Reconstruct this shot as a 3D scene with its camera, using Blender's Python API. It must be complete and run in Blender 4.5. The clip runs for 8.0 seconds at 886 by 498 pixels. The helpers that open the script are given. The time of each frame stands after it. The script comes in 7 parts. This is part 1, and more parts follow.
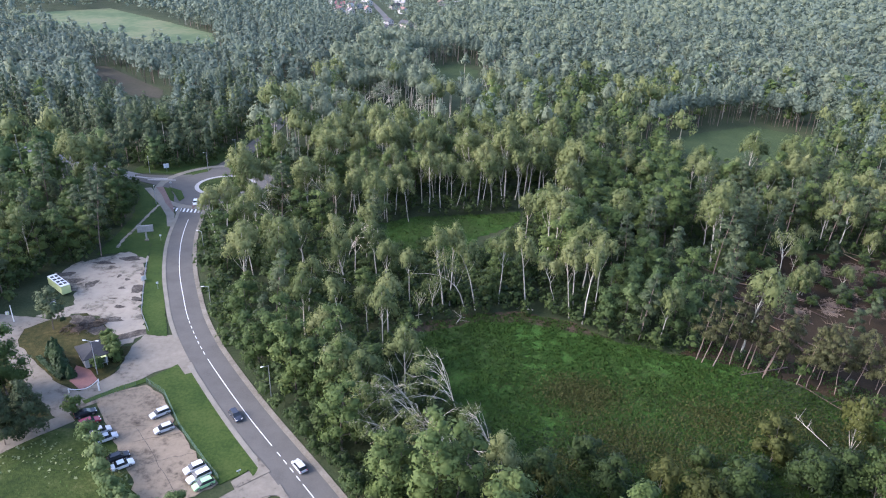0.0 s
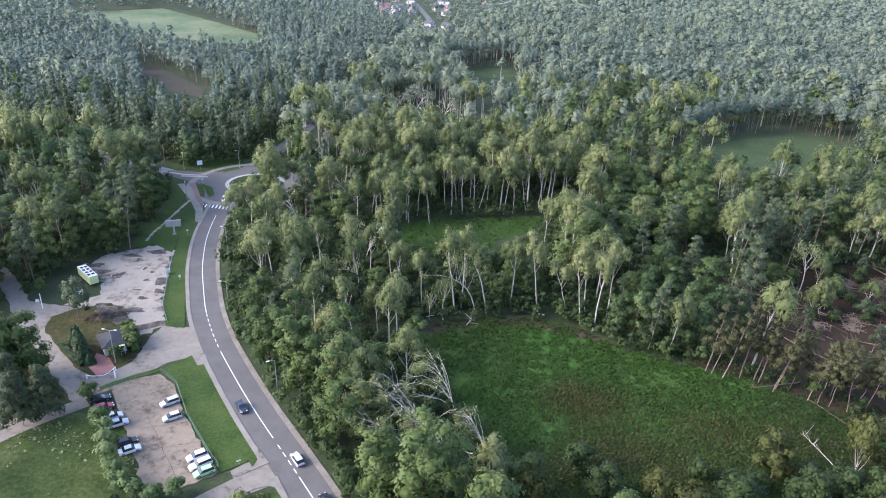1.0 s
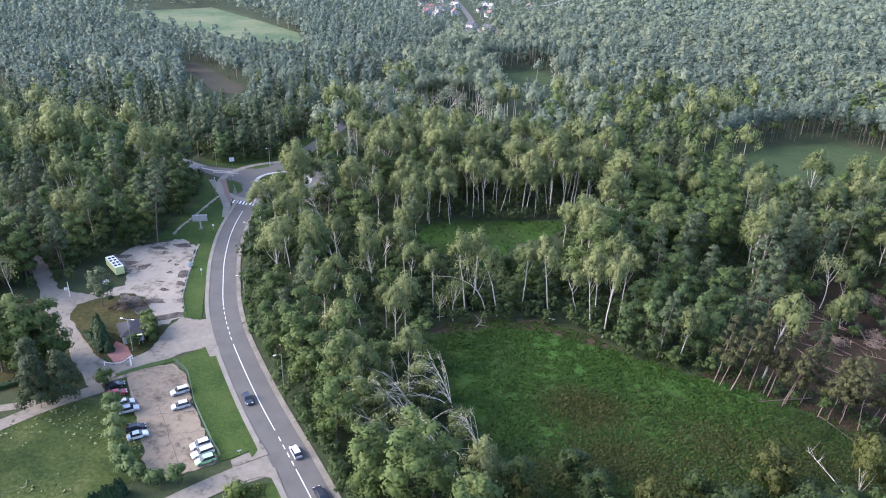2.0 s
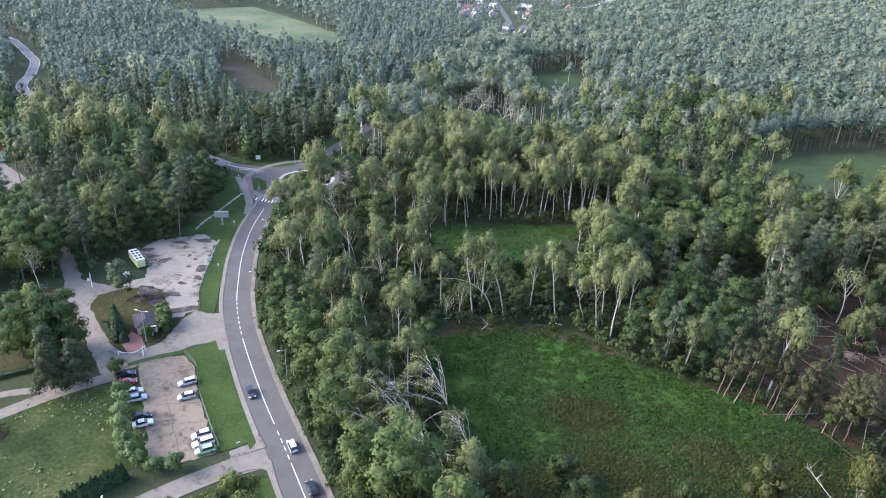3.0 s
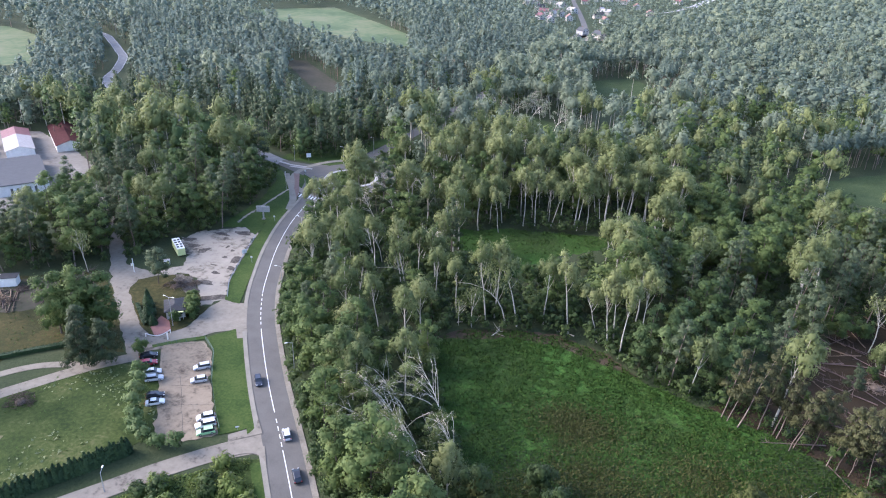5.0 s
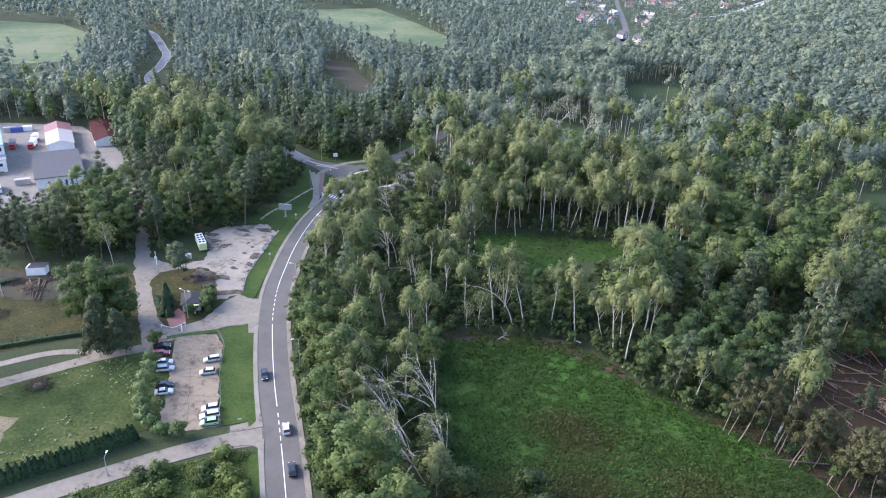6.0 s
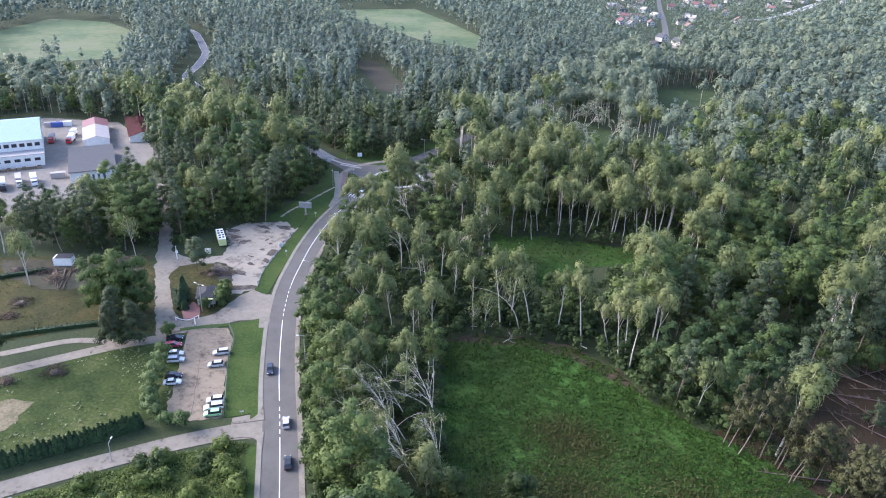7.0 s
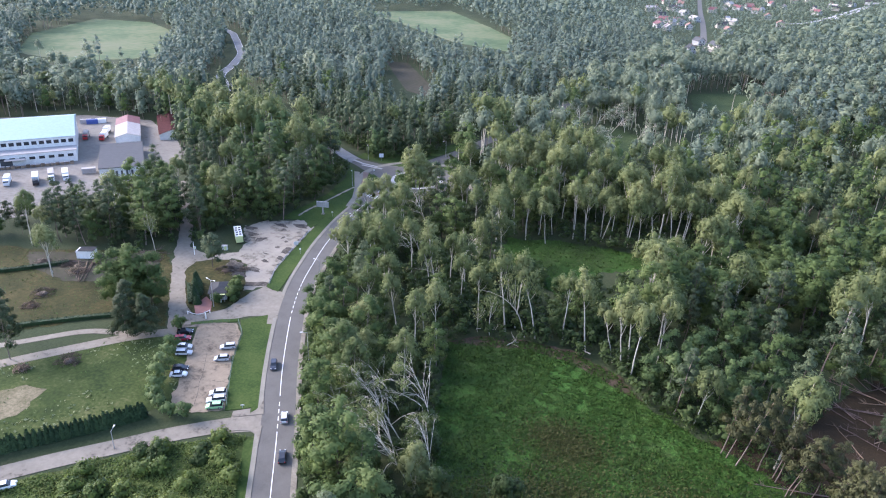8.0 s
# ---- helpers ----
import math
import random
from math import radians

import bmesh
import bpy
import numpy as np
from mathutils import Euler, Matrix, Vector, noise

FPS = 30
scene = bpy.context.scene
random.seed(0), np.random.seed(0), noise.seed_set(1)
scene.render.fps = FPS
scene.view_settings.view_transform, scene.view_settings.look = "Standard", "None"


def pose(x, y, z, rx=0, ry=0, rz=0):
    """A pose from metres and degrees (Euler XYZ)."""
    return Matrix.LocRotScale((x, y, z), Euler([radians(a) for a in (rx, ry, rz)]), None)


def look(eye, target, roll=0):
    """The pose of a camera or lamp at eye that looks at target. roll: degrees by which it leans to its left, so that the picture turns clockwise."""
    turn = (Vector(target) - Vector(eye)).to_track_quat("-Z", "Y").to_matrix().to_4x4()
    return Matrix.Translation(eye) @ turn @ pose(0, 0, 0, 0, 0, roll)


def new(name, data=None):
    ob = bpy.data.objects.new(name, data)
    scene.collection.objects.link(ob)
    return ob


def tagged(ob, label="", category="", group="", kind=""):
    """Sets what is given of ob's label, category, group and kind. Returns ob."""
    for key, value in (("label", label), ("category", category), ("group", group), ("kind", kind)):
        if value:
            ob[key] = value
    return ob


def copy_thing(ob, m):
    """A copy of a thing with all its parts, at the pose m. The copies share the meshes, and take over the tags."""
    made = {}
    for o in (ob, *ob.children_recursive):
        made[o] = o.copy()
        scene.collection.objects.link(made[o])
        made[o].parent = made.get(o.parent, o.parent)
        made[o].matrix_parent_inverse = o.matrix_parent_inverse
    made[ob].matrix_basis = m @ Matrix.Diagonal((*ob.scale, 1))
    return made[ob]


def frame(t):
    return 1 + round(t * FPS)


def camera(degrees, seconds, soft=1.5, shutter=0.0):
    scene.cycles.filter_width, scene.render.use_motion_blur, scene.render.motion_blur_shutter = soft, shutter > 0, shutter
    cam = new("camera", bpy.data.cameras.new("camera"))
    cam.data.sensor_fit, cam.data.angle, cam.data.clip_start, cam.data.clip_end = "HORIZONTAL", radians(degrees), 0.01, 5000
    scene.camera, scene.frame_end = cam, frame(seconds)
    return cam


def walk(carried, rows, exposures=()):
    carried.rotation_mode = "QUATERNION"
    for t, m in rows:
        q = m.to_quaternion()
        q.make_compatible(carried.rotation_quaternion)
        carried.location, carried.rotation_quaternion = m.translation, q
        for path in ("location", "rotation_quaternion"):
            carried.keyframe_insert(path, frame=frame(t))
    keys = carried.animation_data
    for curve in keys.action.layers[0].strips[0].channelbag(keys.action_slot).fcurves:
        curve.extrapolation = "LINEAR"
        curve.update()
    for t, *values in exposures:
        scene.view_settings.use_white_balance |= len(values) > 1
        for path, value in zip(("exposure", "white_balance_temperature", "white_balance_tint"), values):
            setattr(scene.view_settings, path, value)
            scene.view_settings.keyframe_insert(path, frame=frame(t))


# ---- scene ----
cam = camera(65.1, 8.0, soft=1.12)
PATH = [
    (0, (0.668, -1.25, 100.532), (0.59, 0.567, 99.7), 1.8),
    (0.5, (5.151, -1.702, 101.123), (5.012, 0.111, 100.291), 1.8),
    (1, (9.565, -2.023, 101.796), (9.363, -0.216, 100.964), 1.8),
    (1.5, (14.044, -2.064, 102.352), (13.779, -0.265, 101.519), 1.8),
    (3, (27.033, -1.451, 104.622), (26.603, 0.314, 103.784), 2.0),
    (3.5, (31.366, -0.967, 105.324), (30.884, 0.784, 104.486), 2.0),
    (4, (35.729, -0.268, 106.132), (35.195, 1.467, 105.293), 2.2),
    (4.5, (40.193, 0.556, 106.727), (39.606, 2.273, 105.886), 2.1),
    (6, (53.472, 3.824, 108.96), (52.725, 5.476, 108.116), 2.2),
    (6.5, (57.746, 5.173, 109.69), (56.947, 6.8, 108.843), 2.2),
    (7, (61.944, 6.754, 110.247), (61.098, 8.356, 109.4), 2.2),
    (7.5, (66.187, 8.408, 110.707), (65.294, 9.984, 109.86), 2.2),
    (8, (70.363, 10.348, 111.218), (69.425, 11.898, 110.371), 2.1),
]
walk(cam, [(t, look(eye, target, roll)) for t, eye, target, roll in PATH], [(0, 1.95, 6080, 22), (0.4, 2.06, 6080, 22), (8, 2.06, 6080, 22)])

# ---- world, sun, exposure ----
SUN_EL, SUN_AZ = 31.0, 256.0  # degrees; azimuth clockwise from +Y
world = bpy.data.worlds.new("overcast_sky")
scene.world = world
world.use_nodes = True
wn = world.node_tree.nodes
sky = wn.new("ShaderNodeTexSky")
sky.sky_type, sky.sun_disc = "NISHITA", False
sky.sun_elevation, sky.sun_rotation = radians(SUN_EL), radians(SUN_AZ)
sky.air_density, sky.dust_density, sky.ozone_density = 1.0, 1.5, 1.5
world.node_tree.links.new(sky.outputs[0], wn["Background"].inputs[0])
wn["Background"].inputs[1].default_value = 0.15
sun = new("sun", bpy.data.lights.new("sun", "SUN"))
sun.data.energy, sun.data.angle, sun.data.color = 1.5, radians(30), (1.0, 0.97, 0.93)
saz, sel = radians(SUN_AZ), radians(SUN_EL)
sun.matrix_world = look((400 * math.sin(saz) * math.cos(sel), 400 * math.cos(saz) * math.cos(sel), 400 * math.sin(sel)), (0, 0, 0))


# ---- materials ----
def ramp_mat(name, stops, scales=(0.4, 6.0), weights=(0.6, 0.4), rough=0.9, bump=0.0, bump_scale=8.0, vary=0.0, spec=0.2, island=0.0, detail=4.0, ragged=0.5):
    """Two scales of noise through a colour ramp; vary shifts it from object to object, island from piece to piece."""
    m = bpy.data.materials.new(name)
    m.use_nodes = True
    nt = m.node_tree
    n, l = nt.nodes, nt.links
    b = n["Principled BSDF"]
    b.inputs["Roughness"].default_value = rough
    b.inputs["Specular IOR Level"].default_value = spec
    geo = n.new("ShaderNodeNewGeometry")
    total = None
    for s, w in zip(scales, weights):
        t = n.new("ShaderNodeTexNoise")
        t.inputs["Scale"].default_value = s
        t.inputs["Detail"].default_value = detail
        t.inputs["Roughness"].default_value = ragged
        l.new(geo.outputs["Position"], t.inputs["Vector"])
        k = n.new("ShaderNodeMath")
        k.operation = "MULTIPLY_ADD"
        l.new(t.outputs["Fac"], k.inputs[0])
        k.inputs[1].default_value = w
        if total is None:
            k.inputs[2].default_value = 0.0
        else:
            l.new(total, k.inputs[2])
        total = k.outputs[0]
    if vary:
        info = n.new("ShaderNodeObjectInfo")
        at = n.new("ShaderNodeAttribute")
        at.attribute_name = "tint"
        s1 = n.new("ShaderNodeMath")
        l.new(info.outputs["Random"], s1.inputs[0])
        l.new(at.outputs["Fac"], s1.inputs[1])
        fr = n.new("ShaderNodeMath")
        fr.operation = "FRACT"
        l.new(s1.outputs[0], fr.inputs[0])
        k = n.new("ShaderNodeMath")
        k.operation = "MULTIPLY_ADD"
        l.new(fr.outputs[0], k.inputs[0])
        k.inputs[1].default_value = vary
        l.new(total, k.inputs[2])
        k2 = n.new("ShaderNodeMath")
        k2.operation = "SUBTRACT"
        l.new(k.outputs[0], k2.inputs[0])
        k2.inputs[1].default_value = vary / 2
        total = k2.outputs[0]
    if island:
        k = n.new("ShaderNodeMath")
        k.operation = "MULTIPLY_ADD"
        l.new(geo.outputs["Random Per Island"], k.inputs[0])
        k.inputs[1].default_value = island
        l.new(total, k.inputs[2])
        k2 = n.new("ShaderNodeMath")
        k2.operation = "SUBTRACT"
        l.new(k.outputs[0], k2.inputs[0])
        k2.inputs[1].default_value = island / 2
        total = k2.outputs[0]
    r = n.new("ShaderNodeValToRGB")
    el = r.color_ramp.elements
    for i, (p, c) in enumerate(stops):
        e = el[i] if i < 2 else el.new(p)
        e.position, e.color = p, (*c, 1)
    l.new(total, r.inputs[0])
    l.new(r.outputs[0], b.inputs["Base Color"])
    if bump:
        t = n.new("ShaderNodeTexNoise")
        t.inputs["Scale"].default_value = bump_scale
        l.new(geo.outputs["Position"], t.inputs["Vector"])
        bp = n.new("ShaderNodeBump")
        bp.inputs["Distance"].default_value = bump
        l.new(t.outputs["Fac"], bp.inputs["Height"])
        l.new(bp.outputs[0], b.inputs["Normal"])
    return m


def leaf_mat(name, dark, mid, light, through_leaf=0.42, island=0.14, bloom=0.08, vary=0.36):
    m = ramp_mat(name, [(0.25, dark), (0.55, mid), (0.85, light)], (0.05, 0.9), (0.5, 0.5), 0.65, vary=vary, island=island, spec=0.2)
    nt = m.node_tree
    n, l = nt.nodes, nt.links
    b = n["Principled BSDF"]
    b.inputs["Sheen Weight"].default_value = bloom
    b.inputs["Sheen Roughness"].default_value = 0.5
    b.inputs["Sheen Tint"].default_value = (0.8, 0.9, 1.0, 1)
    tr = n.new("ShaderNodeBsdfTranslucent")
    l.new(b.inputs["Base Color"].links[0].from_socket, tr.inputs["Color"])
    mx = n.new("ShaderNodeMixShader")
    mx.inputs[0].default_value = through_leaf
    l.new(b.outputs[0], mx.inputs[1])
    l.new(tr.outputs[0], mx.inputs[2])
    l.new(mx.outputs[0], n["Material Output"].inputs["Surface"])
    return m


def plain_mat(name, c, rough=0.5, metal=0.0, wear=0.12, spec=0.5):
    lo = tuple(v * (1 - wear) for v in c)
    hi = tuple(min(1.0, v * (1 + wear)) for v in c)
    m = ramp_mat(name, [(0.35, lo), (0.65, hi)], (0.7, 9.0), (0.5, 0.5), rough, spec=spec)
    m.node_tree.nodes["Principled BSDF"].inputs["Metallic"].default_value = metal
    return m


M_BIRCH = leaf_mat("birch_leaves", (0.0999, 0.133, 0.0484), (0.176, 0.203, 0.0794), (0.252, 0.271, 0.117), 0.42, 0.14, 0.02)
M_BROAD = leaf_mat("broad_leaves", (0.0519, 0.0867, 0.0271), (0.104, 0.15, 0.0451), (0.169, 0.207, 0.0684), 0.42, 0.14, 0.02)
M_PINE = leaf_mat("pine_needles", (0.0446, 0.0653, 0.0328), (0.0834, 0.111, 0.0547), (0.134, 0.163, 0.0857), 0.3, 0.14, 0.0)
M_PINE_DARK = leaf_mat("dark_pine_needles", (0.027, 0.04, 0.018), (0.05, 0.07, 0.032), (0.085, 0.108, 0.052), 0.25, 0.14, 0.0)
M_PINE_DRY = leaf_mat("olive_pine_needles", (0.0394, 0.0428, 0.018), (0.0706, 0.0743, 0.0314), (0.111, 0.115, 0.0494), 0.3, 0.14, 0.0)
# Far leaves: lightened and blued, so distance haze is painted into the colour.
M_BIRCH_HAZE = leaf_mat("hazed_birch_leaves", (0.179, 0.216, 0.14), (0.213, 0.252, 0.165), (0.249, 0.287, 0.193), 0.48, 0.03, 0.0, 0.16)
M_BROAD_HAZE = leaf_mat("hazed_broad_leaves", (0.152, 0.194, 0.132), (0.183, 0.228, 0.155), (0.216, 0.263, 0.181), 0.48, 0.03, 0.0, 0.16)
M_PINE_HAZE = leaf_mat("hazed_pine_needles", (0.121, 0.158, 0.115), (0.151, 0.192, 0.141), (0.182, 0.224, 0.164), 0.32, 0.03, 0.0, 0.16)
M_FRESH = leaf_mat("fresh_green_leaves", (0.0648, 0.104, 0.0368), (0.123, 0.178, 0.0638), (0.189, 0.236, 0.0983), 0.42, 0.14, 0.02)
M_SHRUB = leaf_mat("shrub_leaves", (0.0326, 0.0558, 0.0159), (0.0559, 0.0884, 0.0238), (0.085, 0.116, 0.0339))
M_OLIVE = leaf_mat("olive_leaves", (0.04, 0.052, 0.014), (0.075, 0.086, 0.023), (0.118, 0.126, 0.036), 0.35, 0.14, 0.0)
M_HEDGE = leaf_mat("hedge_leaves", (0.015, 0.035, 0.012), (0.028, 0.055, 0.018), (0.045, 0.075, 0.025), 0.1)
M_WBARK = ramp_mat("birch_bark", [(0.31, (0.096, 0.0829, 0.0669)), (0.46, (0.4, 0.37, 0.304)), (0.7, (0.528, 0.49, 0.41))], (0.5, 3.0), (0.5, 0.5), 0.8)
M_SILVER = ramp_mat("silvery_dead_limbs", [(0.31, (0.291, 0.255, 0.193)), (0.5, (0.601, 0.546, 0.438)), (0.7, (0.837, 0.764, 0.613))], (0.5, 3.0), (0.5, 0.5), 0.85)
M_PBARK = ramp_mat("pine_bark", [(0.3, (0.108, 0.0791, 0.063)), (0.7, (0.274, 0.209, 0.175))], (0.4, 4.0), (0.5, 0.5), 0.9, vary=0.3)
M_BARK = ramp_mat("grey_bark", [(0.3, (0.06, 0.05, 0.04)), (0.7, (0.2, 0.17, 0.14))], (0.4, 4.0), (0.5, 0.5), 0.9, vary=0.3)
M_GROUND = ramp_mat("forest_floor", [(0.3, (0.021, 0.0316, 0.0133)), (0.5, (0.0351, 0.0492, 0.02)), (0.7, (0.0597, 0.063, 0.03))], (0.06, 1.2), (0.55, 0.45), 0.95, 0.15, 2.0)
M_MEADOW = ramp_mat("meadow", [(0.34, (0.0274, 0.0457, 0.00981)), (0.44, (0.0328, 0.0596, 0.0114)), (0.5, (0.0313, 0.07, 0.0105)), (0.58, (0.0347, 0.09, 0.0133)), (0.7, (0.0504, 0.105, 0.0166))], (0.035, 0.7), (0.6, 0.4), 0.95, 0.3, 2.2, detail=8.0, ragged=0.62)
M_GLADE = ramp_mat("glade_grass", [(0.36, (0.03, 0.046, 0.017)), (0.5, (0.042, 0.066, 0.023)), (0.64, (0.064, 0.086, 0.034))], (0.06, 0.7), (0.55, 0.45), 0.95, 0.3, 2.2, detail=8.0, ragged=0.62)
M_GRASS = ramp_mat("mown_grass", [(0.38, (0.0218, 0.0455, 0.0087)), (0.5, (0.0362, 0.0654, 0.0121)), (0.62, (0.0592, 0.084, 0.0195))], (0.12, 1.6), (0.5, 0.5), 0.95, 0.08, 5.0, detail=8.0, ragged=0.6)
M_ROUGHGRASS = ramp_mat("rough_grass", [(0.38, (0.0157, 0.0297, 0.00552)), (0.46, (0.0273, 0.0464, 0.0085)), (0.54, (0.0445, 0.063, 0.014)), (0.64, (0.0886, 0.0947, 0.0342))], (0.09, 1.1), (0.6, 0.4), 0.95, 0.12, 3.0)
M_FIELD = ramp_mat("far_field", [(0.38, (0.0595, 0.0945, 0.0425)), (0.48, (0.085, 0.122, 0.0553)), (0.54, (0.119, 0.14, 0.068)), (0.65, (0.145, 0.153, 0.085))], (0.016, 0.15), (0.65, 0.35), 0.95)
M_ASPHALT = ramp_mat("asphalt", [(0.36, (0.0902, 0.0856, 0.0765)), (0.5, (0.111, 0.105, 0.0937)), (0.64, (0.127, 0.119, 0.106))], (0.18, 5.0), (0.55, 0.45), 0.85, 0.01, 20.0, detail=8.0, ragged=0.6)
# Paler than the main road's asphalt.
M_PALEASPHALT = ramp_mat("pale_asphalt", [(0.38, (0.17, 0.168, 0.165)), (0.62, (0.24, 0.237, 0.232))], (0.25, 3.0), (0.6, 0.4), 0.9)
M_PAVING = ramp_mat("pavement_slabs", [(0.38, (0.173, 0.161, 0.13)), (0.62, (0.243, 0.222, 0.18))], (0.3, 5.0), (0.5, 0.5), 0.9)
M_SHOULDER = ramp_mat("dusty_shoulder", [(0.34, (0.124, 0.106, 0.0811)), (0.5, (0.197, 0.176, 0.14)), (0.68, (0.27, 0.245, 0.201))], (0.2, 2.5), (0.55, 0.45), 0.95, detail=8.0, ragged=0.62)
M_YARD = ramp_mat("dusty_yard_concrete", [(0.36, (0.1, 0.09, 0.076)), (0.46, (0.165, 0.152, 0.131)), (0.68, (0.235, 0.218, 0.19))], (0.06, 0.5), (0.55, 0.45), 0.95, detail=9.0, ragged=0.66)
M_APRON = ramp_mat("pale_kerb_stone", [(0.3, (0.32, 0.31, 0.29)), (0.7, (0.42, 0.4, 0.38))], (0.3, 5.0), (0.5, 0.5), 0.9)
M_CONCRETE = ramp_mat("worn_concrete", [(0.38, (0.0903, 0.0776, 0.0606)), (0.45, (0.18, 0.159, 0.127)), (0.7, (0.267, 0.237, 0.186))], (0.1, 0.6), (0.55, 0.45), 0.9, detail=9.0, ragged=0.65)
M_LOT = ramp_mat("broken_concrete", [(0.4, (0.0641, 0.0547, 0.0431)), (0.44, (0.162, 0.141, 0.11)), (0.49, (0.265, 0.231, 0.181)), (0.7, (0.347, 0.304, 0.241))], (0.07, 0.4), (0.6, 0.4), 0.9, detail=9.0, ragged=0.68)
M_CARPARK = ramp_mat("cracked_car_park", [(0.36, (0.0631, 0.0503, 0.0362)), (0.43, (0.134, 0.108, 0.0765)), (0.5, (0.222, 0.177, 0.125)), (0.7, (0.297, 0.239, 0.167))], (0.13, 0.7), (0.55, 0.45), 0.9, detail=9.0, ragged=0.68)
M_GREYLOT = ramp_mat("worn_grey_asphalt", [(0.37, (0.0637, 0.0514, 0.0373)), (0.44, (0.133, 0.109, 0.0792)), (0.52, (0.191, 0.156, 0.113)), (0.7, (0.249, 0.204, 0.148))], (0.15, 0.9), (0.55, 0.45), 0.9, detail=9.0, ragged=0.68)
M_RUBBLE = ramp_mat("dark_rubble", [(0.4, (0.04, 0.034, 0.028)), (0.5, (0.075, 0.064, 0.052)), (0.6, (0.15, 0.132, 0.108))], (0.3, 1.6), (0.5, 0.5), 0.95, 0.1, 3.0, detail=8.0, ragged=0.65)
M_SAND = ramp_mat("pale_sand", [(0.35, (0.07, 0.075, 0.03)), (0.5, (0.14, 0.12, 0.07)), (0.65, (0.24, 0.2, 0.125))], (0.2, 1.5), (0.5, 0.5), 0.95, detail=8.0, ragged=0.62)
M_EARTH = ramp_mat("bare_earth", [(0.3, (0.0342, 0.025, 0.0156)), (0.7, (0.0969, 0.0693, 0.0463))], (0.2, 2.0), (0.5, 0.5), 0.95, 0.1, 3.0)
M_LITTER = ramp_mat("dark_bark_litter", [(0.3, (0.017, 0.0127, 0.00606)), (0.55, (0.0341, 0.0229, 0.0117)), (0.75, (0.0638, 0.0417, 0.0219))], (0.12, 1.6), (0.5, 0.5), 0.95, 0.2, 2.0, detail=8.0, ragged=0.62)
M_DRYGRASS = ramp_mat("dry_rough_grass", [(0.34, (0.0156, 0.0191, 0.00473)), (0.46, (0.0313, 0.0342, 0.0087)), (0.56, (0.0547, 0.0477, 0.0146)), (0.68, (0.0986, 0.073, 0.0291))], (0.1, 0.8), (0.55, 0.45), 0.95, 0.15, 2.5, detail=9.0, ragged=0.66)
M_HEATH = ramp_mat("brown_heath", [(0.35, (0.0408, 0.0435, 0.0243)), (0.55, (0.0612, 0.0547, 0.0372)), (0.7, (0.0816, 0.0702, 0.0507))], (0.05, 0.4), (0.5, 0.5), 0.95, detail=8.0)
M_WHITE = plain_mat("white_paint", (0.72, 0.72, 0.7), 0.6)


# ---- building helpers ----
class Build:
    """Collects vertices and faces of one mesh."""

    def __init__(self):
        self.v, self.f, self.m, self.t, self.d, self.n = [], [], [], [], [], 0

    def add(self, verts, faces, mat=0, tint=0.0, normals=None):
        verts = np.asarray(verts, dtype=np.float64).reshape(-1, 3)
        self.v.append(verts)
        for fs in faces if isinstance(faces, list) else [faces]:
            fs = np.asarray(fs, dtype=np.int64)
            if len(fs):
                self.f.append(fs + self.n)
                self.m.append(np.full(len(fs), mat))
        self.t.append(np.full(len(verts), tint) if np.isscalar(tint) else np.asarray(tint))
        self.d.append(np.full((len(verts), 3), np.nan) if normals is None else np.asarray(normals))
        self.n += len(verts)

    def mesh(self, name, mats, tint=False, smooth=False):
        me = bpy.data.meshes.new(name)
        v = np.concatenate(self.v)
        me.vertices.add(len(v))
        me.vertices.foreach_set("co", v.astype(np.float32).ravel())
        loops = np.concatenate([f.ravel() for f in self.f])
        sizes = np.concatenate([np.full(len(f), f.shape[1]) for f in self.f])
        me.loops.add(len(loops))
        me.loops.foreach_set("vertex_index", loops.astype(np.int32))
        me.polygons.add(len(sizes))
        me.polygons.foreach_set("loop_start", (np.cumsum(sizes) - sizes).astype(np.int32))
        for m in mats:
            me.materials.append(m)
        me.polygons.foreach_set("material_index", np.concatenate(self.m).astype(np.int32))
        me.polygons.foreach_set("use_smooth", np.full(len(sizes), smooth, dtype=bool))
        if tint:
            a = me.attributes.new("tint", "FLOAT", "POINT")
            a.data.foreach_set("value", np.concatenate(self.t).astype(np.float32))
        me.update(calc_edges=True)
        d = np.concatenate(self.d)
        soft = ~np.isnan(d[:, 0])
        if soft.any():
            own = np.zeros(len(v) * 3, np.float32)
            me.vertex_normals.foreach_get("vector", own)
            d = np.where(soft[:, None], d, own.reshape(-1, 3)).astype(np.float32)
            a = me.attributes.new("custom_normal", "FLOAT_VECTOR", "POINT")
            a.data.foreach_set("vector", d.ravel())
        return me


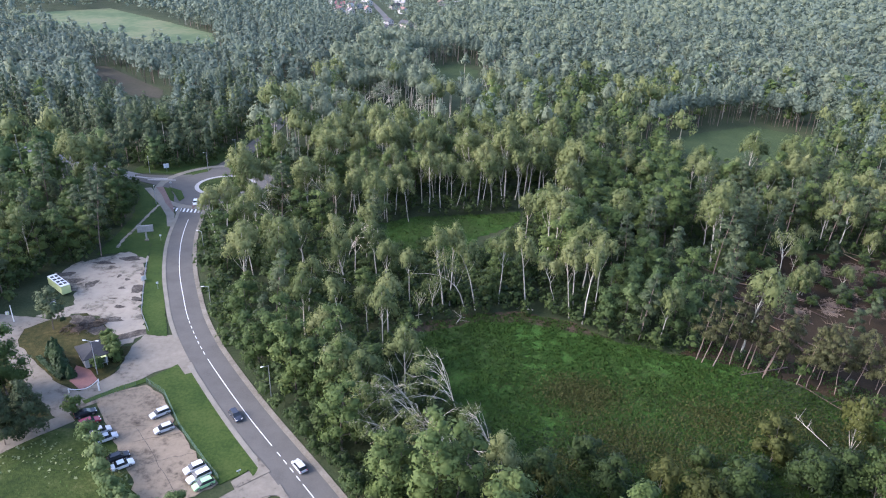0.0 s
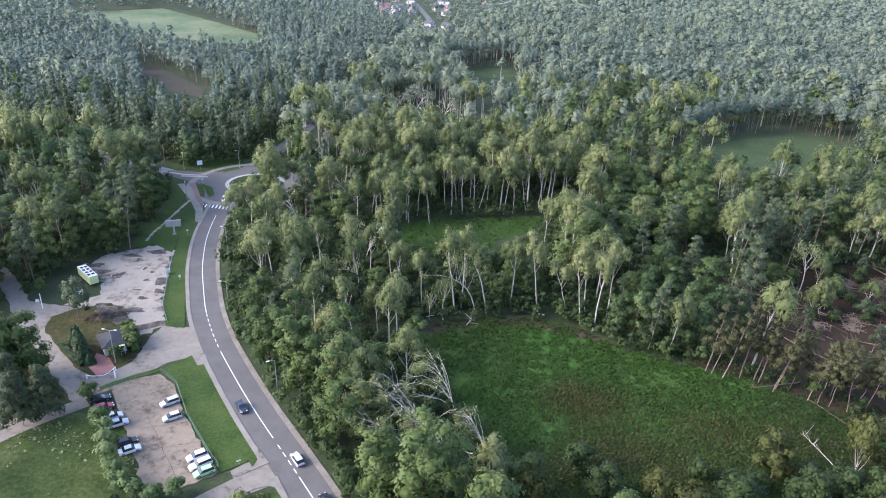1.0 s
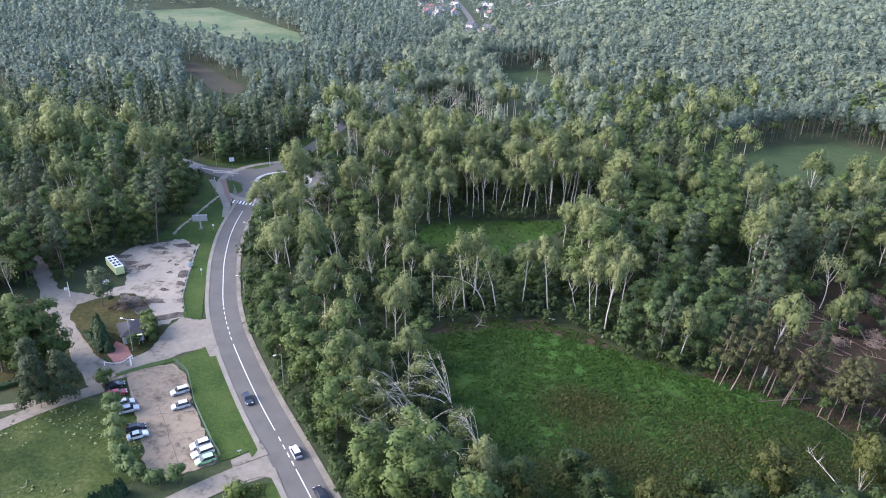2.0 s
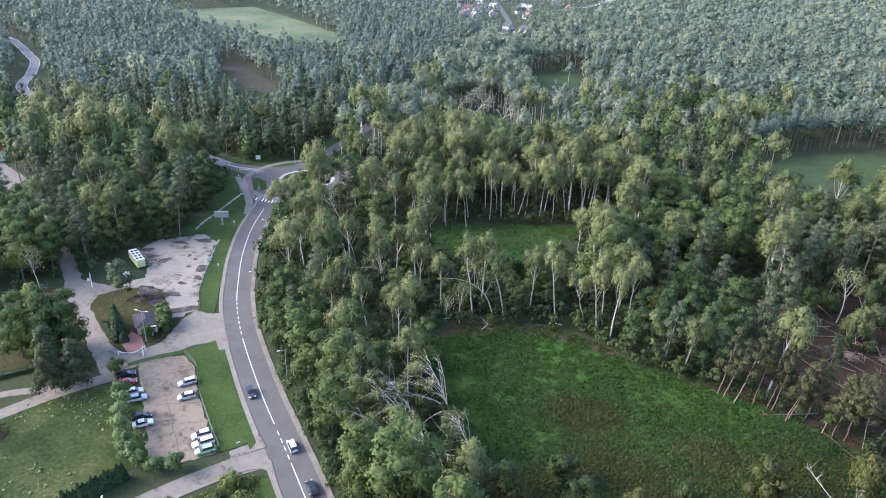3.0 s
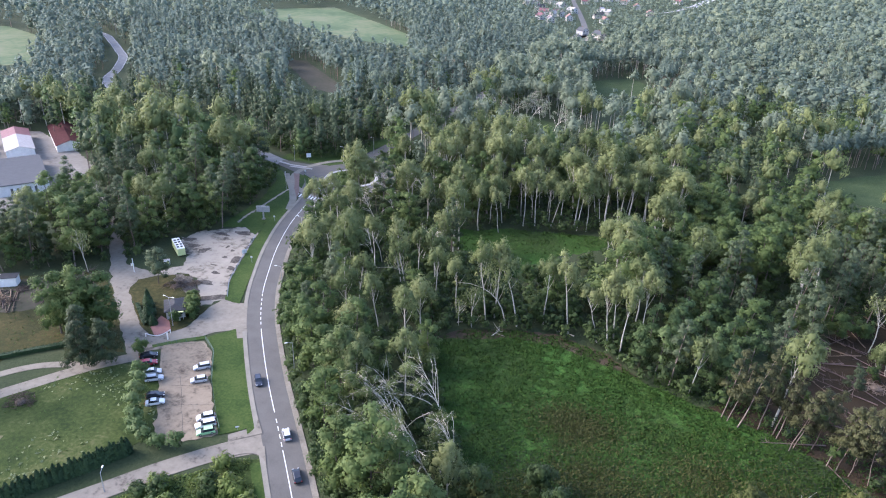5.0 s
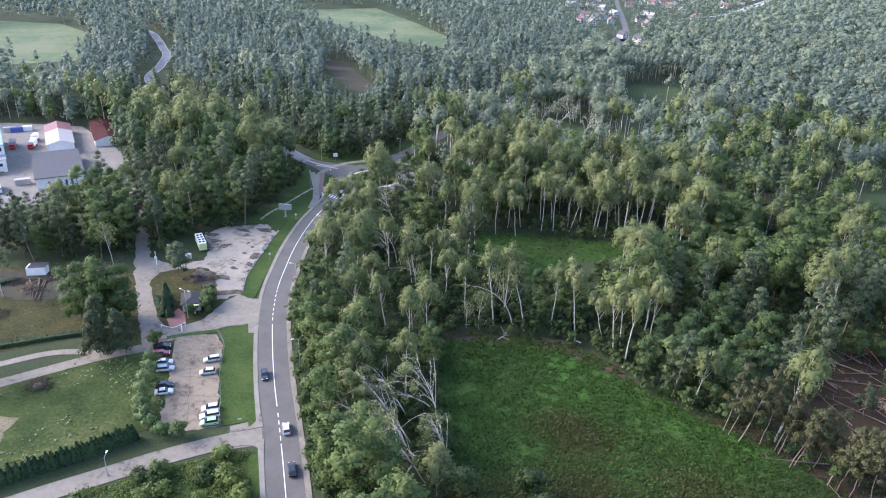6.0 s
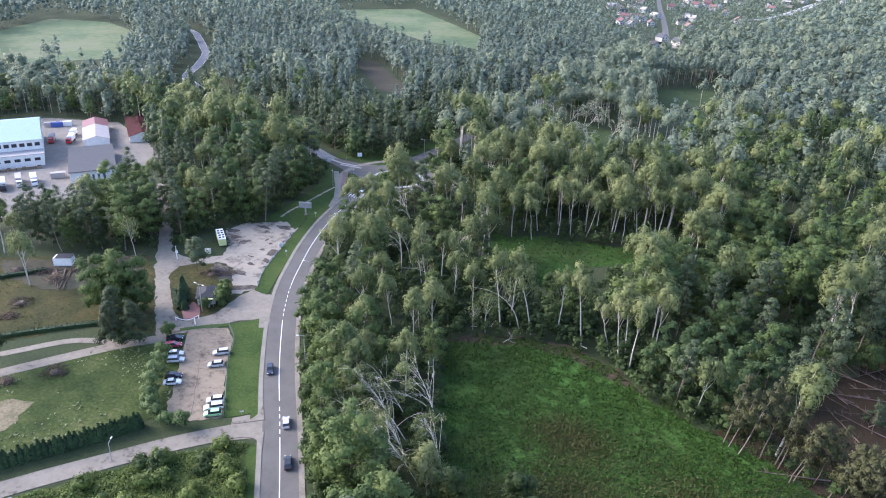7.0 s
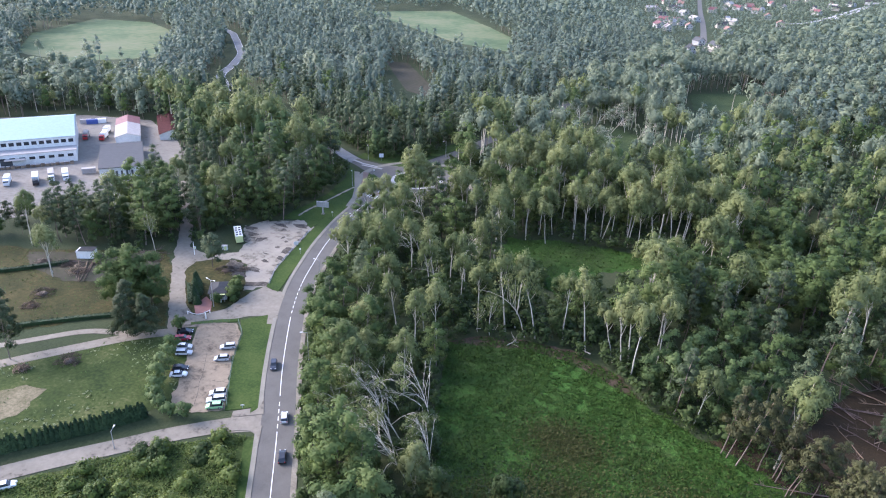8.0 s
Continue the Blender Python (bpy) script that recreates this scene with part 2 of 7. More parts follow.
def tube(points, radii, sides=6):
    """A tapered tube along points: vertices and quads, closed at its end."""
    p = np.asarray(points, float)
    d = np.gradient(p, axis=0)
    d /= np.linalg.norm(d, axis=1)[:, None] + 1e-9
    ref = np.where(np.abs(d[:, 2:3]) > 0.8, [[1.0, 0, 0]], [[0, 0, 1.0]])
    a = np.cross(d, ref)
    a /= np.linalg.norm(a, axis=1)[:, None] + 1e-9
    b = np.cross(d, a)
    ang = np.linspace(0, 2 * np.pi, sides, endpoint=False)
    ring = a[:, None] * np.cos(ang)[None, :, None] + b[:, None] * np.sin(ang)[None, :, None]
    v = (p[:, None] + ring * np.asarray(radii, float)[:, None, None]).reshape(-1, 3)
    i, j = np.meshgrid(np.arange(len(p) - 1), np.arange(sides), indexing="ij")
    k = (j + 1) % sides
    f = np.stack([i * sides + j, (i + 1) * sides + j, (i + 1) * sides + k, i * sides + k], -1).reshape(-1, 4)
    return v, f


def leaves(centres, normals, sizes, rng, jitter=0.5, droop=0.0):
    """Leaf sprays: one tilted triangle at each centre; droop makes them long and hanging, or upright where it is negative."""
    n = len(centres)
    nr = normals + rng.normal(0, jitter, (n, 3)) * 0.6
    nr /= np.linalg.norm(nr, axis=1)[:, None] + 1e-9
    r = rng.normal(0, 1, (n, 3))
    if droop:
        r = np.cross(np.array([0, 0, -np.sign(droop)]) + r * 0.3, nr)
        droop = abs(droop)
    a = np.cross(nr, r)
    a /= np.linalg.norm(a, axis=1)[:, None] + 1e-9
    b = np.cross(nr, a) * (1 - 0.4 * droop)
    a = a * (1 + 0.5 * droop)
    s = np.asarray(sizes)[:, None]
    k = rng.uniform(0.6, 1.15, (3, n, 1))
    fold = rng.uniform(-0.3, 0.3, (n, 1)) * s * nr
    v = np.stack([centres + a * s * k[0] * 0.75 + fold, centres + (b * 0.75 - a * 0.45) * s * k[1], centres - (b * 0.75 + a * 0.45) * s * k[2] - fold], 1)
    return v.reshape(-1, 3), np.arange(3 * n).reshape(n, 3)


def lobe_leaves(lobes, count, size, rng, low=-0.35, jitter=0.4, droop=0.0):
    """Leaf clumps over a set of lobes (centre, radius, height factor), thinner below; they shade as one soft crown."""
    w = np.array([l[1] ** 2 for l in lobes])
    pick = rng.choice(len(lobes), count, p=w / w.sum())
    c = np.array([l[0] for l in lobes])[pick]
    rad = np.array([l[1] for l in lobes])[pick]
    hf = np.array([l[2] for l in lobes])[pick]
    z = rng.uniform(low, 1.0, count)
    th = rng.uniform(0, 2 * np.pi, count)
    q = np.sqrt(1 - np.minimum(z * z, 1))
    d = np.stack([q * np.cos(th), q * np.sin(th), z], 1)
    rr = rad * np.clip(rng.normal(1.0, 0.15 if jitter > 0.3 else 0.1, count), 0.45, 1.5)
    pos = c + d * rr[:, None] * np.stack([np.ones(count), np.ones(count), hf], 1)
    out = crown_out(pos, lobes)
    v, f = leaves(pos, d * 0.7 + out * 0.6 + np.array([0, 0, 0.15]), size * rng.uniform(0.55, 1.35, count), rng, jitter, droop)
    soft = d * 0.7 + out * 0.55 + rng.normal(0, 0.16, (count, 3))
    soft /= np.linalg.norm(soft, axis=1)[:, None] + 1e-9
    return v, f, 0, 0.0, np.repeat(soft, 3, axis=0)


def crown_out(pos, lobes):
    """Directions out of the crown's heart."""
    w = np.array([l[1] ** 2 for l in lobes])
    heart = np.average([l[0] for l in lobes], axis=0, weights=w)
    out = (pos - heart + np.array([0, 0, 1.0])) * np.array([1, 1, 0.7])
    return out / (np.linalg.norm(out, axis=1)[:, None] + 1e-9)


ICO_T = (1 + 5 ** 0.5) / 2
ICO_V = np.array([(-1, ICO_T, 0), (1, ICO_T, 0), (-1, -ICO_T, 0), (1, -ICO_T, 0), (0, -1, ICO_T), (0, 1, ICO_T), (0, -1, -ICO_T), (0, 1, -ICO_T), (ICO_T, 0, -1), (ICO_T, 0, 1), (-ICO_T, 0, -1), (-ICO_T, 0, 1)]) / math.hypot(1, ICO_T)
ICO_F = np.array([(0, 11, 5), (0, 5, 1), (0, 1, 7), (0, 7, 10), (0, 10, 11), (1, 5, 9), (5, 11, 4), (11, 10, 2), (10, 7, 6), (7, 1, 8), (3, 9, 4), (3, 4, 2), (3, 2, 6), (3, 6, 8), (3, 8, 9), (4, 9, 5), (2, 4, 11), (6, 2, 10), (8, 6, 7), (9, 8, 1)])


def clump(crown, lobe, rng, scale, lobes):
    """The dense inner foliage of one lobe: an uneven lump below the outer leaves."""
    c, r, hf = lobe
    k = rng.uniform(0.62, 1.2, (12, 1)) * r * scale
    v = c + ICO_V * k * np.array([1, 1, hf])
    soft = ICO_V * 0.7 + crown_out(v, lobes) * 0.55
    crown.add(v, ICO_F, 0, 0.0, soft / np.linalg.norm(soft, axis=1)[:, None])


def spine(h, lean, bend, rng, n=7, wob=0.12):
    """Trunk points from the base up: lean and bend are sideways offsets at the top."""
    t = np.linspace(0, 1, n)
    off = np.outer(t, lean) + np.outer(t ** 2.6, bend)
    off += np.cumsum(rng.normal(0, wob, (n, 2)), axis=0) * (t[:, None] > 0)
    sink = np.hypot(*bend)
    return np.column_stack([off, h * t - sink * (0.35 + 0.06 * max(0.0, sink - 5)) * t ** 3])


def along(pts, t):
    x = t * (len(pts) - 1)
    i = min(int(x), len(pts) - 2)
    return pts[i] + (pts[i + 1] - pts[i]) * (x - i)


def make_tree(kind, seed, h=None, lean=(0, 0), bend=(0, 0), leafy=1.0, detail=1.0, low=None, wide=1.0):
    """Wood and crown of one tree as two Builds. detail 1: close; 0.2: far."""
    rng = np.random.default_rng(seed)
    wood, crown = Build(), Build()
    close = detail > 0.6
    if kind == "birch":
        h = h or rng.uniform(20, 25)
        start, spread, rad, limbs, size, n = 0.5, 3.6, (1.2, 1.9), 10, 0.36, 1500
        r0 = 0.2
    elif kind == "broad":
        h = h or rng.uniform(15, 20)
        start, spread, rad, limbs, size, n = 0.2, 3.2, (1.25, 2.0), 14, 0.4, 1600
        r0 = 0.26
    elif kind == "pine":
        h = h or rng.uniform(18, 23)
        start, spread, rad, limbs, size, n = 0.34, 3.0, (0.9, 1.5), 19, 0.32, 1600
        r0 = 0.15
    else:
        h = h or rng.uniform(3.0, 5.5)
        start, spread, rad, limbs, size, n = 0.12, 1.3, (0.8, 1.4), 6, 0.42, 340
        r0 = 0.08
    start = start if low is None else low
    limbs, n = int(limbs * wide ** 1.6), int(n * wide ** 1.5)
    spread, rad = spread * wide, (rad[0] * (0.4 + 0.6 * wide), rad[1] * (0.4 + 0.6 * wide))
    pts = spine(h, lean, bend, rng, 8 if close else 4)
    tt = np.linspace(0, 1, len(pts))
    wood.add(*tube(pts, r0 * (1 - 0.86 * tt) * (h / 20 if kind != "shrub" else 1), 6 if close else 3))
    lobes = []
    for i in range(limbs):
        v = (i + rng.uniform(0, 0.9)) / limbs
        a = i * 2.4 + rng.uniform(-0.5, 0.5)
        way = np.array([math.cos(a), math.sin(a), 0.0])
        if kind == "birch":
            u = start - 0.1 + (0.86 - start) * v
            base = along(pts, u)
            reach = spread * (0.95 - 0.55 * v) * rng.uniform(0.55, 1.1)
            tip = base + way * reach + np.array([0, 0, (h - base[2]) * rng.uniform(0.42, 0.8)])
            mid = base + (tip - base) * 0.5 + way * reach * 0.12
            rr = rng.uniform(*rad) * (1.0 - 0.2 * v)
            lobes.append((tip, rr, 1.15))
            lobes.append((tip + way * rr * 0.55 - np.array([0, 0, rr * 1.15]), rr * 0.72, 1.5))
        else:
            u = start + (0.97 - start) * v
            base = along(pts, u)
            if kind == "pine":
                reach = spread * (1.0 - 0.8 * v) * rng.uniform(0.55, 1.1)
                rise = rng.uniform(0.3, 1.3)
            else:
                reach = spread * math.sqrt(max(0.05, math.sin(math.pi * (0.18 + 0.74 * v)))) * rng.uniform(0.7, 1.15)
                rise = rng.uniform(0.2, 1.4)
            tip = base + way * reach + np.array([0, 0, rise])
            mid = (base + tip) / 2 + np.array([0, 0, 0.3])
            rr = rng.uniform(*rad) * (1.0 - (0.45 if kind == "pine" else 0.25) * v)
            lobes.append((tip, rr, {"pine": 0.85, "broad": 0.95}.get(kind, 0.9)))
            if kind == "broad" and i % 2:
                lobes.append(((base + tip) / 2 + np.array([0, 0, 0.6]), rr, 1.0))
        if close:
            thick = r0 * (0.46 if kind == "birch" else 0.42) * (1.1 - u)
            wood.add(*tube([base, mid, tip], [thick, thick * 0.7, 0.04], 4 if kind == "birch" else 3))
    top = pts[-1]
    lobes.append((top - np.array([0, 0, 0.5]), rad[0] * (1.05 if kind == "birch" else 0.75), 1.2))
    k = max(detail, 0.01)
    if leafy > 0.5:
        if close:
            inner = lobes
        else:
            m = 4 if detail > 0.1 and kind != "shrub" else (3 if kind == "broad" else 2) if detail > 0.015 else 1
            inner = []
            for g in np.array_split(np.arange(len(lobes)), m):
                c = np.mean([lobes[i][0] for i in g], axis=0)
                r = np.mean([np.linalg.norm(lobes[i][0][:2] - c[:2]) + lobes[i][1] * 0.7 for i in g])
                hz = np.ptp([lobes[i][0][2] for i in g]) / 2 + lobes[g[0]][1] * 0.8
                if m == 4:
                    inner.append((c, r * 0.95, hz * 1.35 / r))
                else:
                    inner.append((c + np.array([0, 0, hz * 0.15]), r * 1.3, hz * 0.85 / (r * 1.3)))
        for lb in inner:
            clump(crown, lb, rng, {"birch": 0.62, "pine": 0.52, "broad": 0.7}.get(kind, 0.7) if close else 0.52 if kind == "shrub" else 0.6 if detail > 0.05 else 0.55, lobes)
    crown.add(*lobe_leaves(lobes, max(1, int(n * k * leafy)), min(1.5, size / math.sqrt(k) * (1.0 if close else 0.75)), rng, -0.7 if kind == "birch" else -0.35, 0.42 if close else 0.3 if detail > 0.05 else 0.22, {"birch": 0.9, "pine": -0.8}.get(kind, 0.0)))
    return wood, crown, h


def part(name, bm, material, parent, label=""):
    """One mesh object under a thing: bm is a bmesh or a Build."""
    if isinstance(bm, Build):
        me = bm.mesh(name, [material], smooth=True)
    else:
        me = bpy.data.meshes.new(name)
        bm.to_mesh(me)
        bm.free()
        me.materials.append(material)
    ob = new(name, me)
    ob.parent = parent
    if label:
        tagged(ob, label)
    return ob


def inside(poly, x, y):
    r = np.zeros(len(x), bool)
    p = np.asarray(poly, float)
    for (x0, y0), (x1, y1) in zip(p, np.roll(p, -1, axis=0)):
        if y0 != y1:
            r ^= ((y0 > y) != (y1 > y)) & (x < (x1 - x0) * (y - y0) / (y1 - y0) + x0)
    return r


def dist_line(line, x, y):
    d = np.full(len(x), 1e9)
    for (x0, y0), (x1, y1) in zip(line, line[1:]):
        dx, dy = x1 - x0, y1 - y0
        t = np.clip(((x - x0) * dx + (y - y0) * dy) / (dx * dx + dy * dy), 0, 1)
        d = np.minimum(d, np.hypot(x - x0 - t * dx, y - y0 - t * dy))
    return d


def smooth_line(pts, n=6):
    """Catmull-Rom through the points."""
    p = [np.array(q, float) for q in pts]
    p = [2 * p[0] - p[1]] + p + [2 * p[-1] - p[-2]]
    out = []
    for a, b, c, d in zip(p, p[1:], p[2:], p[3:]):
        for t in np.arange(n) / n:
            out.append(0.5 * (2 * b + (c - a) * t + (2 * a - 5 * b + 4 * c - d) * t * t + (3 * b - a - 3 * c + d) * t ** 3))
    return np.array(out + [p[-2]])


def offset_line(line, d):
    """Moves a line sideways: plus is to the left of its direction."""
    g = np.gradient(line, axis=0)
    g /= np.linalg.norm(g, axis=1)[:, None]
    return line + np.column_stack([-g[:, 1], g[:, 0]]) * d


def strip(name, line, left, right, z, mat, label="", category="road", thick=0.3):
    """A slab that follows a line between two sideways offsets."""
    a, b = offset_line(line, left), offset_line(line, right)
    n = len(line)
    v = np.concatenate([np.column_stack([q, np.full(n, h)]) for q, h in ((a, z), (b, z), (a, z - thick), (b, z - thick))])
    i = np.arange(n - 1)
    f = np.concatenate([np.column_stack([i + n * p, i + 1 + n * p, i + 1 + n * q, i + n * q]) for p, q in ((1, 0), (0, 2), (3, 1))])
    bd = Build()
    bd.add(v, f)
    ob = new(name, bd.mesh(name, [mat]))
    return tagged(ob, label, category, kind="structure") if label else ob


def patch(name, poly, z, mat, label, category, rough=0.5, seed=1, thick=0.25, kind="structure"):
    """A slab over an outline whose edge is roughened, as wear leaves it."""
    rng = np.random.default_rng(seed)
    out = []
    for a, b in zip(poly, poly[1:] + poly[:1]):
        a, b = np.array(a, float), np.array(b, float)
        n = max(1, int(np.linalg.norm(b - a) / 1.6))
        for i in range(n):
            q = a + (b - a) * i / n
            out.append(q + (rng.normal(0, rough * 0.5, 2) if i else 0))
    bm = bmesh.new()
    top = [bm.verts.new((x, y, z)) for x, y in out]
    bot = [bm.verts.new((x, y, z - thick)) for x, y in out]
    face = bm.faces.new(top)
    for i in range(len(out)):
        j = (i + 1) % len(out)
        bm.faces.new((top[j], top[i], bot[i], bot[j]))
    bmesh.ops.recalc_face_normals(bm, faces=bm.faces)
    me = bpy.data.meshes.new(name)
    bmesh.ops.triangulate(bm, faces=[f for f in bm.faces if len(f.verts) > 4])
    bm.to_mesh(me)
    bm.free()
    me.materials.append(mat)
    return tagged(new(name, me), label, category, kind=kind)


# ---- ground and roads ----
gb = Build()
gx, gy = np.meshgrid(np.linspace(-4500, 4500, 31), np.linspace(-4500, 4500, 31), indexing="ij")
gi, gj = np.meshgrid(np.arange(30), np.arange(30), indexing="ij")
gb.add(np.column_stack([gx.ravel(), gy.ravel(), np.zeros(gx.size)]), np.stack([gi * 31 + gj, (gi + 1) * 31 + gj, (gi + 1) * 31 + gj + 1, gi * 31 + gj + 1], -1).reshape(-1, 4))
tagged(new("ground", gb.mesh("ground", [M_GROUND])), "dark mossy woodland ground reaching the horizon", "ground", kind="structure")

MAIN = smooth_line([(150, -110), (80, -27), (40, 21), (10, 56), (-5, 73.5), (-16.3, 86.7), (-27, 99.3), (-36.3, 110), (-46.3, 121.4), (-56.8, 134.2), (-67.6, 148.3), (-76.8, 162.6), (-84, 176.5), (-89.8, 188.5), (-94.4, 199.5), (-98.5, 210.5), (-102, 222), (-105.5, 236), (-109, 249)])
NORTH = smooth_line([(-114, 292), (-111.5, 310), (-110, 335), (-109, 400), (-106, 520), (-103, 700), (-104, 830), (-122, 920), (-154, 1051), (-200, 1230), (-290, 1600)])
WEST = smooth_line([(-124, 273), (-146, 278), (-190, 298), (-270, 332), (-350, 372), (-385, 416), (-418, 456), (-446, 480), (-490, 516), (-532, 545), (-640, 590)])
SIDE1 = smooth_line([(-33, 105.5), (-41, 98.7), (-49.8, 88.3), (-57, 78), (-63.6, 68.5), (-69.5, 59.3), (-92, 24)])
PATH3 = smooth_line([(-86, 119), (-94, 109.5), (-103, 94.8), (-110, 82.5), (-128, 50)])
ROUND = (-104.0, 272.0)

strip("road", MAIN, 4.05, -4.05, 0.10, M_ASPHALT, "grey asphalt two-lane road curving through the woods")
strip("road_north", NORTH, 3.6, -3.6, 0.10, M_ASPHALT, "grey asphalt road leaving the roundabout between trees")
strip("road_west", WEST, 3.6, -3.6, 0.09, M_PALEASPHALT, "grey asphalt road winding off through distant forest")
k_side, k_yard = [int(np.argmin(np.hypot(MAIN[:, 0] - x, MAIN[:, 1] - y))) for x, y in ((-33.2, 107.5), (-69.0, 150.5))]
gap = float(np.mean(np.linalg.norm(np.diff(MAIN, axis=0), axis=1)))
n_side, n_yard = int(round(4.2 / gap)), int(round(7.2 / gap))
for k0, k1 in ((18, k_side - n_side), (k_side + n_side, k_yard - n_yard), (k_yard + n_yard, len(MAIN))):
    if k1 - k0 > 1:
        strip("pavement", MAIN[k0:k1], 5.2, 4.07, 0.2, M_PAVING, "pale worn footpath along the asphalt road", "pavement", 0.35)
strip("verge_edge", MAIN[k_side + n_side:k_yard - n_yard - 1], 7.0, 5.15, 0.13, M_GRASS, "mown grass edge beside the footpath", "grass")
strip("plot_verge", MAIN[18:k_side - n_side - 1], 7.4, 5.15, 0.13, M_GRASS, "mown grass edge beside the overgrown plot", "grass")
strip("pavement_east", MAIN[18:], -4.07, -5.35, 0.16, M_SHOULDER, "pale gravelly shoulder along the asphalt road", "pavement", 0.3)
for side in (3.3, -3.1):
    strip("edge_line_west", WEST[20:], side, side - 0.14, 0.105, M_WHITE, "pale painted edge line on the far road", "road marking", 0.01)
strip("side_road", SIDE1[int(np.argmax(dist_line(MAIN, *SIDE1.T) > 4.2)):], 2.6, -2.6, 0.13, M_CONCRETE, "pale worn concrete side road joining the main road")
strip("gravel_track", PATH3, 2.0, -2.0, 0.1, M_CONCRETE, "pale gravel track between rough grass plots", "track")
strip("gravel_track_upper", smooth_line([(-97, 110), (-107, 104), (-115, 93), (-130, 70)]), 1.3, -1.3, 0.09, M_CONCRETE, "pale narrow gravel track beside the hedge", "track")

LOT1 = [(-84.4, 126.5), (-75, 132), (-69.5, 128.5), (-61.6, 117.5), (-51, 106), (-46.7, 102), (-50, 98), (-55.7, 94.5), (-60.4, 96.6), (-68.5, 107), (-76.1, 115.6)]
LOT2 = [(-128.6, 186), (-122.5, 196), (-113, 204), (-107, 205), (-104.3, 198.3), (-98, 181.3), (-90.7, 163.7), (-85, 155), (-88.8, 147.5), (-98.6, 158), (-106, 163.2), (-113, 159), (-119, 160), (-112, 167.5), (-115.6, 174)]
YARD_ROAD = [(-71.5, 142.8), (-75.8, 137.5), (-79.7, 129.8), (-83.1, 124.2), (-89.4, 118.5), (-106.4, 132.5), (-122.3, 146.3), (-146.1, 168.8), (-190, 205), (-188, 208), (-142, 171.5), (-129.5, 160), (-113, 159), (-118, 153), (-115.2, 146.1), (-96.1, 130.8), (-89.2, 128), (-84.5, 136), (-86, 148), (-85, 155), (-78.5, 152.5)]
GARDEN = [(-115.2, 146.1), (-96.1, 130.8), (-89.2, 128), (-84.5, 136), (-86, 148), (-88.8, 147.5), (-98.6, 158), (-106, 163), (-113, 159), (-118, 153)]
VERGE1 = [(-75.5, 134), (-71, 141), (-41.8, 107.2), (-42.3, 105.2), (-46.4, 101.4), (-61.3, 118), (-69.3, 129.1)]
VERGE2 = [(-79, 153.5), (-84.6, 153.8), (-90.7, 164.5), (-98, 182), (-104.3, 198.3), (-107, 206), (-118.7, 236.6), (-131.4, 262), (-124, 253), (-113.5, 240), (-107.5, 222), (-101, 202), (-92.5, 182), (-84.5, 165.5)]
FIELD1 = [(-111, 80.5), (-95.5, 107.5), (-86, 115), (-76, 115.6), (-60, 96), (-62, 90), (-67.9, 79.5), (-78.3, 63), (-100, 30), (-140, 30)]
FIELD2 = [(-131, 80), (-111.3, 111), (-91, 119), (-106.4, 132.5), (-122.3, 146.3), (-134, 153), (-150, 141), (-172, 127), (-200, 114), (-235, 100), (-240, 80), (-180, 60)]
TRAILER_BAY = [(-131, 168), (-118, 160), (-111, 164), (-113, 176), (-122, 190), (-130, 186)]
PLOT = [(-33, 99), (-40, 93.5), (-48.5, 84), (-56, 73.5), (-66, 57), (-88, 22), (-30, 10), (0, 40), (2, 58), (-24, 88)]
MEADOW = [(-17, 160), (-10, 168.4), (1.4, 173.4), (16, 176), (29, 172.5), (43, 162), (57, 158), (71, 154), (85, 145.4), (97, 136), (104, 118), (88, 96), (60, 98), (38, 96), (18, 104), (9, 112), (0, 125), (-7, 139)]
MEADOW2 = [(-38, 238), (-30, 240), (-20, 247), (-6, 250), (8, 253), (20, 257), (19, 247), (12, 238), (3, 230), (-1, 206), (-10, 208), (-18, 214), (-31, 220)]
MIDGLADE = [(-73.5, 417), (-64, 430), (-41, 417), (-30, 381), (-42, 369), (-58, 381)]
FARGLADE = [(-48, 561), (-18, 591), (1, 562), (-2, 527), (-33, 511)]
WESTVERGE = [(-105.5, 199), (-113, 203.5), (-122.5, 200), (-124, 217.5), (-126, 232.5), (-132, 252), (-143, 270), (-131.4, 262), (-118.7, 236.6), (-107, 206)]
MEADOW3 = [(98, 366), (124, 391), (164, 416), (185, 399), (172, 352), (134, 340), (112, 345)]
WINDFALL = [(84, 197), (94, 216), (112, 231), (133, 229), (160, 224), (175, 180), (150, 140), (122, 134), (110, 146), (97, 160), (88, 172), (80, 186)]
YARD = [(-320, 150), (-262, 138), (-208, 132), (-203, 150), (-211, 205), (-217, 232), (-243, 246), (-289, 264), (-328, 248), (-372, 200)]
FIELD3 = [(-650, 400), (-705, 506), (-640, 530), (-560, 500), (-455, 398), (-490, 338), (-560, 335)]
FIELD4 = [(-545, 800), (-470, 900), (-360, 800), (-270, 712), (-240, 640), (-310, 650), (-420, 720)]
GLADE = [(-302, 516), (-282, 522), (-206, 447), (-198, 424), (-220, 430)]

patch("car_park", LOT1, 0.12, M_CARPARK, "cracked pale concrete car park with dark stains", "car park", 0.5, 2)
patch("car_park_upper", [(-84, 126.3), (-75.2, 131.4), (-70.4, 127.6), (-64.5, 119.6), (-70, 114.8), (-71.5, 111.5), (-76, 116)], 0.126, M_GREYLOT, "worn grey asphalt end of the car park", "car park", 0.7, 44)
patch("vacant_lot", LOT2, 0.11, M_LOT, "broken pale concrete lot with dark weathered patches", "lot", 1.2, 3)
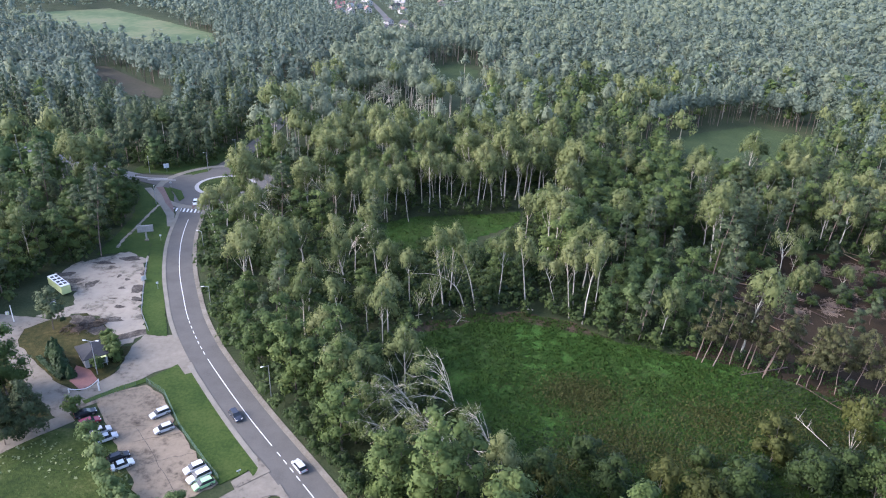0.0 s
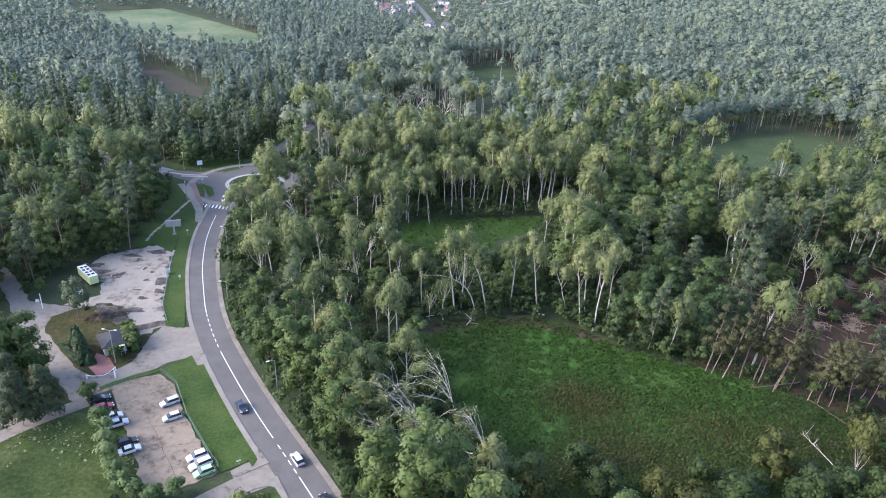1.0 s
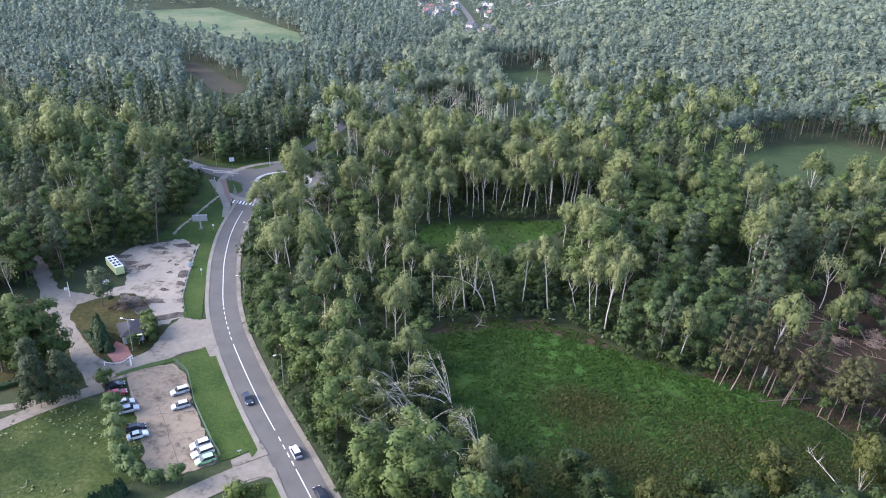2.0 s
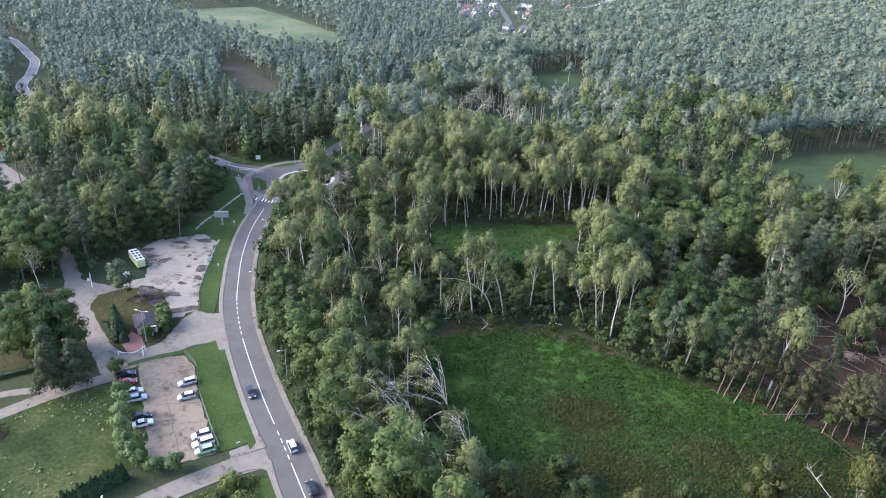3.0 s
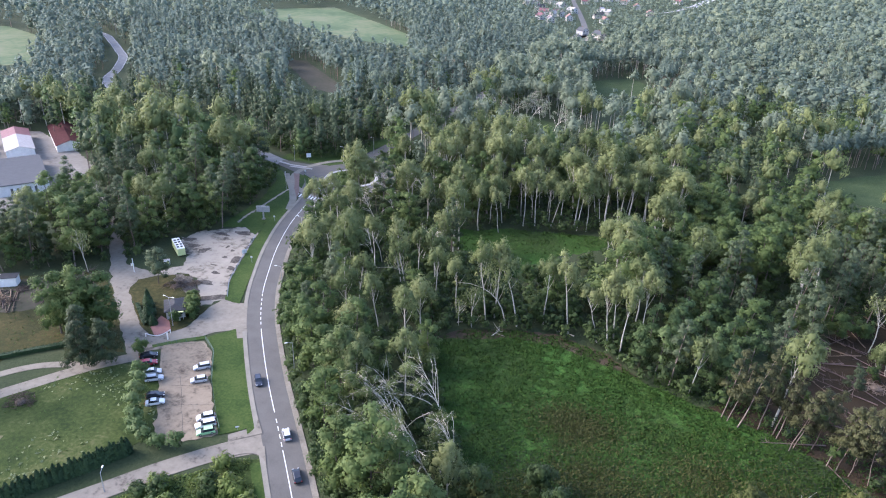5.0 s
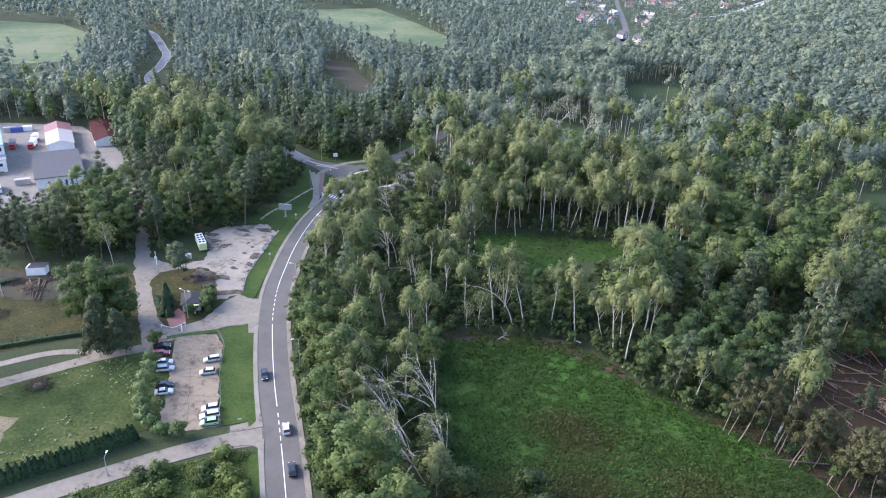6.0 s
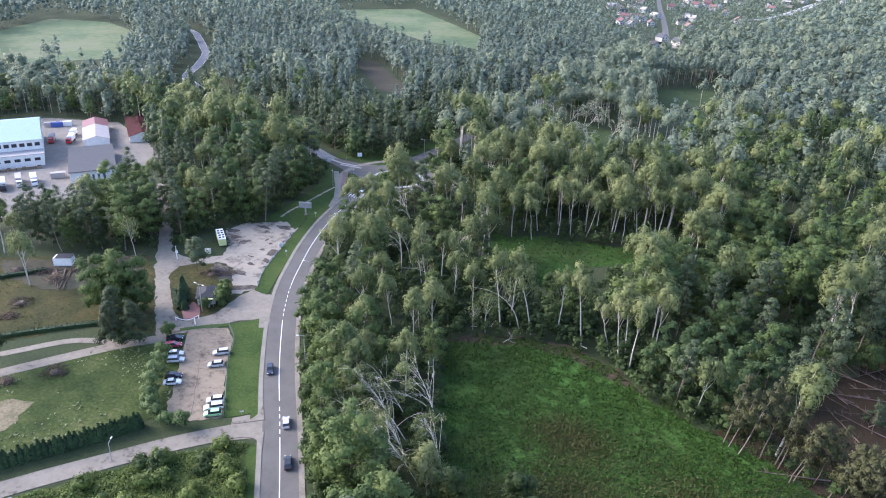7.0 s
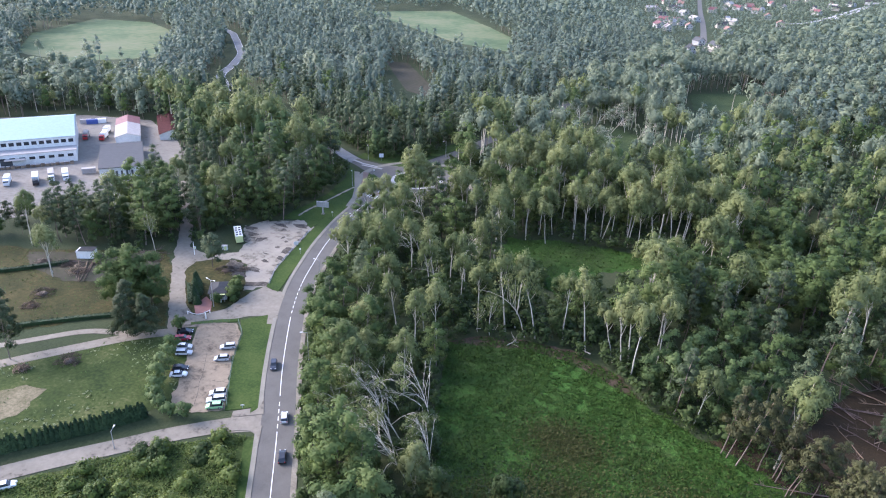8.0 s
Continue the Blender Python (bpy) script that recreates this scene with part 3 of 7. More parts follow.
for i, (x, y, r, q) in enumerate([(-98.3, 178.5, 2.2, 3.6), (-96.2, 172.4, 1.8, 1.4), (-101.5, 189, 1.0, 1.6), (-117, 194.5, 3.4, 1.0), (-110, 198.6, 3.4, 1.7), (-124.4, 185.4, 2.6, 1.7), (-119.5, 181.5, 2.2, 2.0), (-104.5, 184, 0.8, 0.9), (-99, 167.5, 1.6, 0.9), (-103.5, 178.5, 1.1, 0.7), (-97.5, 160.5, 3.4, 1.2), (-113.5, 180, 1.6, 2.6), (-103, 172, 1.4, 0.5), (-108, 186, 0.5, 1.5)]):
    ring = [(x + r * math.cos(a) * (1 + 0.35 * math.sin(3 * a + i)), y + q * math.sin(a) * (1 + 0.3 * math.cos(2 * a + i))) for a in np.arange(12) * math.pi / 6]
    patch("broken_slab", ring, 0.118 + 0.004 * (i % 2), M_RUBBLE, "dark broken patch of the vacant lot", "lot", 0.7, 60 + i)
patch("garden_rubble", [(-110, 161), (-104, 162), (-98.5, 157.5), (-95, 153.5), (-98, 152), (-103, 155), (-108, 157.5)], 0.175, M_RUBBLE, "bare dark rubble between garden and vacant lot", "ground", 0.8, 49)
patch("yard_road", YARD_ROAD, 0.08, M_CONCRETE, "worn pale concrete access road with dark patches", "road", 0.5, 4)
patch("garden", GARDEN, 0.16, M_DRYGRASS, "rough grass island beside the kiosk", "grass", 0.5, 5)
patch("verge", VERGE1, 0.15, M_GRASS, "mown green grass verge between car park and road", "grass", 0.15, 6)
patch("verge_top", [(-85.4, 123.6), (-81, 128.2), (-75.2, 133.2), (-76.4, 134.6), (-82, 129.6), (-86.6, 124.6)], 0.14, M_GRASS, "narrow grass strip at the end of the car park", "grass", 0.2, 46)
patch("verge_corner", [(-71.3, 141.0), (-68.0, 142.3), (-65.2, 138.4), (-67.8, 136.8)], 0.145, M_CONCRETE, "worn concrete corner of the footpath", "pavement", 0.05, 48)
patch("verge_upper", VERGE2, 0.15, M_GRASS, "mown green grass verge beside the footpath", "grass", 0.25, 7)
patch("field", FIELD1, 0.06, M_ROUGHGRASS, "uneven rough grass field with pale dry spots", "field", 0.8, 8)
patch("field_upper", FIELD2, 0.05, M_DRYGRASS, "rough brownish grass plot with scattered brushwood", "field", 0.8, 9)
patch("weedy_plot", PLOT, 0.06, M_ROUGHGRASS, "overgrown weedy plot beside the side road", "field", 0.6, 10)
patch("meadow", MEADOW, 0.08, M_MEADOW, "lush green meadow clearing with brownish patches", "meadow", 1.2, 11)
patch("meadow_small", MEADOW2, 0.08, M_MEADOW, "small green glade enclosed by birches", "meadow", 1.2, 12)
patch("glade_mid", MIDGLADE, 0.08, M_GLADE, "small green glade with storm-bent birches", "meadow", 1.0, 23)
patch("glade_far", FARGLADE, 0.08, M_GLADE, "distant green glade before a pine edge", "meadow", 1.0, 24)
patch("verge_west", WESTVERGE, 0.12, M_GRASS, "grass between the wood and the billboard", "grass", 0.5, 25)
patch("access_mouth", [(-83.4, 152.6), (-77.6, 154.4), (-75.6, 155.2), (-70.6, 149.2), (-66.6, 144.0), (-68.6, 142.4), (-71, 140.4), (-75.3, 137.1), (-79.3, 130.5), (-83.4, 133.5), (-85.5, 145)], 0.094, M_CONCRETE, "worn concrete mouth of the access road", "road", 0.0, 26)
patch("side_mouth", [(-44.5, 102.4), (-42.3, 105.1), (-39.6, 107.4), (-38.0, 109.0), (-34.2, 105.8), (-31.6, 103.2), (-33.8, 100.6), (-35.5, 99.3), (-39.6, 95.9)], 0.094, M_CONCRETE, "worn concrete mouth of the side road", "road", 0.0, 27)


def fillet(c, a, b, r, name, label):
    """A road corner rounded between two edges that leave c along a and b."""
    c, a, b = np.array(c), np.array(a) / np.hypot(*a), np.array(b) / np.hypot(*b)
    t = np.linspace(0, 1, 9)[:, None]
    curve = (1 - t) ** 2 * (c + a * r) + 2 * t * (1 - t) * c + t ** 2 * (c + b * r)
    patch(name, [tuple(c - (a + b) * 0.4)] + [tuple(q) for q in curve], 0.212, M_CONCRETE, label, "road", 0, 47)


u_main = MAIN[k_side + 1] - MAIN[k_side - 1]
u_main /= np.linalg.norm(u_main)
u_side = SIDE1[9] - SIDE1[5]
u_side /= np.linalg.norm(u_side)
west = MAIN[k_side] + 4.05 * np.array((-u_main[1], u_main[0]))
for sign in (1, -1):
    m_side = np.array((-u_side[1], u_side[0]))
    m_side *= sign * np.sign(m_side @ u_main)
    kerb = SIDE1[7] + 2.6 * m_side
    p, q = np.linalg.solve(np.column_stack([u_main, -u_side]), kerb - west)
    fillet(west + p * u_main, sign * u_main, u_side, 6.5, "road_corner", "rounded worn concrete corner of the side road")
patch("lot_edge", [(-91, 149.5), (-86, 153.3), (-82.8, 155.2), (-84, 157.5), (-88, 155.8), (-92.5, 152.5)], 0.125, M_RUBBLE, "dark rubble strip at the vacant lot's edge", "ground", 0.4, 28)
patch("pine_edge_litter", [(57.5, 158.8), (71.3, 154.8), (85.5, 146), (97.6, 136.6), (104.6, 119), (114, 124), (120, 148), (102, 165.5), (92, 177.5), (84, 190), (72, 174)], 0.06, M_LITTER, "brown needle litter under the leaning pines", "ground", 1.0, 29)
patch("meadow_far", MEADOW3, 0.08, M_GLADE, "small green glade edged by pines", "meadow", 1.5, 13)
patch("windfall_ground", WINDFALL, 0.07, M_LITTER, "bare brown earth under windthrown trees", "ground", 1.5, 14)
patch("factory_yard", YARD, 0.1, M_YARD, "pale concrete factory yard", "yard", 0.6, 15)
patch("far_field", FIELD3, 0.1, M_FIELD, "pale green distant field between woods", "field", 1.2, 16)
patch("far_field_east", FIELD4, 0.1, M_FIELD, "pale green distant meadow between woods", "field", 1.2, 17)
patch("brown_glade", GLADE, 0.1, M_HEATH, "brown cleared strip in the distant pine wood", "ground", 0.8, 18)


def disc(name, c, r0, r1, z, mat, label, category, thick=0.3):
    a = np.linspace(0, 2 * np.pi, 65)[:-1]
    ring = np.column_stack([np.cos(a), np.sin(a)])
    n = len(a)
    i = np.arange(n)
    j = (i + 1) % n
    v = np.concatenate([np.column_stack([np.array(c) + ring * r, np.full(n, h)]) for r, h in ((r0, z), (r1, z), (r1, z - thick), (r0, z - thick))])
    bd = Build()
    bd.add(v, np.concatenate([np.column_stack([i, i + n, j + n, j]), np.column_stack([i + n, i + 2 * n, j + 2 * n, j + n])]))
    return tagged(new(name, bd.mesh(name, [mat])), label, category, kind="structure")


disc("roundabout_road", ROUND, 12.5, 21.5, 0.115, M_ASPHALT, "grey asphalt ring of the roundabout", "road")
disc("roundabout_apron", ROUND, 10.8, 12.5, 0.24, M_APRON, "pale paved apron round the roundabout island", "kerb")
disc("roundabout_island", ROUND, 0.05, 10.8, 0.3, M_ROUGHGRASS, "grassy roundabout island with dry spots", "grass")
disc("roundabout_path", ROUND, 25.5, 28.5, 0.14, M_PAVING, "pale footpath curving round the roundabout", "pavement")
disc("roundabout_verge", ROUND, 21.7, 25.3, 0.09, M_GRASS, "grass ring outside the roundabout", "grass")
patch("roundabout_mouth", [(-100, 244), (-110, 262), (-122, 262), (-118, 252), (-111, 237), (-103, 237)], 0.108, M_ASPHALT, "asphalt mouth of the roundabout with crossing", "road", 0.0, 19)
patch("roundabout_mouth_west", [(-122, 264), (-123, 284), (-132, 281), (-147, 281), (-146, 274.5), (-134, 269)], 0.108, M_ASPHALT, "asphalt western mouth of the roundabout", "road", 0.0, 20)
patch("roundabout_mouth_north", [(-118, 288), (-104, 292), (-107, 312), (-115, 312)], 0.108, M_ASPHALT, "asphalt northern mouth of the roundabout", "road", 0.0, 21)
patch("roundside_grass", [(-150, 283), (-131, 284), (-118, 299), (-114, 330), (-117, 350), (-122, 330), (-128, 305), (-150, 292)], 0.07, M_GRASS, "grass strip beyond the roundabout", "grass", 0.5, 22)

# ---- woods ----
# A point on the camera's path; the woods are cleared to fit its view.
CAM_VIEW = np.array((38.0, 2.0))
PINESTRIP = [(54, 159), (85, 146), (104, 135), (122, 150), (102, 166), (92, 178), (84, 197), (72, 190), (62, 172)]
SPARSE = [(-20, 160), (0, 174), (16, 177), (36, 170), (40, 185), (10, 212), (-12, 218), (-35, 205), (-45, 178)]
BROADCLUMP = [(38, 168), (50, 164), (63, 163.5), (68, 190), (44, 202)]
VOID = [(-62, 176), (-72, 202), (-52, 216), (-30, 206), (-27, 183), (-45, 172)]
VILLAGE = [(-330, 1150), (-190, 900), (-120, 740), (-60, 760), (-40, 1000), (0, 1150), (140, 1500), (160, 2000), (-300, 2000)]
WESTPLOTS = [(-40, 40), (-33, 100), (-72, 145), (-86, 160), (-113, 160), (-118, 165), (-134, 164), (-140, 150), (-152, 143), (-172, 127), (-200, 114), (-240, 95), (-240, 70), (-150, 20)]
FARLOT = [(-115, 775), (-80, 790), (-72, 835), (-112, 832)]
VROAD = smooth_line([(-64, 1130), (-35, 1179), (-10, 1330), (11, 1505), (50, 1780)])
YARD_CLEAR = [(-320, 150), (-262, 138), (-216, 134), (-224, 160), (-226, 185), (-214, 200), (-228, 228), (-243, 240), (-285, 266), (-318, 250), (-345, 215), (-372, 190)]
HOLES = [WESTVERGE, MIDGLADE, FARGLADE, TRAILER_BAY, WESTPLOTS, FARLOT, LOT1, LOT2, YARD_ROAD, GARDEN, VERGE1, VERGE2, FIELD1, FIELD2, PLOT, MEADOW, MEADOW2, MEADOW3, WINDFALL, YARD_CLEAR, FIELD3, FIELD4, GLADE]
DOMAIN = [(-150, 30), (-1150, 560), (-760, 1600), (60, 2000), (950, 1750), (160, 120), (100, 70), (0, 60), (-15, 78), (-40, 40)]


EDGE_BIRCHES = [(3.0, 176.5, 24, (-3, 0), (-4.5, -1)), (-6.3, 174.9, 27, (-3, -1), (0, 0)), (-4.6, 178.5, 26, (1, 1), (0, 0)), (18, 178.9, 26, (-4, 0), (0, 0)), (30.1, 174.7, 22, (-3, 0), (0, 0)), (31.3, 176.8, 25, (-2, 0), (0, 0)), (33.5, 171.6, 25, (0.5, 0), (2, 0)), (26.7, 177.6, 18, (-3, 0), (-2, 0))]
EDGE_BIRCHES += [(-31.5, 154.1, 20, (-2.4, -1), (0, 0)), (-20.4, 146.3, 22, (-0.5, 0), (0, 0)), (-36.4, 182.9, 26, (-3.5, -1.5), (0, 0)), (-27.3, 186.5, 22.5, (-1.7, 0), (0, 0)), (10, 181, 23, (1, 0), (0, 0)), (-16, 176, 19, (-1, 0), (1, 0)), (38, 180, 24, (0, 1), (0, 0))]
strip_rng = np.random.default_rng(15)
for x, y in [(-50.9, 189.9), (-34.5, 177.0), (-34.6, 188.8), (-23.7, 177.9), (-61.4, 195.1), (-33.5, 206.2), (-48.9, 230.3), (-31.0, 240.2), (-23.1, 241.4), (-41.3, 235.9), (-65.8, 187.3)]:
    EDGE_BIRCHES.append((x, y, strip_rng.uniform(18, 23), (strip_rng.uniform(-3, 1), strip_rng.uniform(-1, 1)), (strip_rng.uniform(-2, 1), 0)))
STORM_BIRCHES = [(-10.4, 121.5, 18, (-6, -3)), (-8, 124, 17, (-5, -2)), (4.6, 107.2, 17, (-4.5, -2)), (1.5, 110, 15, (-6, -1)), (-9.5, 114.5, 14, (-6, -3)), (-4, 117, 17, (-7, -1)), (0.6, 125, 20, (-4, -1)), (8, 112, 13, (-3, 1))]
STORM_BIRCHES += [(-58, 412, 16, (6, 1)), (-70, 415, 15, (5, 2)), (-44, 380, 14, (-6, 2)), (-52, 421, 17, (-3, 1)), (-62, 424, 18, (2, 1)), (-38, 398, 16, (4, 1)), (-76, 408, 17, (-2, 1)), (-60, 378, 13, (5, 0)), (-66, 238, 16, (-4, 1)), (-58, 256, 17, (-5, 0)), (-54, 197, 15, (-4, 2)), (-68, 226, 16, (-5, 1)), (-40, 205, 16, (4, 0))]
row_line = smooth_line([(-44, 237), (-33, 243.5), (-17, 252.5), (-2, 256), (14, 259.5), (28, 264)], 12)
rrng = np.random.default_rng(404)
ROW_BIRCHES = []
for q in row_line[::4]:
    ROW_BIRCHES.append((q[0] + rrng.normal(0, 1.0), q[1] + rrng.uniform(-1.2, 2.5), rrng.uniform(19, 25), (rrng.normal(0, 1.8), 0), (rrng.normal(0, 1.5), 0)))
for q in smooth_line([(-82, 416), (-66, 434), (-42, 424), (-26, 388)], 6):
    ROW_BIRCHES.append((q[0] + rrng.normal(0, 1.5), q[1] + rrng.uniform(-2, 3), rrng.uniform(18, 24), (rrng.normal(0, 2.2), 0), (rrng.normal(0, 2), 0)))
ROW_PINES = []
for q in smooth_line([(94, 372), (108, 386), (122, 398), (142, 412), (164, 424), (182, 412), (192, 396)], 9):
    ROW_PINES.append((q[0] + rrng.normal(0, 1.5), q[1] + rrng.uniform(-1, 9), rrng.uniform(18, 23), (rrng.normal(0, 0.6), 0)))
for q in smooth_line([(-52, 566), (-36, 584), (-16, 600), (4, 580), (10, 556), (12, 535)], 7):
    ROW_PINES.append((q[0] + rrng.normal(0, 2), q[1] + rrng.uniform(-2, 4), rrng.uniform(19, 24), (rrng.normal(0, 0.8), 0)))
SHOWN = [(x, y) for x, y, *_ in EDGE_BIRCHES + STORM_BIRCHES + ROW_BIRCHES + ROW_PINES] + [(0.1, 175.4), (-52.4, 198.7), (-35.9, 188.5), (53, 163.2), (100, 205)]
GAPS = [(-54.7, 192.6, 6.0), (-38.8, 188.2, 6.0), (-44.1, 227.2, 6.0), (-66.7, 204.3, 6.0), (-40.3, 205.8, 6.0), (-59.8, 209.4, 6.0), (-50.0, 247.3, 6.0), (-46, 187, 6.5), (-45, 193, 7), (66, 262, 8), (30, 330, 9), (120, 300, 9), (190, 300, 11)]


def forest_points(step, seed):
    rng = np.random.default_rng(seed)
    xs, ys = np.meshgrid(np.arange(-1150, 960, step), np.arange(30, 2000, step), indexing="ij")
    x = xs.ravel() + rng.uniform(-0.48, 0.48, xs.size) * step
    y = ys.ravel() + rng.uniform(-0.48, 0.48, xs.size) * step
    ok = inside(DOMAIN, x, y)
    for h in HOLES:
        ok &= ~inside(h, x, y)
    for line, w in ((MAIN, 9.5), (NORTH, 8.5), (WEST, 9.0), (SIDE1, 6.0), (VROAD, 9.0)):
        ok &= dist_line(line[::3], x, y) > w
    ok &= np.hypot(x - ROUND[0], y - ROUND[1]) > np.where(x < -104, 30.0, 24.0)
    ok &= ~((x > -135) & (x < -80) & (y < 262) & (y > 236) & (x < -98))
    ok &= ~(inside(SPARSE, x, y) & (rng.uniform(0, 1, len(x)) < 0.75))
    ok &= ~(inside(BROADCLUMP, x, y) & (y < 184))
    ok &= ~(inside(VOID, x, y) & (rng.uniform(0, 1, len(x)) < 0.8))
    town = inside(VILLAGE, x, y)
    ok &= ~(town & (rng.uniform(0, 1, len(x)) < 0.12))
    # Drops trees that would stand before these spaces in the camera's view.
    ok &= ~hides_from_cam(x, y, 19.0, STRICT[:-1]) & ~hides_from_cam(x, y, 17.0, STRICT[-1:], np.array((12.0, -2.0)))
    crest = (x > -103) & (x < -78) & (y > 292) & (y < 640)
    ok &= ~(hides_from_cam(x, y, 19.0) & ~town & ~crest & (rng.uniform(0, 1, len(x)) < 0.97))
    ok &= ~(inside(PINESTRIP, x, y) & (rng.uniform(0, 1, len(x)) < 0.5))
    # Clears a lane from each picked tree towards the camera.
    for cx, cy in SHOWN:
        w = CAM_VIEW - (cx, cy)
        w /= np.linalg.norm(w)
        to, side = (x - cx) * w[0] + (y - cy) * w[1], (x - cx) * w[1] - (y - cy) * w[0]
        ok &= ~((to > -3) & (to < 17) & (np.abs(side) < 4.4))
    for cx, cy, r in GAPS:
        ok &= np.hypot(x - cx, y - cy) > r
    return x[ok], y[ok], rng


YARD_SEEN = [(-222, 148), (-226, 168), (-214, 186), (-216, 208), (-236, 234), (-258, 250), (-289, 268), (-350, 262), (-372, 200), (-320, 150)]
# Spaces the camera should see; trees in front of them are removed.
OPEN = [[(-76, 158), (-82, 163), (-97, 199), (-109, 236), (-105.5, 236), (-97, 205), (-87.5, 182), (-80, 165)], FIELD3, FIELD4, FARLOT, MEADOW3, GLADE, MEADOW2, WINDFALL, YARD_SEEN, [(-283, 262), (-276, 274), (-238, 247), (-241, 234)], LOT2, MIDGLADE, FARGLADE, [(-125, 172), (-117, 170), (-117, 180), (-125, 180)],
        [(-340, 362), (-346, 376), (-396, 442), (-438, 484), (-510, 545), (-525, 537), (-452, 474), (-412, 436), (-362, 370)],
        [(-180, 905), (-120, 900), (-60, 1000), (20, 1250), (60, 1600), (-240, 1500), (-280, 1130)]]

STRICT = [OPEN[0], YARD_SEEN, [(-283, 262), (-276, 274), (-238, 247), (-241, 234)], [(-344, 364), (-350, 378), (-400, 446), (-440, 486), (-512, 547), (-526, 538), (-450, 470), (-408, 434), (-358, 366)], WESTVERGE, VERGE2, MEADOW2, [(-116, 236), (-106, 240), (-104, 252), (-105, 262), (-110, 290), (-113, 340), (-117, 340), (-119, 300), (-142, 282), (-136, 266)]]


def hides_from_cam(x, y, h, open_polys=None, eye=CAM_VIEW):
    """True where a tree of height h would hide an open space from the camera."""
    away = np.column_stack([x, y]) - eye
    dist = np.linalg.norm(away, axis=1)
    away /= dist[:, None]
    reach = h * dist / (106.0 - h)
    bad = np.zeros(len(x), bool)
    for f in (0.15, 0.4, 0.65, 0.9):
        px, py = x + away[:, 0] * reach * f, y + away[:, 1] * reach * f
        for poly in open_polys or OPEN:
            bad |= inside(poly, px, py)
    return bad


def kinds(x, y, rng):
    """0 birch, 1 broadleaf, 2 pine: shares by stretch of the plan."""
    n = len(x)
    patchy = np.array([noise.noise((a * 0.013, b * 0.013, 3.0)) for a, b in zip(x, y)])
    pb, pp = np.full(n, 0.3), np.full(n, 0.3)
    strip_zone = (dist_line(MAIN[::3], x, y) < 48) & (y < 225) & (x > -100)
    birchy = (x > -100) & (x < 42) & (y > 165) & (y < 520) & ~strip_zone
    west = (x < -100) & (y < 300)
    westback = west & (y > 228) & (x < -140)
    beyond = (x < -104) & (y >= 290)
    middle = (x >= 42) & (x < 90) & (y > 190)
    right = (x >= 56) & ((y < 215) | (x > 80))
    pb[strip_zone], pp[strip_zone] = 0.32, 0.02
    pb[birchy], pp[birchy] = 0.42, 0.17
    row = (x > -45) & (x < 45) & (y > 244) & (y < 285)
    pb[row], pp[row] = 0.95, 0.0
    pb[west], pp[west] = 0.05, 0.6
    pb[westback], pp[westback] = 0.35, -0.25
    pb[beyond], pp[beyond] = 0.04, 0.92
    pb[right], pp[right] = 0.2, 0.38
    pb[middle], pp[middle] = 0.15, 0.35
    edge = (x > 55) & (y < 200)
    pb[edge], pp[edge] = 0.05, 0.8
    ridge = (x > -103) & (x < -15) & (y >= 240) & (y < 660)
    pb[ridge], pp[ridge] = 0.7, -0.2
    leafy = inside(BROADCLUMP, x, y)
    pb[leafy], pp[leafy] = 0.25, -0.5
    pp = np.where(row | leafy, 0.0, np.clip(pp + patchy * 0.5, 0.02, 0.95))
    u = rng.uniform(0, 1, n)
    return np.where(u < pp, 2, np.where(u < pp + pb, 0, 1))


KIND = ["birch", "broad", "pine", "shrub"]
LEAFM = [M_BIRCH, M_BROAD, M_PINE, M_SHRUB]
# Leaf colours with the haze painted in.
HAZE_LEAF = [M_BIRCH_HAZE, M_BROAD_HAZE, M_PINE_HAZE]
BARKM = [M_WBARK, M_BARK, M_PBARK, M_BARK]
NAMES = ["birch_tree", "broadleaf_tree", "pine_tree", "shrub"]
TLABEL = ["slender birch with white trunk and yellow-green crown", "dense leafy green broadleaf tree in the wood", "tall pine with reddish trunk and grey-green crown", "low dense green shrub at the wood's edge"]
VARIANTS = 7


def tree_thing(name, kind, wood, crown, label):
    e = tagged(new(name), label, "tree" if kind != 3 else "shrub")
    part("trunk", wood, BARKM[kind], e)
    part("crown", crown, LEAFM[kind], e)
    return e


fx, fy, frng = forest_points(7.9, 5)
fd = np.hypot(fx - 15, fy - 60)
MID = 420.0
holes = np.array([noise.noise((a * 0.035, b * 0.035, 5.0)) for a, b in zip(fx, fy)]) > 0.42
keep = ((fd < MID) | (frng.uniform(0, 1, len(fx)) < np.where(fd < 800, 1.0, np.where(inside(VILLAGE, fx, fy), 0.75, 0.32)))) & ~(holes & (fd > 130) & (fd < 800))
fx, fy, fd = fx[keep], fy[keep], fd[keep]
fk = kinds(fx, fy, frng)
fs = np.clip(frng.normal(0.98, 0.15, len(fx)), 0.62, 1.3)
fs[inside(VILLAGE, fx, fy)] *= 0.42
fs[inside(BROADCLUMP, fx, fy)] *= 0.82
fs *= np.array([1 + 0.2 * noise.noise((a * 0.022, b * 0.022, 9.0)) for a, b in zip(fx, fy)])
fa = frng.uniform(0, 2 * np.pi, len(fx))
fs[(fx < -135) & (fx > -290) & (fy > 222) & (fy < 330)] *= 1.12
fs[fd > 800] *= 1.05
fs[(fx > -103) & (fx < -80) & (fy > 292) & (fy < 640)] *= 1.22
ft = frng.uniform(0, 1, len(fx))
fv = frng.integers(0, VARIANTS, len(fx))
thin = ~((fx > 12) & (fy < 108) & (np.random.default_rng(6).uniform(0, 1, len(fx)) < 0.55))
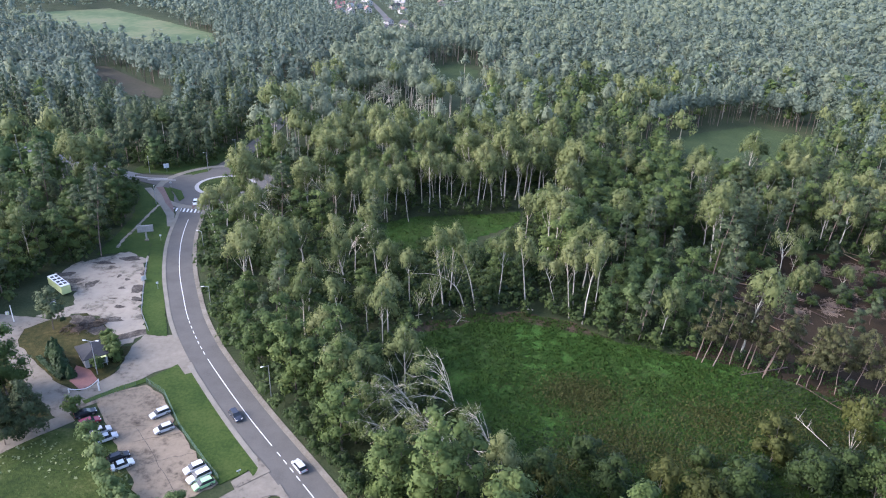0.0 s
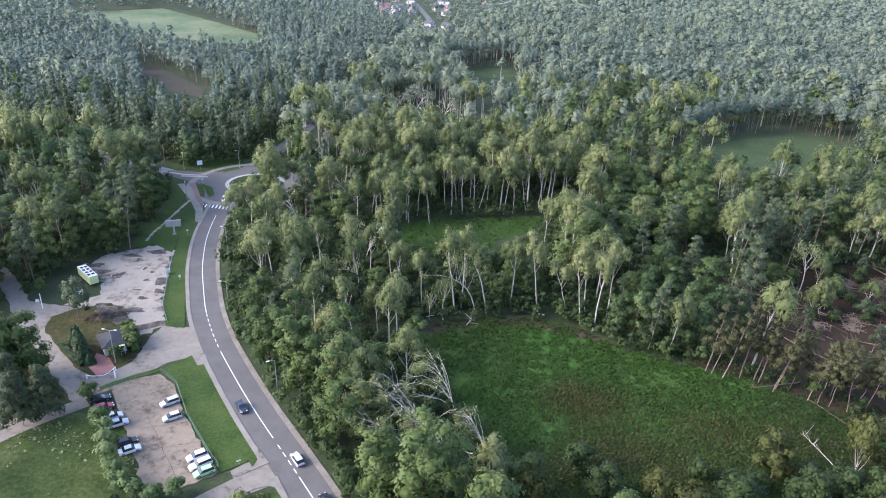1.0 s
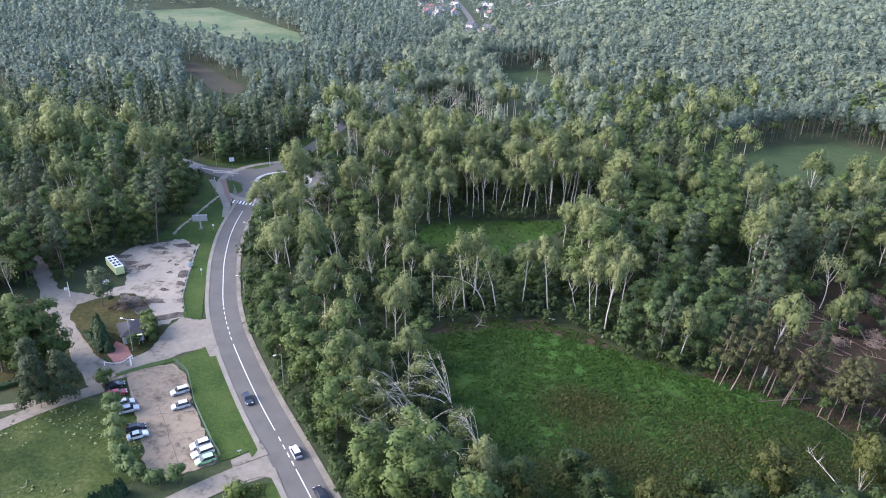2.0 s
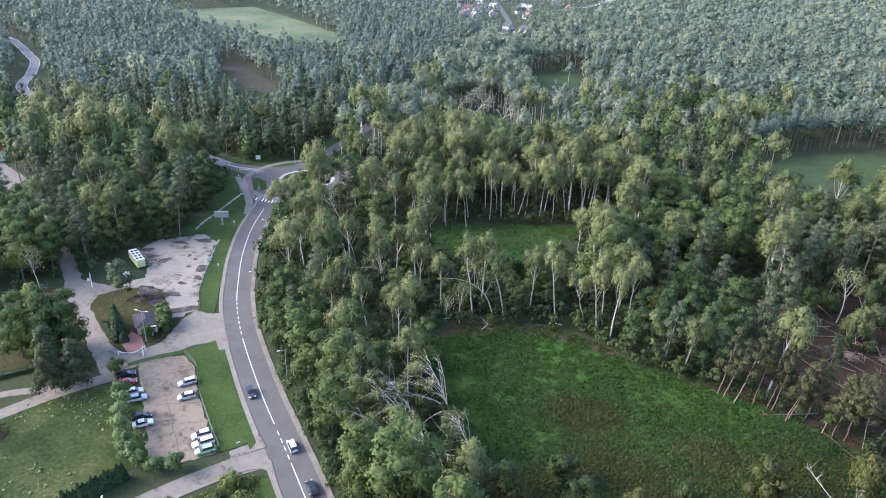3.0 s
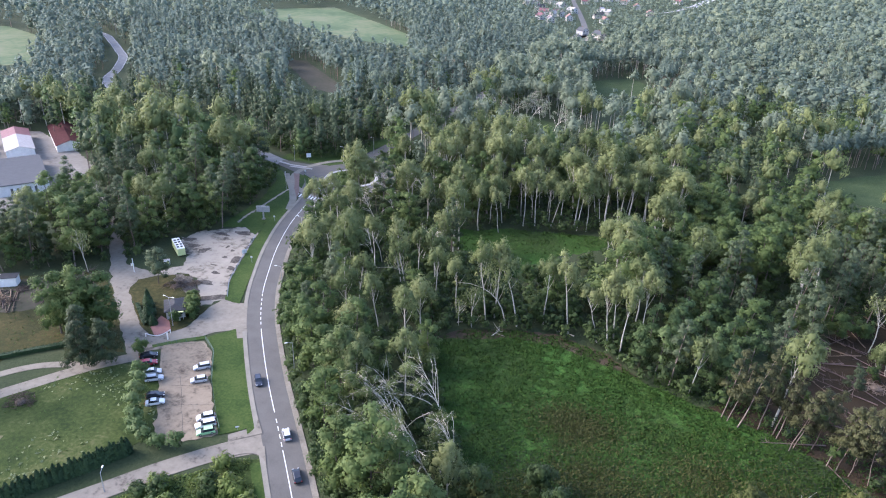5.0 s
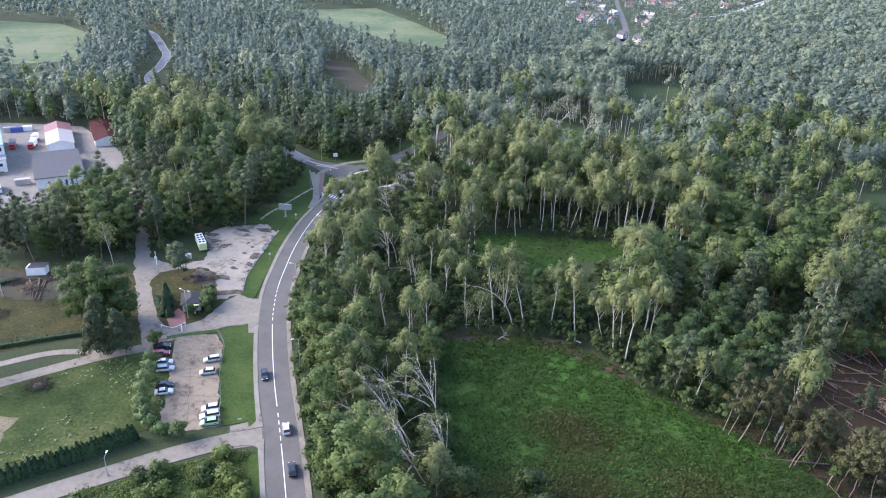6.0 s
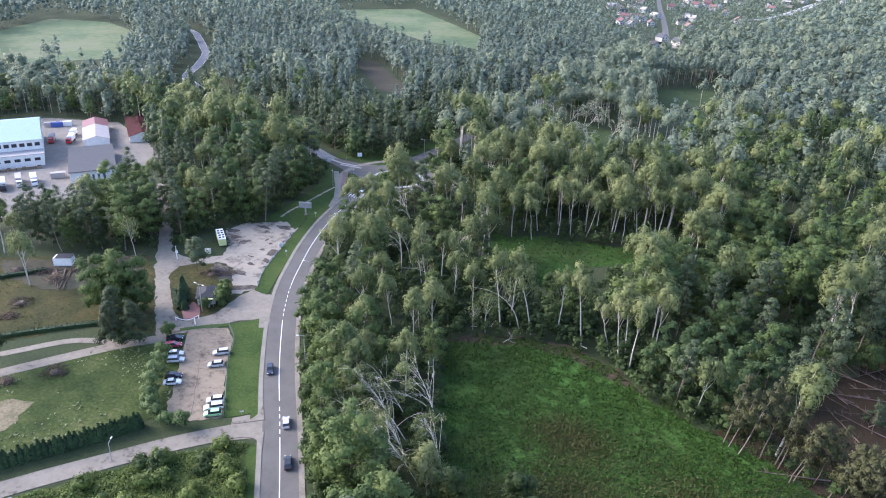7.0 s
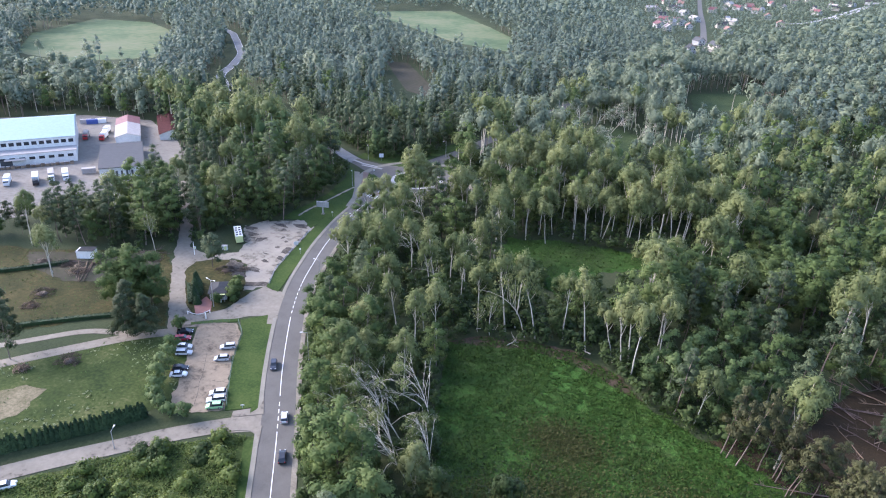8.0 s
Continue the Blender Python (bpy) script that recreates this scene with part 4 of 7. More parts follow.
fx, fy, fd, fk, fs, fa, ft, fv = (q[thin] for q in (fx, fy, fd, fk, fs, fa, ft, fv))
order = np.argsort(fd)
near = np.zeros(len(fx), bool)
for k in range(3):
    near[[i for i in order if fk[i] == k][:165]] = True

for k in range(3):
    first = {}
    for i in np.flatnonzero(near & (fk == k)):
        v = int(fv[i])
        tilt = Euler((frng.normal(0, 0.05), frng.normal(0.03, 0.05), fa[i]))
        m = Matrix.LocRotScale((fx[i], fy[i], 0), tilt, (fs[i] * 1.16, fs[i] * 1.16, fs[i]))
        if v not in first:
            w, c, h = make_tree(KIND[k], 100 * k + v)
            first[v] = tagged(tree_thing(NAMES[k], k, w, c, TLABEL[k]), group=NAMES[k] + "s of the near wood")
            first[v].matrix_basis = m
        else:
            o = first[v]
            keep_scale = o.scale.copy()
            copy_thing(o, Matrix.LocRotScale((fx[i], fy[i], 0), tilt, Vector((fs[i] / keep_scale.z,) * 3)))


def joined_wood(name, mask, k, detail, label, leaf=LEAFM, drop_trunk=False):
    """Trees past the near wood, joined."""
    bd = Build()
    for v in range(VARIANTS):
        w, c, h = make_tree(KIND[k], 1000 + 100 * k + v, detail=detail)
        idx = np.flatnonzero(mask & (fv == v))
        if not len(idx):
            continue
        spread = 1.9 if detail < 0.01 else 1.26 if detail < 0.05 else 1.13
        ca, sa, s = np.cos(fa[idx]) * fs[idx] * spread, np.sin(fa[idx]) * fs[idx] * spread, fs[idx]
        for b, mat in ((w, 0), (c, 1)):
            if mat == 0 and drop_trunk:
                continue
            pv = np.concatenate(b.v)
            q = np.stack([fx[idx, None] + ca[:, None] * pv[:, 0] - sa[:, None] * pv[:, 1], fy[idx, None] + sa[:, None] * pv[:, 0] + ca[:, None] * pv[:, 1], s[:, None] * pv[:, 2]], -1)
            off = np.arange(len(idx))[:, None, None] * len(pv)
            pn = np.concatenate(b.d)
            cn, sn = np.cos(fa[idx])[:, None], np.sin(fa[idx])[:, None]
            soft_up = 0.7 if detail < 0.05 else 0.2
            turned = np.stack([cn * pn[:, 0] - sn * pn[:, 1], sn * pn[:, 0] + cn * pn[:, 1], np.ones_like(cn) * pn[:, 2] + soft_up * mat], -1)
            turned /= np.linalg.norm(turned, axis=-1, keepdims=True) + 1e-6
            bd.add(q.reshape(-1, 3), [(pf[None] + off).reshape(-1, pf.shape[1]) for pf in b.f], mat, np.repeat(ft[idx], len(pv)), turned.reshape(-1, 3))
    if bd.n:
        tagged(new(name, bd.mesh(name, [BARKM[k], leaf[k]], tint=True, smooth=True)), label, "woodland", kind="stuff")


fresh = (fx < -135) & (fx > -290) & (fy > 222) & (fy < 330)
# The share of trees with haze-painted leaves grows with distance.
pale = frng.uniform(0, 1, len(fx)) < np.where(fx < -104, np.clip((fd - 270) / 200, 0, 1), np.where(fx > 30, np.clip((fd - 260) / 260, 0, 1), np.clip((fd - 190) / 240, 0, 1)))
for k in range(3):
    nm = ["birch_wood", "broadleaf_wood", "pine_wood"][k]
    lb = ["birch wood with pale trunks behind the glades", "dense green broadleaf wood", "grey-green pine wood with reddish trunks"][k]
    joined_wood(nm, ~near & (fd < MID) & (fk == k) & ~pale & ~fresh, k, 0.15, lb)
    joined_wood(nm + "_fresh", ~near & (fd < MID) & (fk == k) & fresh, k, 0.15, "fresh yellow-green " + lb, [M_BIRCH, M_FRESH, M_PINE])
    joined_wood(nm + "_pale", ~near & (fd < MID) & (fk == k) & pale & ~fresh, k, 0.13, "haze-tinted " + lb, HAZE_LEAF)
    joined_wood(nm + "_far", (fd >= MID) & (fd < 800) & (fk == k) & pale, k, 0.034, "distant " + lb, HAZE_LEAF)
    joined_wood(nm + "_far_dark", (fd >= MID) & (fd < 800) & (fk == k) & ~pale, k, 0.034, "darker distant " + lb)
    joined_wood(nm + "_horizon", (fd >= 800) & (fk == k), k, 0.002, "remote " + lb, HAZE_LEAF, True)

# understorey along the edges of the woods
urng = np.random.default_rng(21)
ux, uy = urng.uniform(-160, 150, 26000), urng.uniform(70, 320, 26000)
belt = smooth_line([(-175, 296), (-150, 296), (-132, 306), (-125, 330), (-121, 352), (-119, 400)], 10)
at = urng.integers(0, len(belt), 900)
ux, uy = np.concatenate([ux, belt[at, 0] - urng.uniform(0, 13, 900)]), np.concatenate([uy, belt[at, 1] + urng.uniform(-2, 10, 900)])
uok = inside(DOMAIN, ux, uy)
for h in HOLES:
    uok &= ~inside(h, ux, uy)
for line, w in ((MAIN, 6.2), (NORTH, 8.0), (WEST, 8.0), (SIDE1, 6.0)):
    uok &= dist_line(line[::3], ux, uy) > w
# Undergrowth is cut for the camera's view too.
uok &= ~hides_from_cam(ux, uy, 5.0)
uok &= ~((ux > 58) & (uy < 205) & (urng.uniform(0, 1, len(ux)) < 0.88))
uok &= np.hypot(ux - ROUND[0], uy - ROUND[1]) > np.where(ux < -104, 29.0, 24.0)
uok &= ~inside(STRICT[-1], ux, uy)
uok &= ~hides_from_cam(ux, uy, 4.0, STRICT[:-1]) & ~hides_from_cam(ux, uy, 4.0, STRICT[-1:], np.array((12.0, -2.0)))
edge_d = dist_line(MAIN[::3], ux, uy) - 6.2
for h in (MEADOW, LOT2, VERGE2, WINDFALL):
    edge_d = np.minimum(edge_d, dist_line(h + h[:1], ux, uy))
deep = urng.uniform(0, 1, len(ux)) < 0.28
uok &= (edge_d < 7.0) | deep | inside(SPARSE, ux, uy) | (uy > 292)
ux, uy = ux[uok], uy[uok]
gone = np.zeros(len(ux), bool)
for i in range(len(ux)):
    if not gone[i]:
        gone[i + 1:] |= np.hypot(ux[i + 1:] - ux[i], uy[i + 1:] - uy[i]) < 2.7
gone |= (ux > 12) & (uy < 110) & (np.random.default_rng(22).uniform(0, 1, len(ux)) < 0.7)
ux, uy = ux[~gone], uy[~gone]
ud = np.hypot(ux - 0, uy - 110)
uo = np.argsort(ud)
ua, us = urng.uniform(0, 6.28, len(ux)), urng.uniform(0.6, 1.25, len(ux))
ufirst = {}
for i in uo[:115]:
    v = int(urng.integers(0, 5))
    if v not in ufirst:
        w, c, h = make_tree("shrub", 300 + v)
        ufirst[v] = tagged(tree_thing("shrub", 3, w, c, TLABEL[3]), group="shrubs along the wood's edge")
        ufirst[v].matrix_basis = pose(ux[i], uy[i], 0)
    else:
        copy_thing(ufirst[v], Matrix.LocRotScale((ux[i], uy[i], 0), Euler((0, 0, ua[i])), (us[i],) * 3))
ub = Build()
for v in range(5):
    w, c, h = make_tree("shrub", 320 + v, detail=0.19)
    idx = np.array([i for i in uo[115:] if i % 5 == v])
    ca, sa, s = np.cos(ua[idx]) * us[idx], np.sin(ua[idx]) * us[idx], us[idx]
    pv = np.concatenate(c.v)
    q = np.stack([ux[idx, None] + ca[:, None] * pv[:, 0] - sa[:, None] * pv[:, 1], uy[idx, None] + sa[:, None] * pv[:, 0] + ca[:, None] * pv[:, 1], s[:, None] * pv[:, 2]], -1)
    pn = np.concatenate(c.d)
    cn, sn = np.cos(ua[idx])[:, None], np.sin(ua[idx])[:, None]
    turned = np.stack([cn * pn[:, 0] - sn * pn[:, 1], sn * pn[:, 0] + cn * pn[:, 1], np.ones_like(cn) * pn[:, 2]], -1)
    ub.add(q.reshape(-1, 3), [(pf[None] + np.arange(len(idx))[:, None, None] * len(pv)).reshape(-1, pf.shape[1]) for pf in c.f], 0, np.repeat(urng.uniform(0, 1, len(idx)), len(pv)), turned.reshape(-1, 3))
tagged(new("undergrowth", ub.mesh("undergrowth", [M_SHRUB], tint=True, smooth=True)), "dense green undergrowth below the trees", "undergrowth", kind="stuff")

# ---- single trees that stand out ----
def lone_tree(name, kind, x, y, h, label, lean=(0, 0), bend=(0, 0), leafy=1.0, seed=1, category="tree", low=None, wide=1.0, leaf=None):
    w, c, _ = make_tree(KIND[kind], 5000 + seed, h=h, lean=lean, bend=bend, leafy=leafy, low=low, wide=wide, detail=0.4 if y > 300 or x < -220 else 1.0)
    e = tagged(new(name), label, category)
    part("trunk", w, BARKM[kind], e)
    # Beyond y = 300 the crown takes a colour with haze in it.
    part("crown", c, leaf or (HAZE_LEAF[kind] if y > 300 and kind < 3 else LEAFM[kind]), e)
    e.location = (x, y, 0)
    return e


BIRCH = "tall birch with white trunk beside a clearing"
for i, (x, y, h, lean, bend) in enumerate(EDGE_BIRCHES):
    lone_tree("birch_tree", 0, x, y, h, BIRCH, lean, bend, 0.85, i, low=0.6, wide=0.88)
for i, (x, y, h, lean, bend) in enumerate(ROW_BIRCHES):
    lone_tree("birch_tree", 0, x, y, h, "tall white-trunked birch standing behind a glade", lean, bend, 0.8, 900 + i, low=0.6)
lone_tree("birch_tree", 0, 0.1, 175.4, 21, "arched birch bent low by wind over the meadow edge", (-4, -0.8), (-11, -2), 0.4, 31)
lone_tree("birch_tree", 0, -52.4, 198.7, 17, "bare bent birch with white limbs", (-2, -1), (-6, -3), 0.25, 32)
lone_tree("birch_tree", 0, -35.9, 188.5, 11, "thin birch arched to the ground", (-4, -1.5), (-9, -3), 0.15, 33)
lone_tree("birch_tree", 0, 53, 163.2, 17, "leaning birch with white trunk at the meadow edge", (1.6, 0), (0, 0), 0.8, 34)
lone_tree("birch_tree", 0, 100, 205, 19, "wind-bent birch standing beside the windfall", (2, 0), (-4, 2), 0.5, 35)
lone_tree("birch_tree", 0, -13, 169.9, 9, "broken birch stump with few leaves", (0, 0), (0, 0), 0.1, 36)
lone_tree("birch_tree", 0, -9.1, 170.4, 14, "thin birch with a broken top", (0, 0), (1, 0), 0.3, 37)


def storm_birch(x, y, h, lean, seed, leafy=0.3):
    """A leaning birch stripped by wind: long bare white limbs, few leaves."""
    rng = np.random.default_rng(seed)
    wood, crown = Build(), Build()
    pts = spine(h * 0.92, (lean[0] * 1.2, lean[1] * 1.2), (lean[0] * 0.5, lean[1] * 0.5), rng, 8, 0.15)
    wood.add(*tube(pts, 0.15 * (1 - 0.85 * np.linspace(0, 1, 8)), 6))
    lobes = []
    for i in range(20):
        u = 0.22 + 0.74 * i / 20
        base = along(pts, u)
        a = math.atan2(lean[1], lean[0]) + rng.normal(0, 1.0)
        r = (1.2 - u) * h * rng.uniform(0.4, 0.75)
        way = np.array([math.cos(a), math.sin(a), 0.0])
        up = rng.uniform(0.35, 0.8)
        arc = [base, base + way * r * 0.3 + (0, 0, r * up * 0.55), base + way * r * 0.65 + (0, 0, r * up * 0.85), base + way * r + (0, 0, r * up * 0.7)]
        k = 0.06 * (1.25 - u)
        wood.add(*tube(np.array(arc) + rng.normal(0, 0.12, (4, 3)) * np.array([[0], [1], [1], [1]]), [k, k * 0.7, k * 0.45, 0.03], 4))
        for j in range(4):
            q = along(np.array(arc), rng.uniform(0.35, 0.98))
            wood.add(*tube([q, q + way * rng.uniform(0.8, 2.2) + (0, 0, rng.uniform(-0.3, 0.9)) + rng.normal(0, 0.35, 3)], [0.035, 0.015], 3))
        lobes.append((np.array(arc[3]), rng.uniform(0.7, 1.3), 0.9))
    crown.add(*lobe_leaves(lobes, int(1900 * leafy), 0.32, rng, -0.7, 0.45, 0.9))
    e = tagged(new("birch_tree"), "storm-stripped leaning birch with bare white limbs", "tree")
    part("trunk", wood, M_SILVER, e)
    # Far birches use the haze-painted leaf colour.
    part("crown", crown, M_BIRCH_HAZE if y > 300 else M_BIRCH, e)
    e.location = (x, y, 0)


for i, (x, y, h, lean) in enumerate(STORM_BIRCHES):
    storm_birch(x, y, h, lean, 60 + i, 0.7)

PINE = "leaning pine with bare pinkish trunk at the meadow edge"
for i, (x, y, h, lean) in enumerate([(61.1, 155.7, 20, (2, 0)), (62.5, 155, 18, (2.5, 0)), (64.9, 153.4, 23, (4.5, -1)), (69.5, 154.5, 21, (2.5, 0)), (72.8, 154, 21, (3.5, 0)), (73.5, 152.8, 20, (2.5, 0)), (76.1, 149.3, 18, (4, -0.5)), (77, 150.5, 17, (3.5, 0)), (83.8, 147.4, 17, (2.5, 0)), (85.5, 146, 17, (3, 1)), (88, 145.5, 16, (1, 0)), (91.6, 144, 17, (-1, 1)), (95, 143, 17, (2, 0)), (99, 141, 16, (2, -1)), (81, 152, 17, (3, 1)), (90, 150, 16, (2, 0)), (103, 147, 15, (1, 0)), (97, 150, 15, (2, 0))]):
    lone_tree("pine_tree", 2, x, y, h, PINE, lean, (0, 0), 1.0, 100 + i, low=0.34, wide=0.95, leaf=M_PINE_DRY)
for i, (x, y, h, k, w, leaf) in enumerate([(15, 101, 13, 1, 1.0, M_SHRUB), (9, 104, 14, 0, 1.1, None), (66.4, 117.6, 11, 1, 1.1, M_OLIVE), (84, 121, 15, 0, 1.1, M_OLIVE), (77.6, 112, 8, 1, 1.1, M_SHRUB), (71, 110, 8, 1, 1.1, M_SHRUB), (26.5, 112, 7, 1, 0.9, M_SHRUB), (30, 106, 8, 1, 1.0, M_SHRUB), (41, 107.4, 7, 0, 0.9, M_OLIVE), (51.5, 115, 4, 3, 1.2, None), (56, 106, 8, 1, 1.1, M_SHRUB), (17, 100, 10, 0, 1.0, M_OLIVE), (83, 108, 11, 1, 1.1, M_SHRUB), (92, 115, 13, 1, 1.1, M_SHRUB), (48, 103, 7, 1, 1.1, M_OLIVE), (98, 124, 15, 1, 1.1, M_OLIVE), (103, 118, 14, 0, 1.2, M_OLIVE), (61, 113, 4.5, 3, 1.3, None), (73, 117, 4.5, 3, 1.3, None)]):
    lone_tree(NAMES[k], k, x, y, h, "bushy tree at the meadow's edge" if k != 3 else "low bush at the meadow's edge", (0, 0), (0, 0), 1.0, 140 + i, low=0.08 if k != 3 else None, wide=w, leaf=leaf)

for i, (x, y, h) in enumerate([(39.5, 170, 13), (44, 169, 15), (48.5, 167.8, 14), (57, 166.5, 14), (61, 165.5, 12), (41.5, 176, 16), (46.5, 174.5, 17), (51.5, 173.2, 16), (57.5, 172.5, 16), (63, 171.2, 14), (67, 176, 15), (48, 181, 17), (55, 180, 18), (61, 179, 16)]):
    lone_tree("broadleaf_tree", 1, x, y, h, "fresh green broadleaf tree in a clump beside the meadow", (0, 0), (0, 0), 1.0, 1700 + i, low=0.1, wide=0.8, leaf=M_FRESH)
yrng = np.random.default_rng(313)
young = 0
while young < 46:
    x, y = yrng.uniform(-74, 42), yrng.uniform(170, 240)
    at = np.array([x]), np.array([y])
    if (inside(SPARSE, *at)[0] or inside(VOID, *at)[0]) and not inside(MEADOW, *at)[0] and not inside(MEADOW2, *at)[0]:
        lone_tree("broadleaf_tree", 1, x, y, yrng.uniform(4.5, 9), "young dark green tree between the birches", (0, 0), (0, 0), 0.6, 1900 + young, low=0.05, wide=0.8, leaf=M_SHRUB)
        young += 1
for i, (x, y, h, lean) in enumerate(ROW_PINES):
    lone_tree("pine_tree", 2, x, y, h, "tall bare-trunked pine at the edge of a far glade", lean, (0, 0), 0.9, 1500 + i, low=0.58)
for i, (x, y, h, k) in enumerate([(-162, 144, 13, 1), (-163, 156, 15, 1), (-149, 160, 14, 2), (-182, 146, 14, 1), (-153, 171, 16, 2), (-168, 167, 15, 2), (-176, 158, 14, 1), (-200, 140, 12, 1), (-203, 134, 11, 2), (-156, 180, 17, 2), (-196, 147, 13, 2), (-190, 155, 14, 1), (-167, 173, 16, 2), (-158, 151, 13, 0), (-187, 163, 15, 2), (-172, 150, 12, 1), (-181, 172, 16, 2), (-147, 168, 17, 2), (-160, 186, 18, 2), (-145, 180, 17, 1), (-166, 139, 15, 2), (-173, 139, 14, 2), (-181, 136, 15, 0), (-188, 131, 13, 2), (-178, 143, 16, 2), (-196, 126, 14, 1), (-160, 147, 16, 2), (-151, 148, 15, 2)]):
    lone_tree(NAMES[k], k, x, y, h * 0.8, ["pale birch", "green broadleaf tree", "dark pine"][k] + " growing between rough plot and factory yard", (0, 0), (0, 0), 1.0, 1600 + i, low=0.2, wide=0.95, leaf=M_PINE_DARK if k == 2 else None)
for i, q in enumerate(smooth_line([(-420, 226), (-372, 246), (-330, 268), (-300, 284), (-272, 290), (-244, 268)], 8)):
    lone_tree("pine_tree", 2, q[0] + 3 * math.sin(i * 2.3), q[1] + 3 * math.cos(i * 1.7), 15 + 3 * math.sin(i * 1.3), "dark dense pine behind the factory yard", (0, 0), (0, 0), 0.8, 1800 + i, low=0.06, wide=1.15, leaf=M_PINE)
# plots beside the road
lone_tree("broadleaf_tree", 1, -109, 122, 19, "large round green broadleaf tree beside the track", (0, 0), (0, 0), 2.0, 160, low=0.08, wide=1.55)
lone_tree("pine_tree", 2, -94.5, 108.8, 14, "dark pine beside the gravel track", (0, 0), (0, 0), 1.8, 161, low=0.12, wide=1.25, leaf=M_PINE_DARK)
lone_tree("pine_tree", 2, -91.5, 113, 13, "dark pine beside the gravel track", (0, 0), (0, 0), 1.8, 162, low=0.12, wide=1.25, leaf=M_PINE_DARK)
lone_tree("pine_tree", 2, -99, 113, 15, "dark pine beside the gravel track", (0, 0), (0, 0), 1.8, 163, low=0.12, wide=1.25, leaf=M_PINE_DARK)
lone_tree("broadleaf_tree", 1, -104.5, 125, 17, "green broadleaf tree beside the track", (0, 0), (0, 0), 1.6, 164, low=0.08, wide=1.35)
lone_tree("broadleaf_tree", 1, -113.5, 119, 18, "green broadleaf tree beside the track", (0, 0), (0, 0), 1.6, 171, low=0.08, wide=1.35)
lone_tree("pine_tree", 2, -110.5, 84, 20, "tall pine beside the gravel track", (0, 0), (0, 0), 1.6, 165, low=0.25, wide=1.3, leaf=M_PINE_DARK)
lone_tree("pine_tree", 2, -117, 88, 18, "tall pine beside the gravel track", (0, 0), (0, 0), 1.2, 166, leaf=M_PINE_DARK)
lone_tree("birch_tree", 0, -147, 118, 18, "slender birch on the rough plot", (-2, 1), (0, 0), 0.7, 167)
lone_tree("birch_tree", 0, -149.5, 119.5, 17, "slender birch on the rough plot", (-2.5, 0), (0, 0), 0.7, 168)
lone_tree("birch_tree", 0, -136, 150, 15, "bare birch beside the access road", (-1, 0), (0, 0), 0.25, 169)
lone_tree("broadleaf_tree", 1, -110, 153.5, 12, "small airy tree on the grass island", (0, 0), (0, 0), 0.8, 170, leaf=M_PINE)
for i, (x, y, h) in enumerate([(-77.5, 110.5, 4.5), (-73.5, 106.5, 5), (-71, 103, 5), (-68.5, 99.5, 4.5), (-66, 96.5, 4.2), (-63, 94, 3.5), (-60.5, 92.5, 3), (-52, 94, 3.5), (-56.5, 92.8, 2.4), (-86.5, 120, 3), (-93, 149, 2.6), (-89.3, 146, 3.2), (-87, 141, 2.8), (-88.2, 143.5, 2.6), (-89.3, 137.2, 2.2), (-91, 146, 2.8)]):
    lone_tree("shrub", 3, x, y, h * 1.2, "leafy green shrub beside the car park", (0, 0), (0, 0), 1.3, 180 + i, "shrub", wide=1.1 if i < 6 else 1.0, leaf=M_FRESH if i < 9 else M_BROAD)
wrng = np.random.default_rng(77)
n_weed = 0
M_WEED = leaf_mat("weed_leaves", (0.0768, 0.116, 0.0253), (0.126, 0.172, 0.0396), (0.19, 0.223, 0.0633))
while n_weed < 48:
    x, y = wrng.uniform(-75, 0), wrng.uniform(40, 98)
    if inside(PLOT, np.array([x]), np.array([y]))[0] and y > 54 and x > -60 and dist_line(MAIN[::3], np.array([x]), np.array([y]))[0] > 8.5:
        lone_tree("shrub", 3, x, y, wrng.uniform(0.6, 1.7), "weedy bush on the overgrown plot", (0, 0), (0, 0), 0.8, 200 + n_weed, "shrub", wide=1.25, leaf=M_WEED if n_weed % 4 else None)
        n_weed += 1


def cone_shrub(h, r, seed, count=150):
    rng = np.random.default_rng(seed)
    z = rng.uniform(0.02, 1, count) ** 1.2
    th = rng.uniform(0, 6.283, count)
    rad = r * (1 - z ** 1.6) * rng.uniform(0.85, 1.1, count) + 0.04
    pos = np.column_stack([rad * np.cos(th), rad * np.sin(th), z * h])
    nm = np.column_stack([np.cos(th), np.sin(th), np.full(count, 0.5)])
    c, w = Build(), Build()
    c.add(*leaves(pos, nm, rng.uniform(0.3, 0.6, count) * (0.6 + h / 10), rng, 0.3))
    zz = np.linspace(0, 1, 6)
    c.add(*tube(np.column_stack([zz * 0, zz * 0, zz * h * 0.96 + 0.05]), r * 0.88 * (1 - zz ** 1.6) + 0.03, 7))
    w.add(*tube([(0, 0, 0), (0, 0, h * 0.4)], [0.07, 0.04], 5))
    return w, c


hedge_line = smooth_line([(-60.2, 89.6), (-66.6, 78), (-76.5, 62.6), (-96, 32)], 30)
acc, last, proto, n_th = 0.0, hedge_line[0], None, 0
for q in hedge_line[1:]:
    if np.linalg.norm(q - last) >= 0.75:
        last = q
        m = Matrix.LocRotScale((q[0], q[1], 0), Euler((0, 0, n_th * 1.3)), (1, 1, 1 + 0.12 * math.sin(n_th * 2.1)))
        if proto is None:
            w, c = cone_shrub(4.2, 1.1, 9, 190)
            proto = tagged(new("thuja"), "dark green pointed thuja in a clipped hedge row", "hedge", "thujas in the hedge row")
            part("trunk", w, M_BARK, proto)
            part("crown", c, M_HEDGE, proto)
            proto.matrix_basis = m
        else:
            copy_thing(proto, m)
        n_th += 1
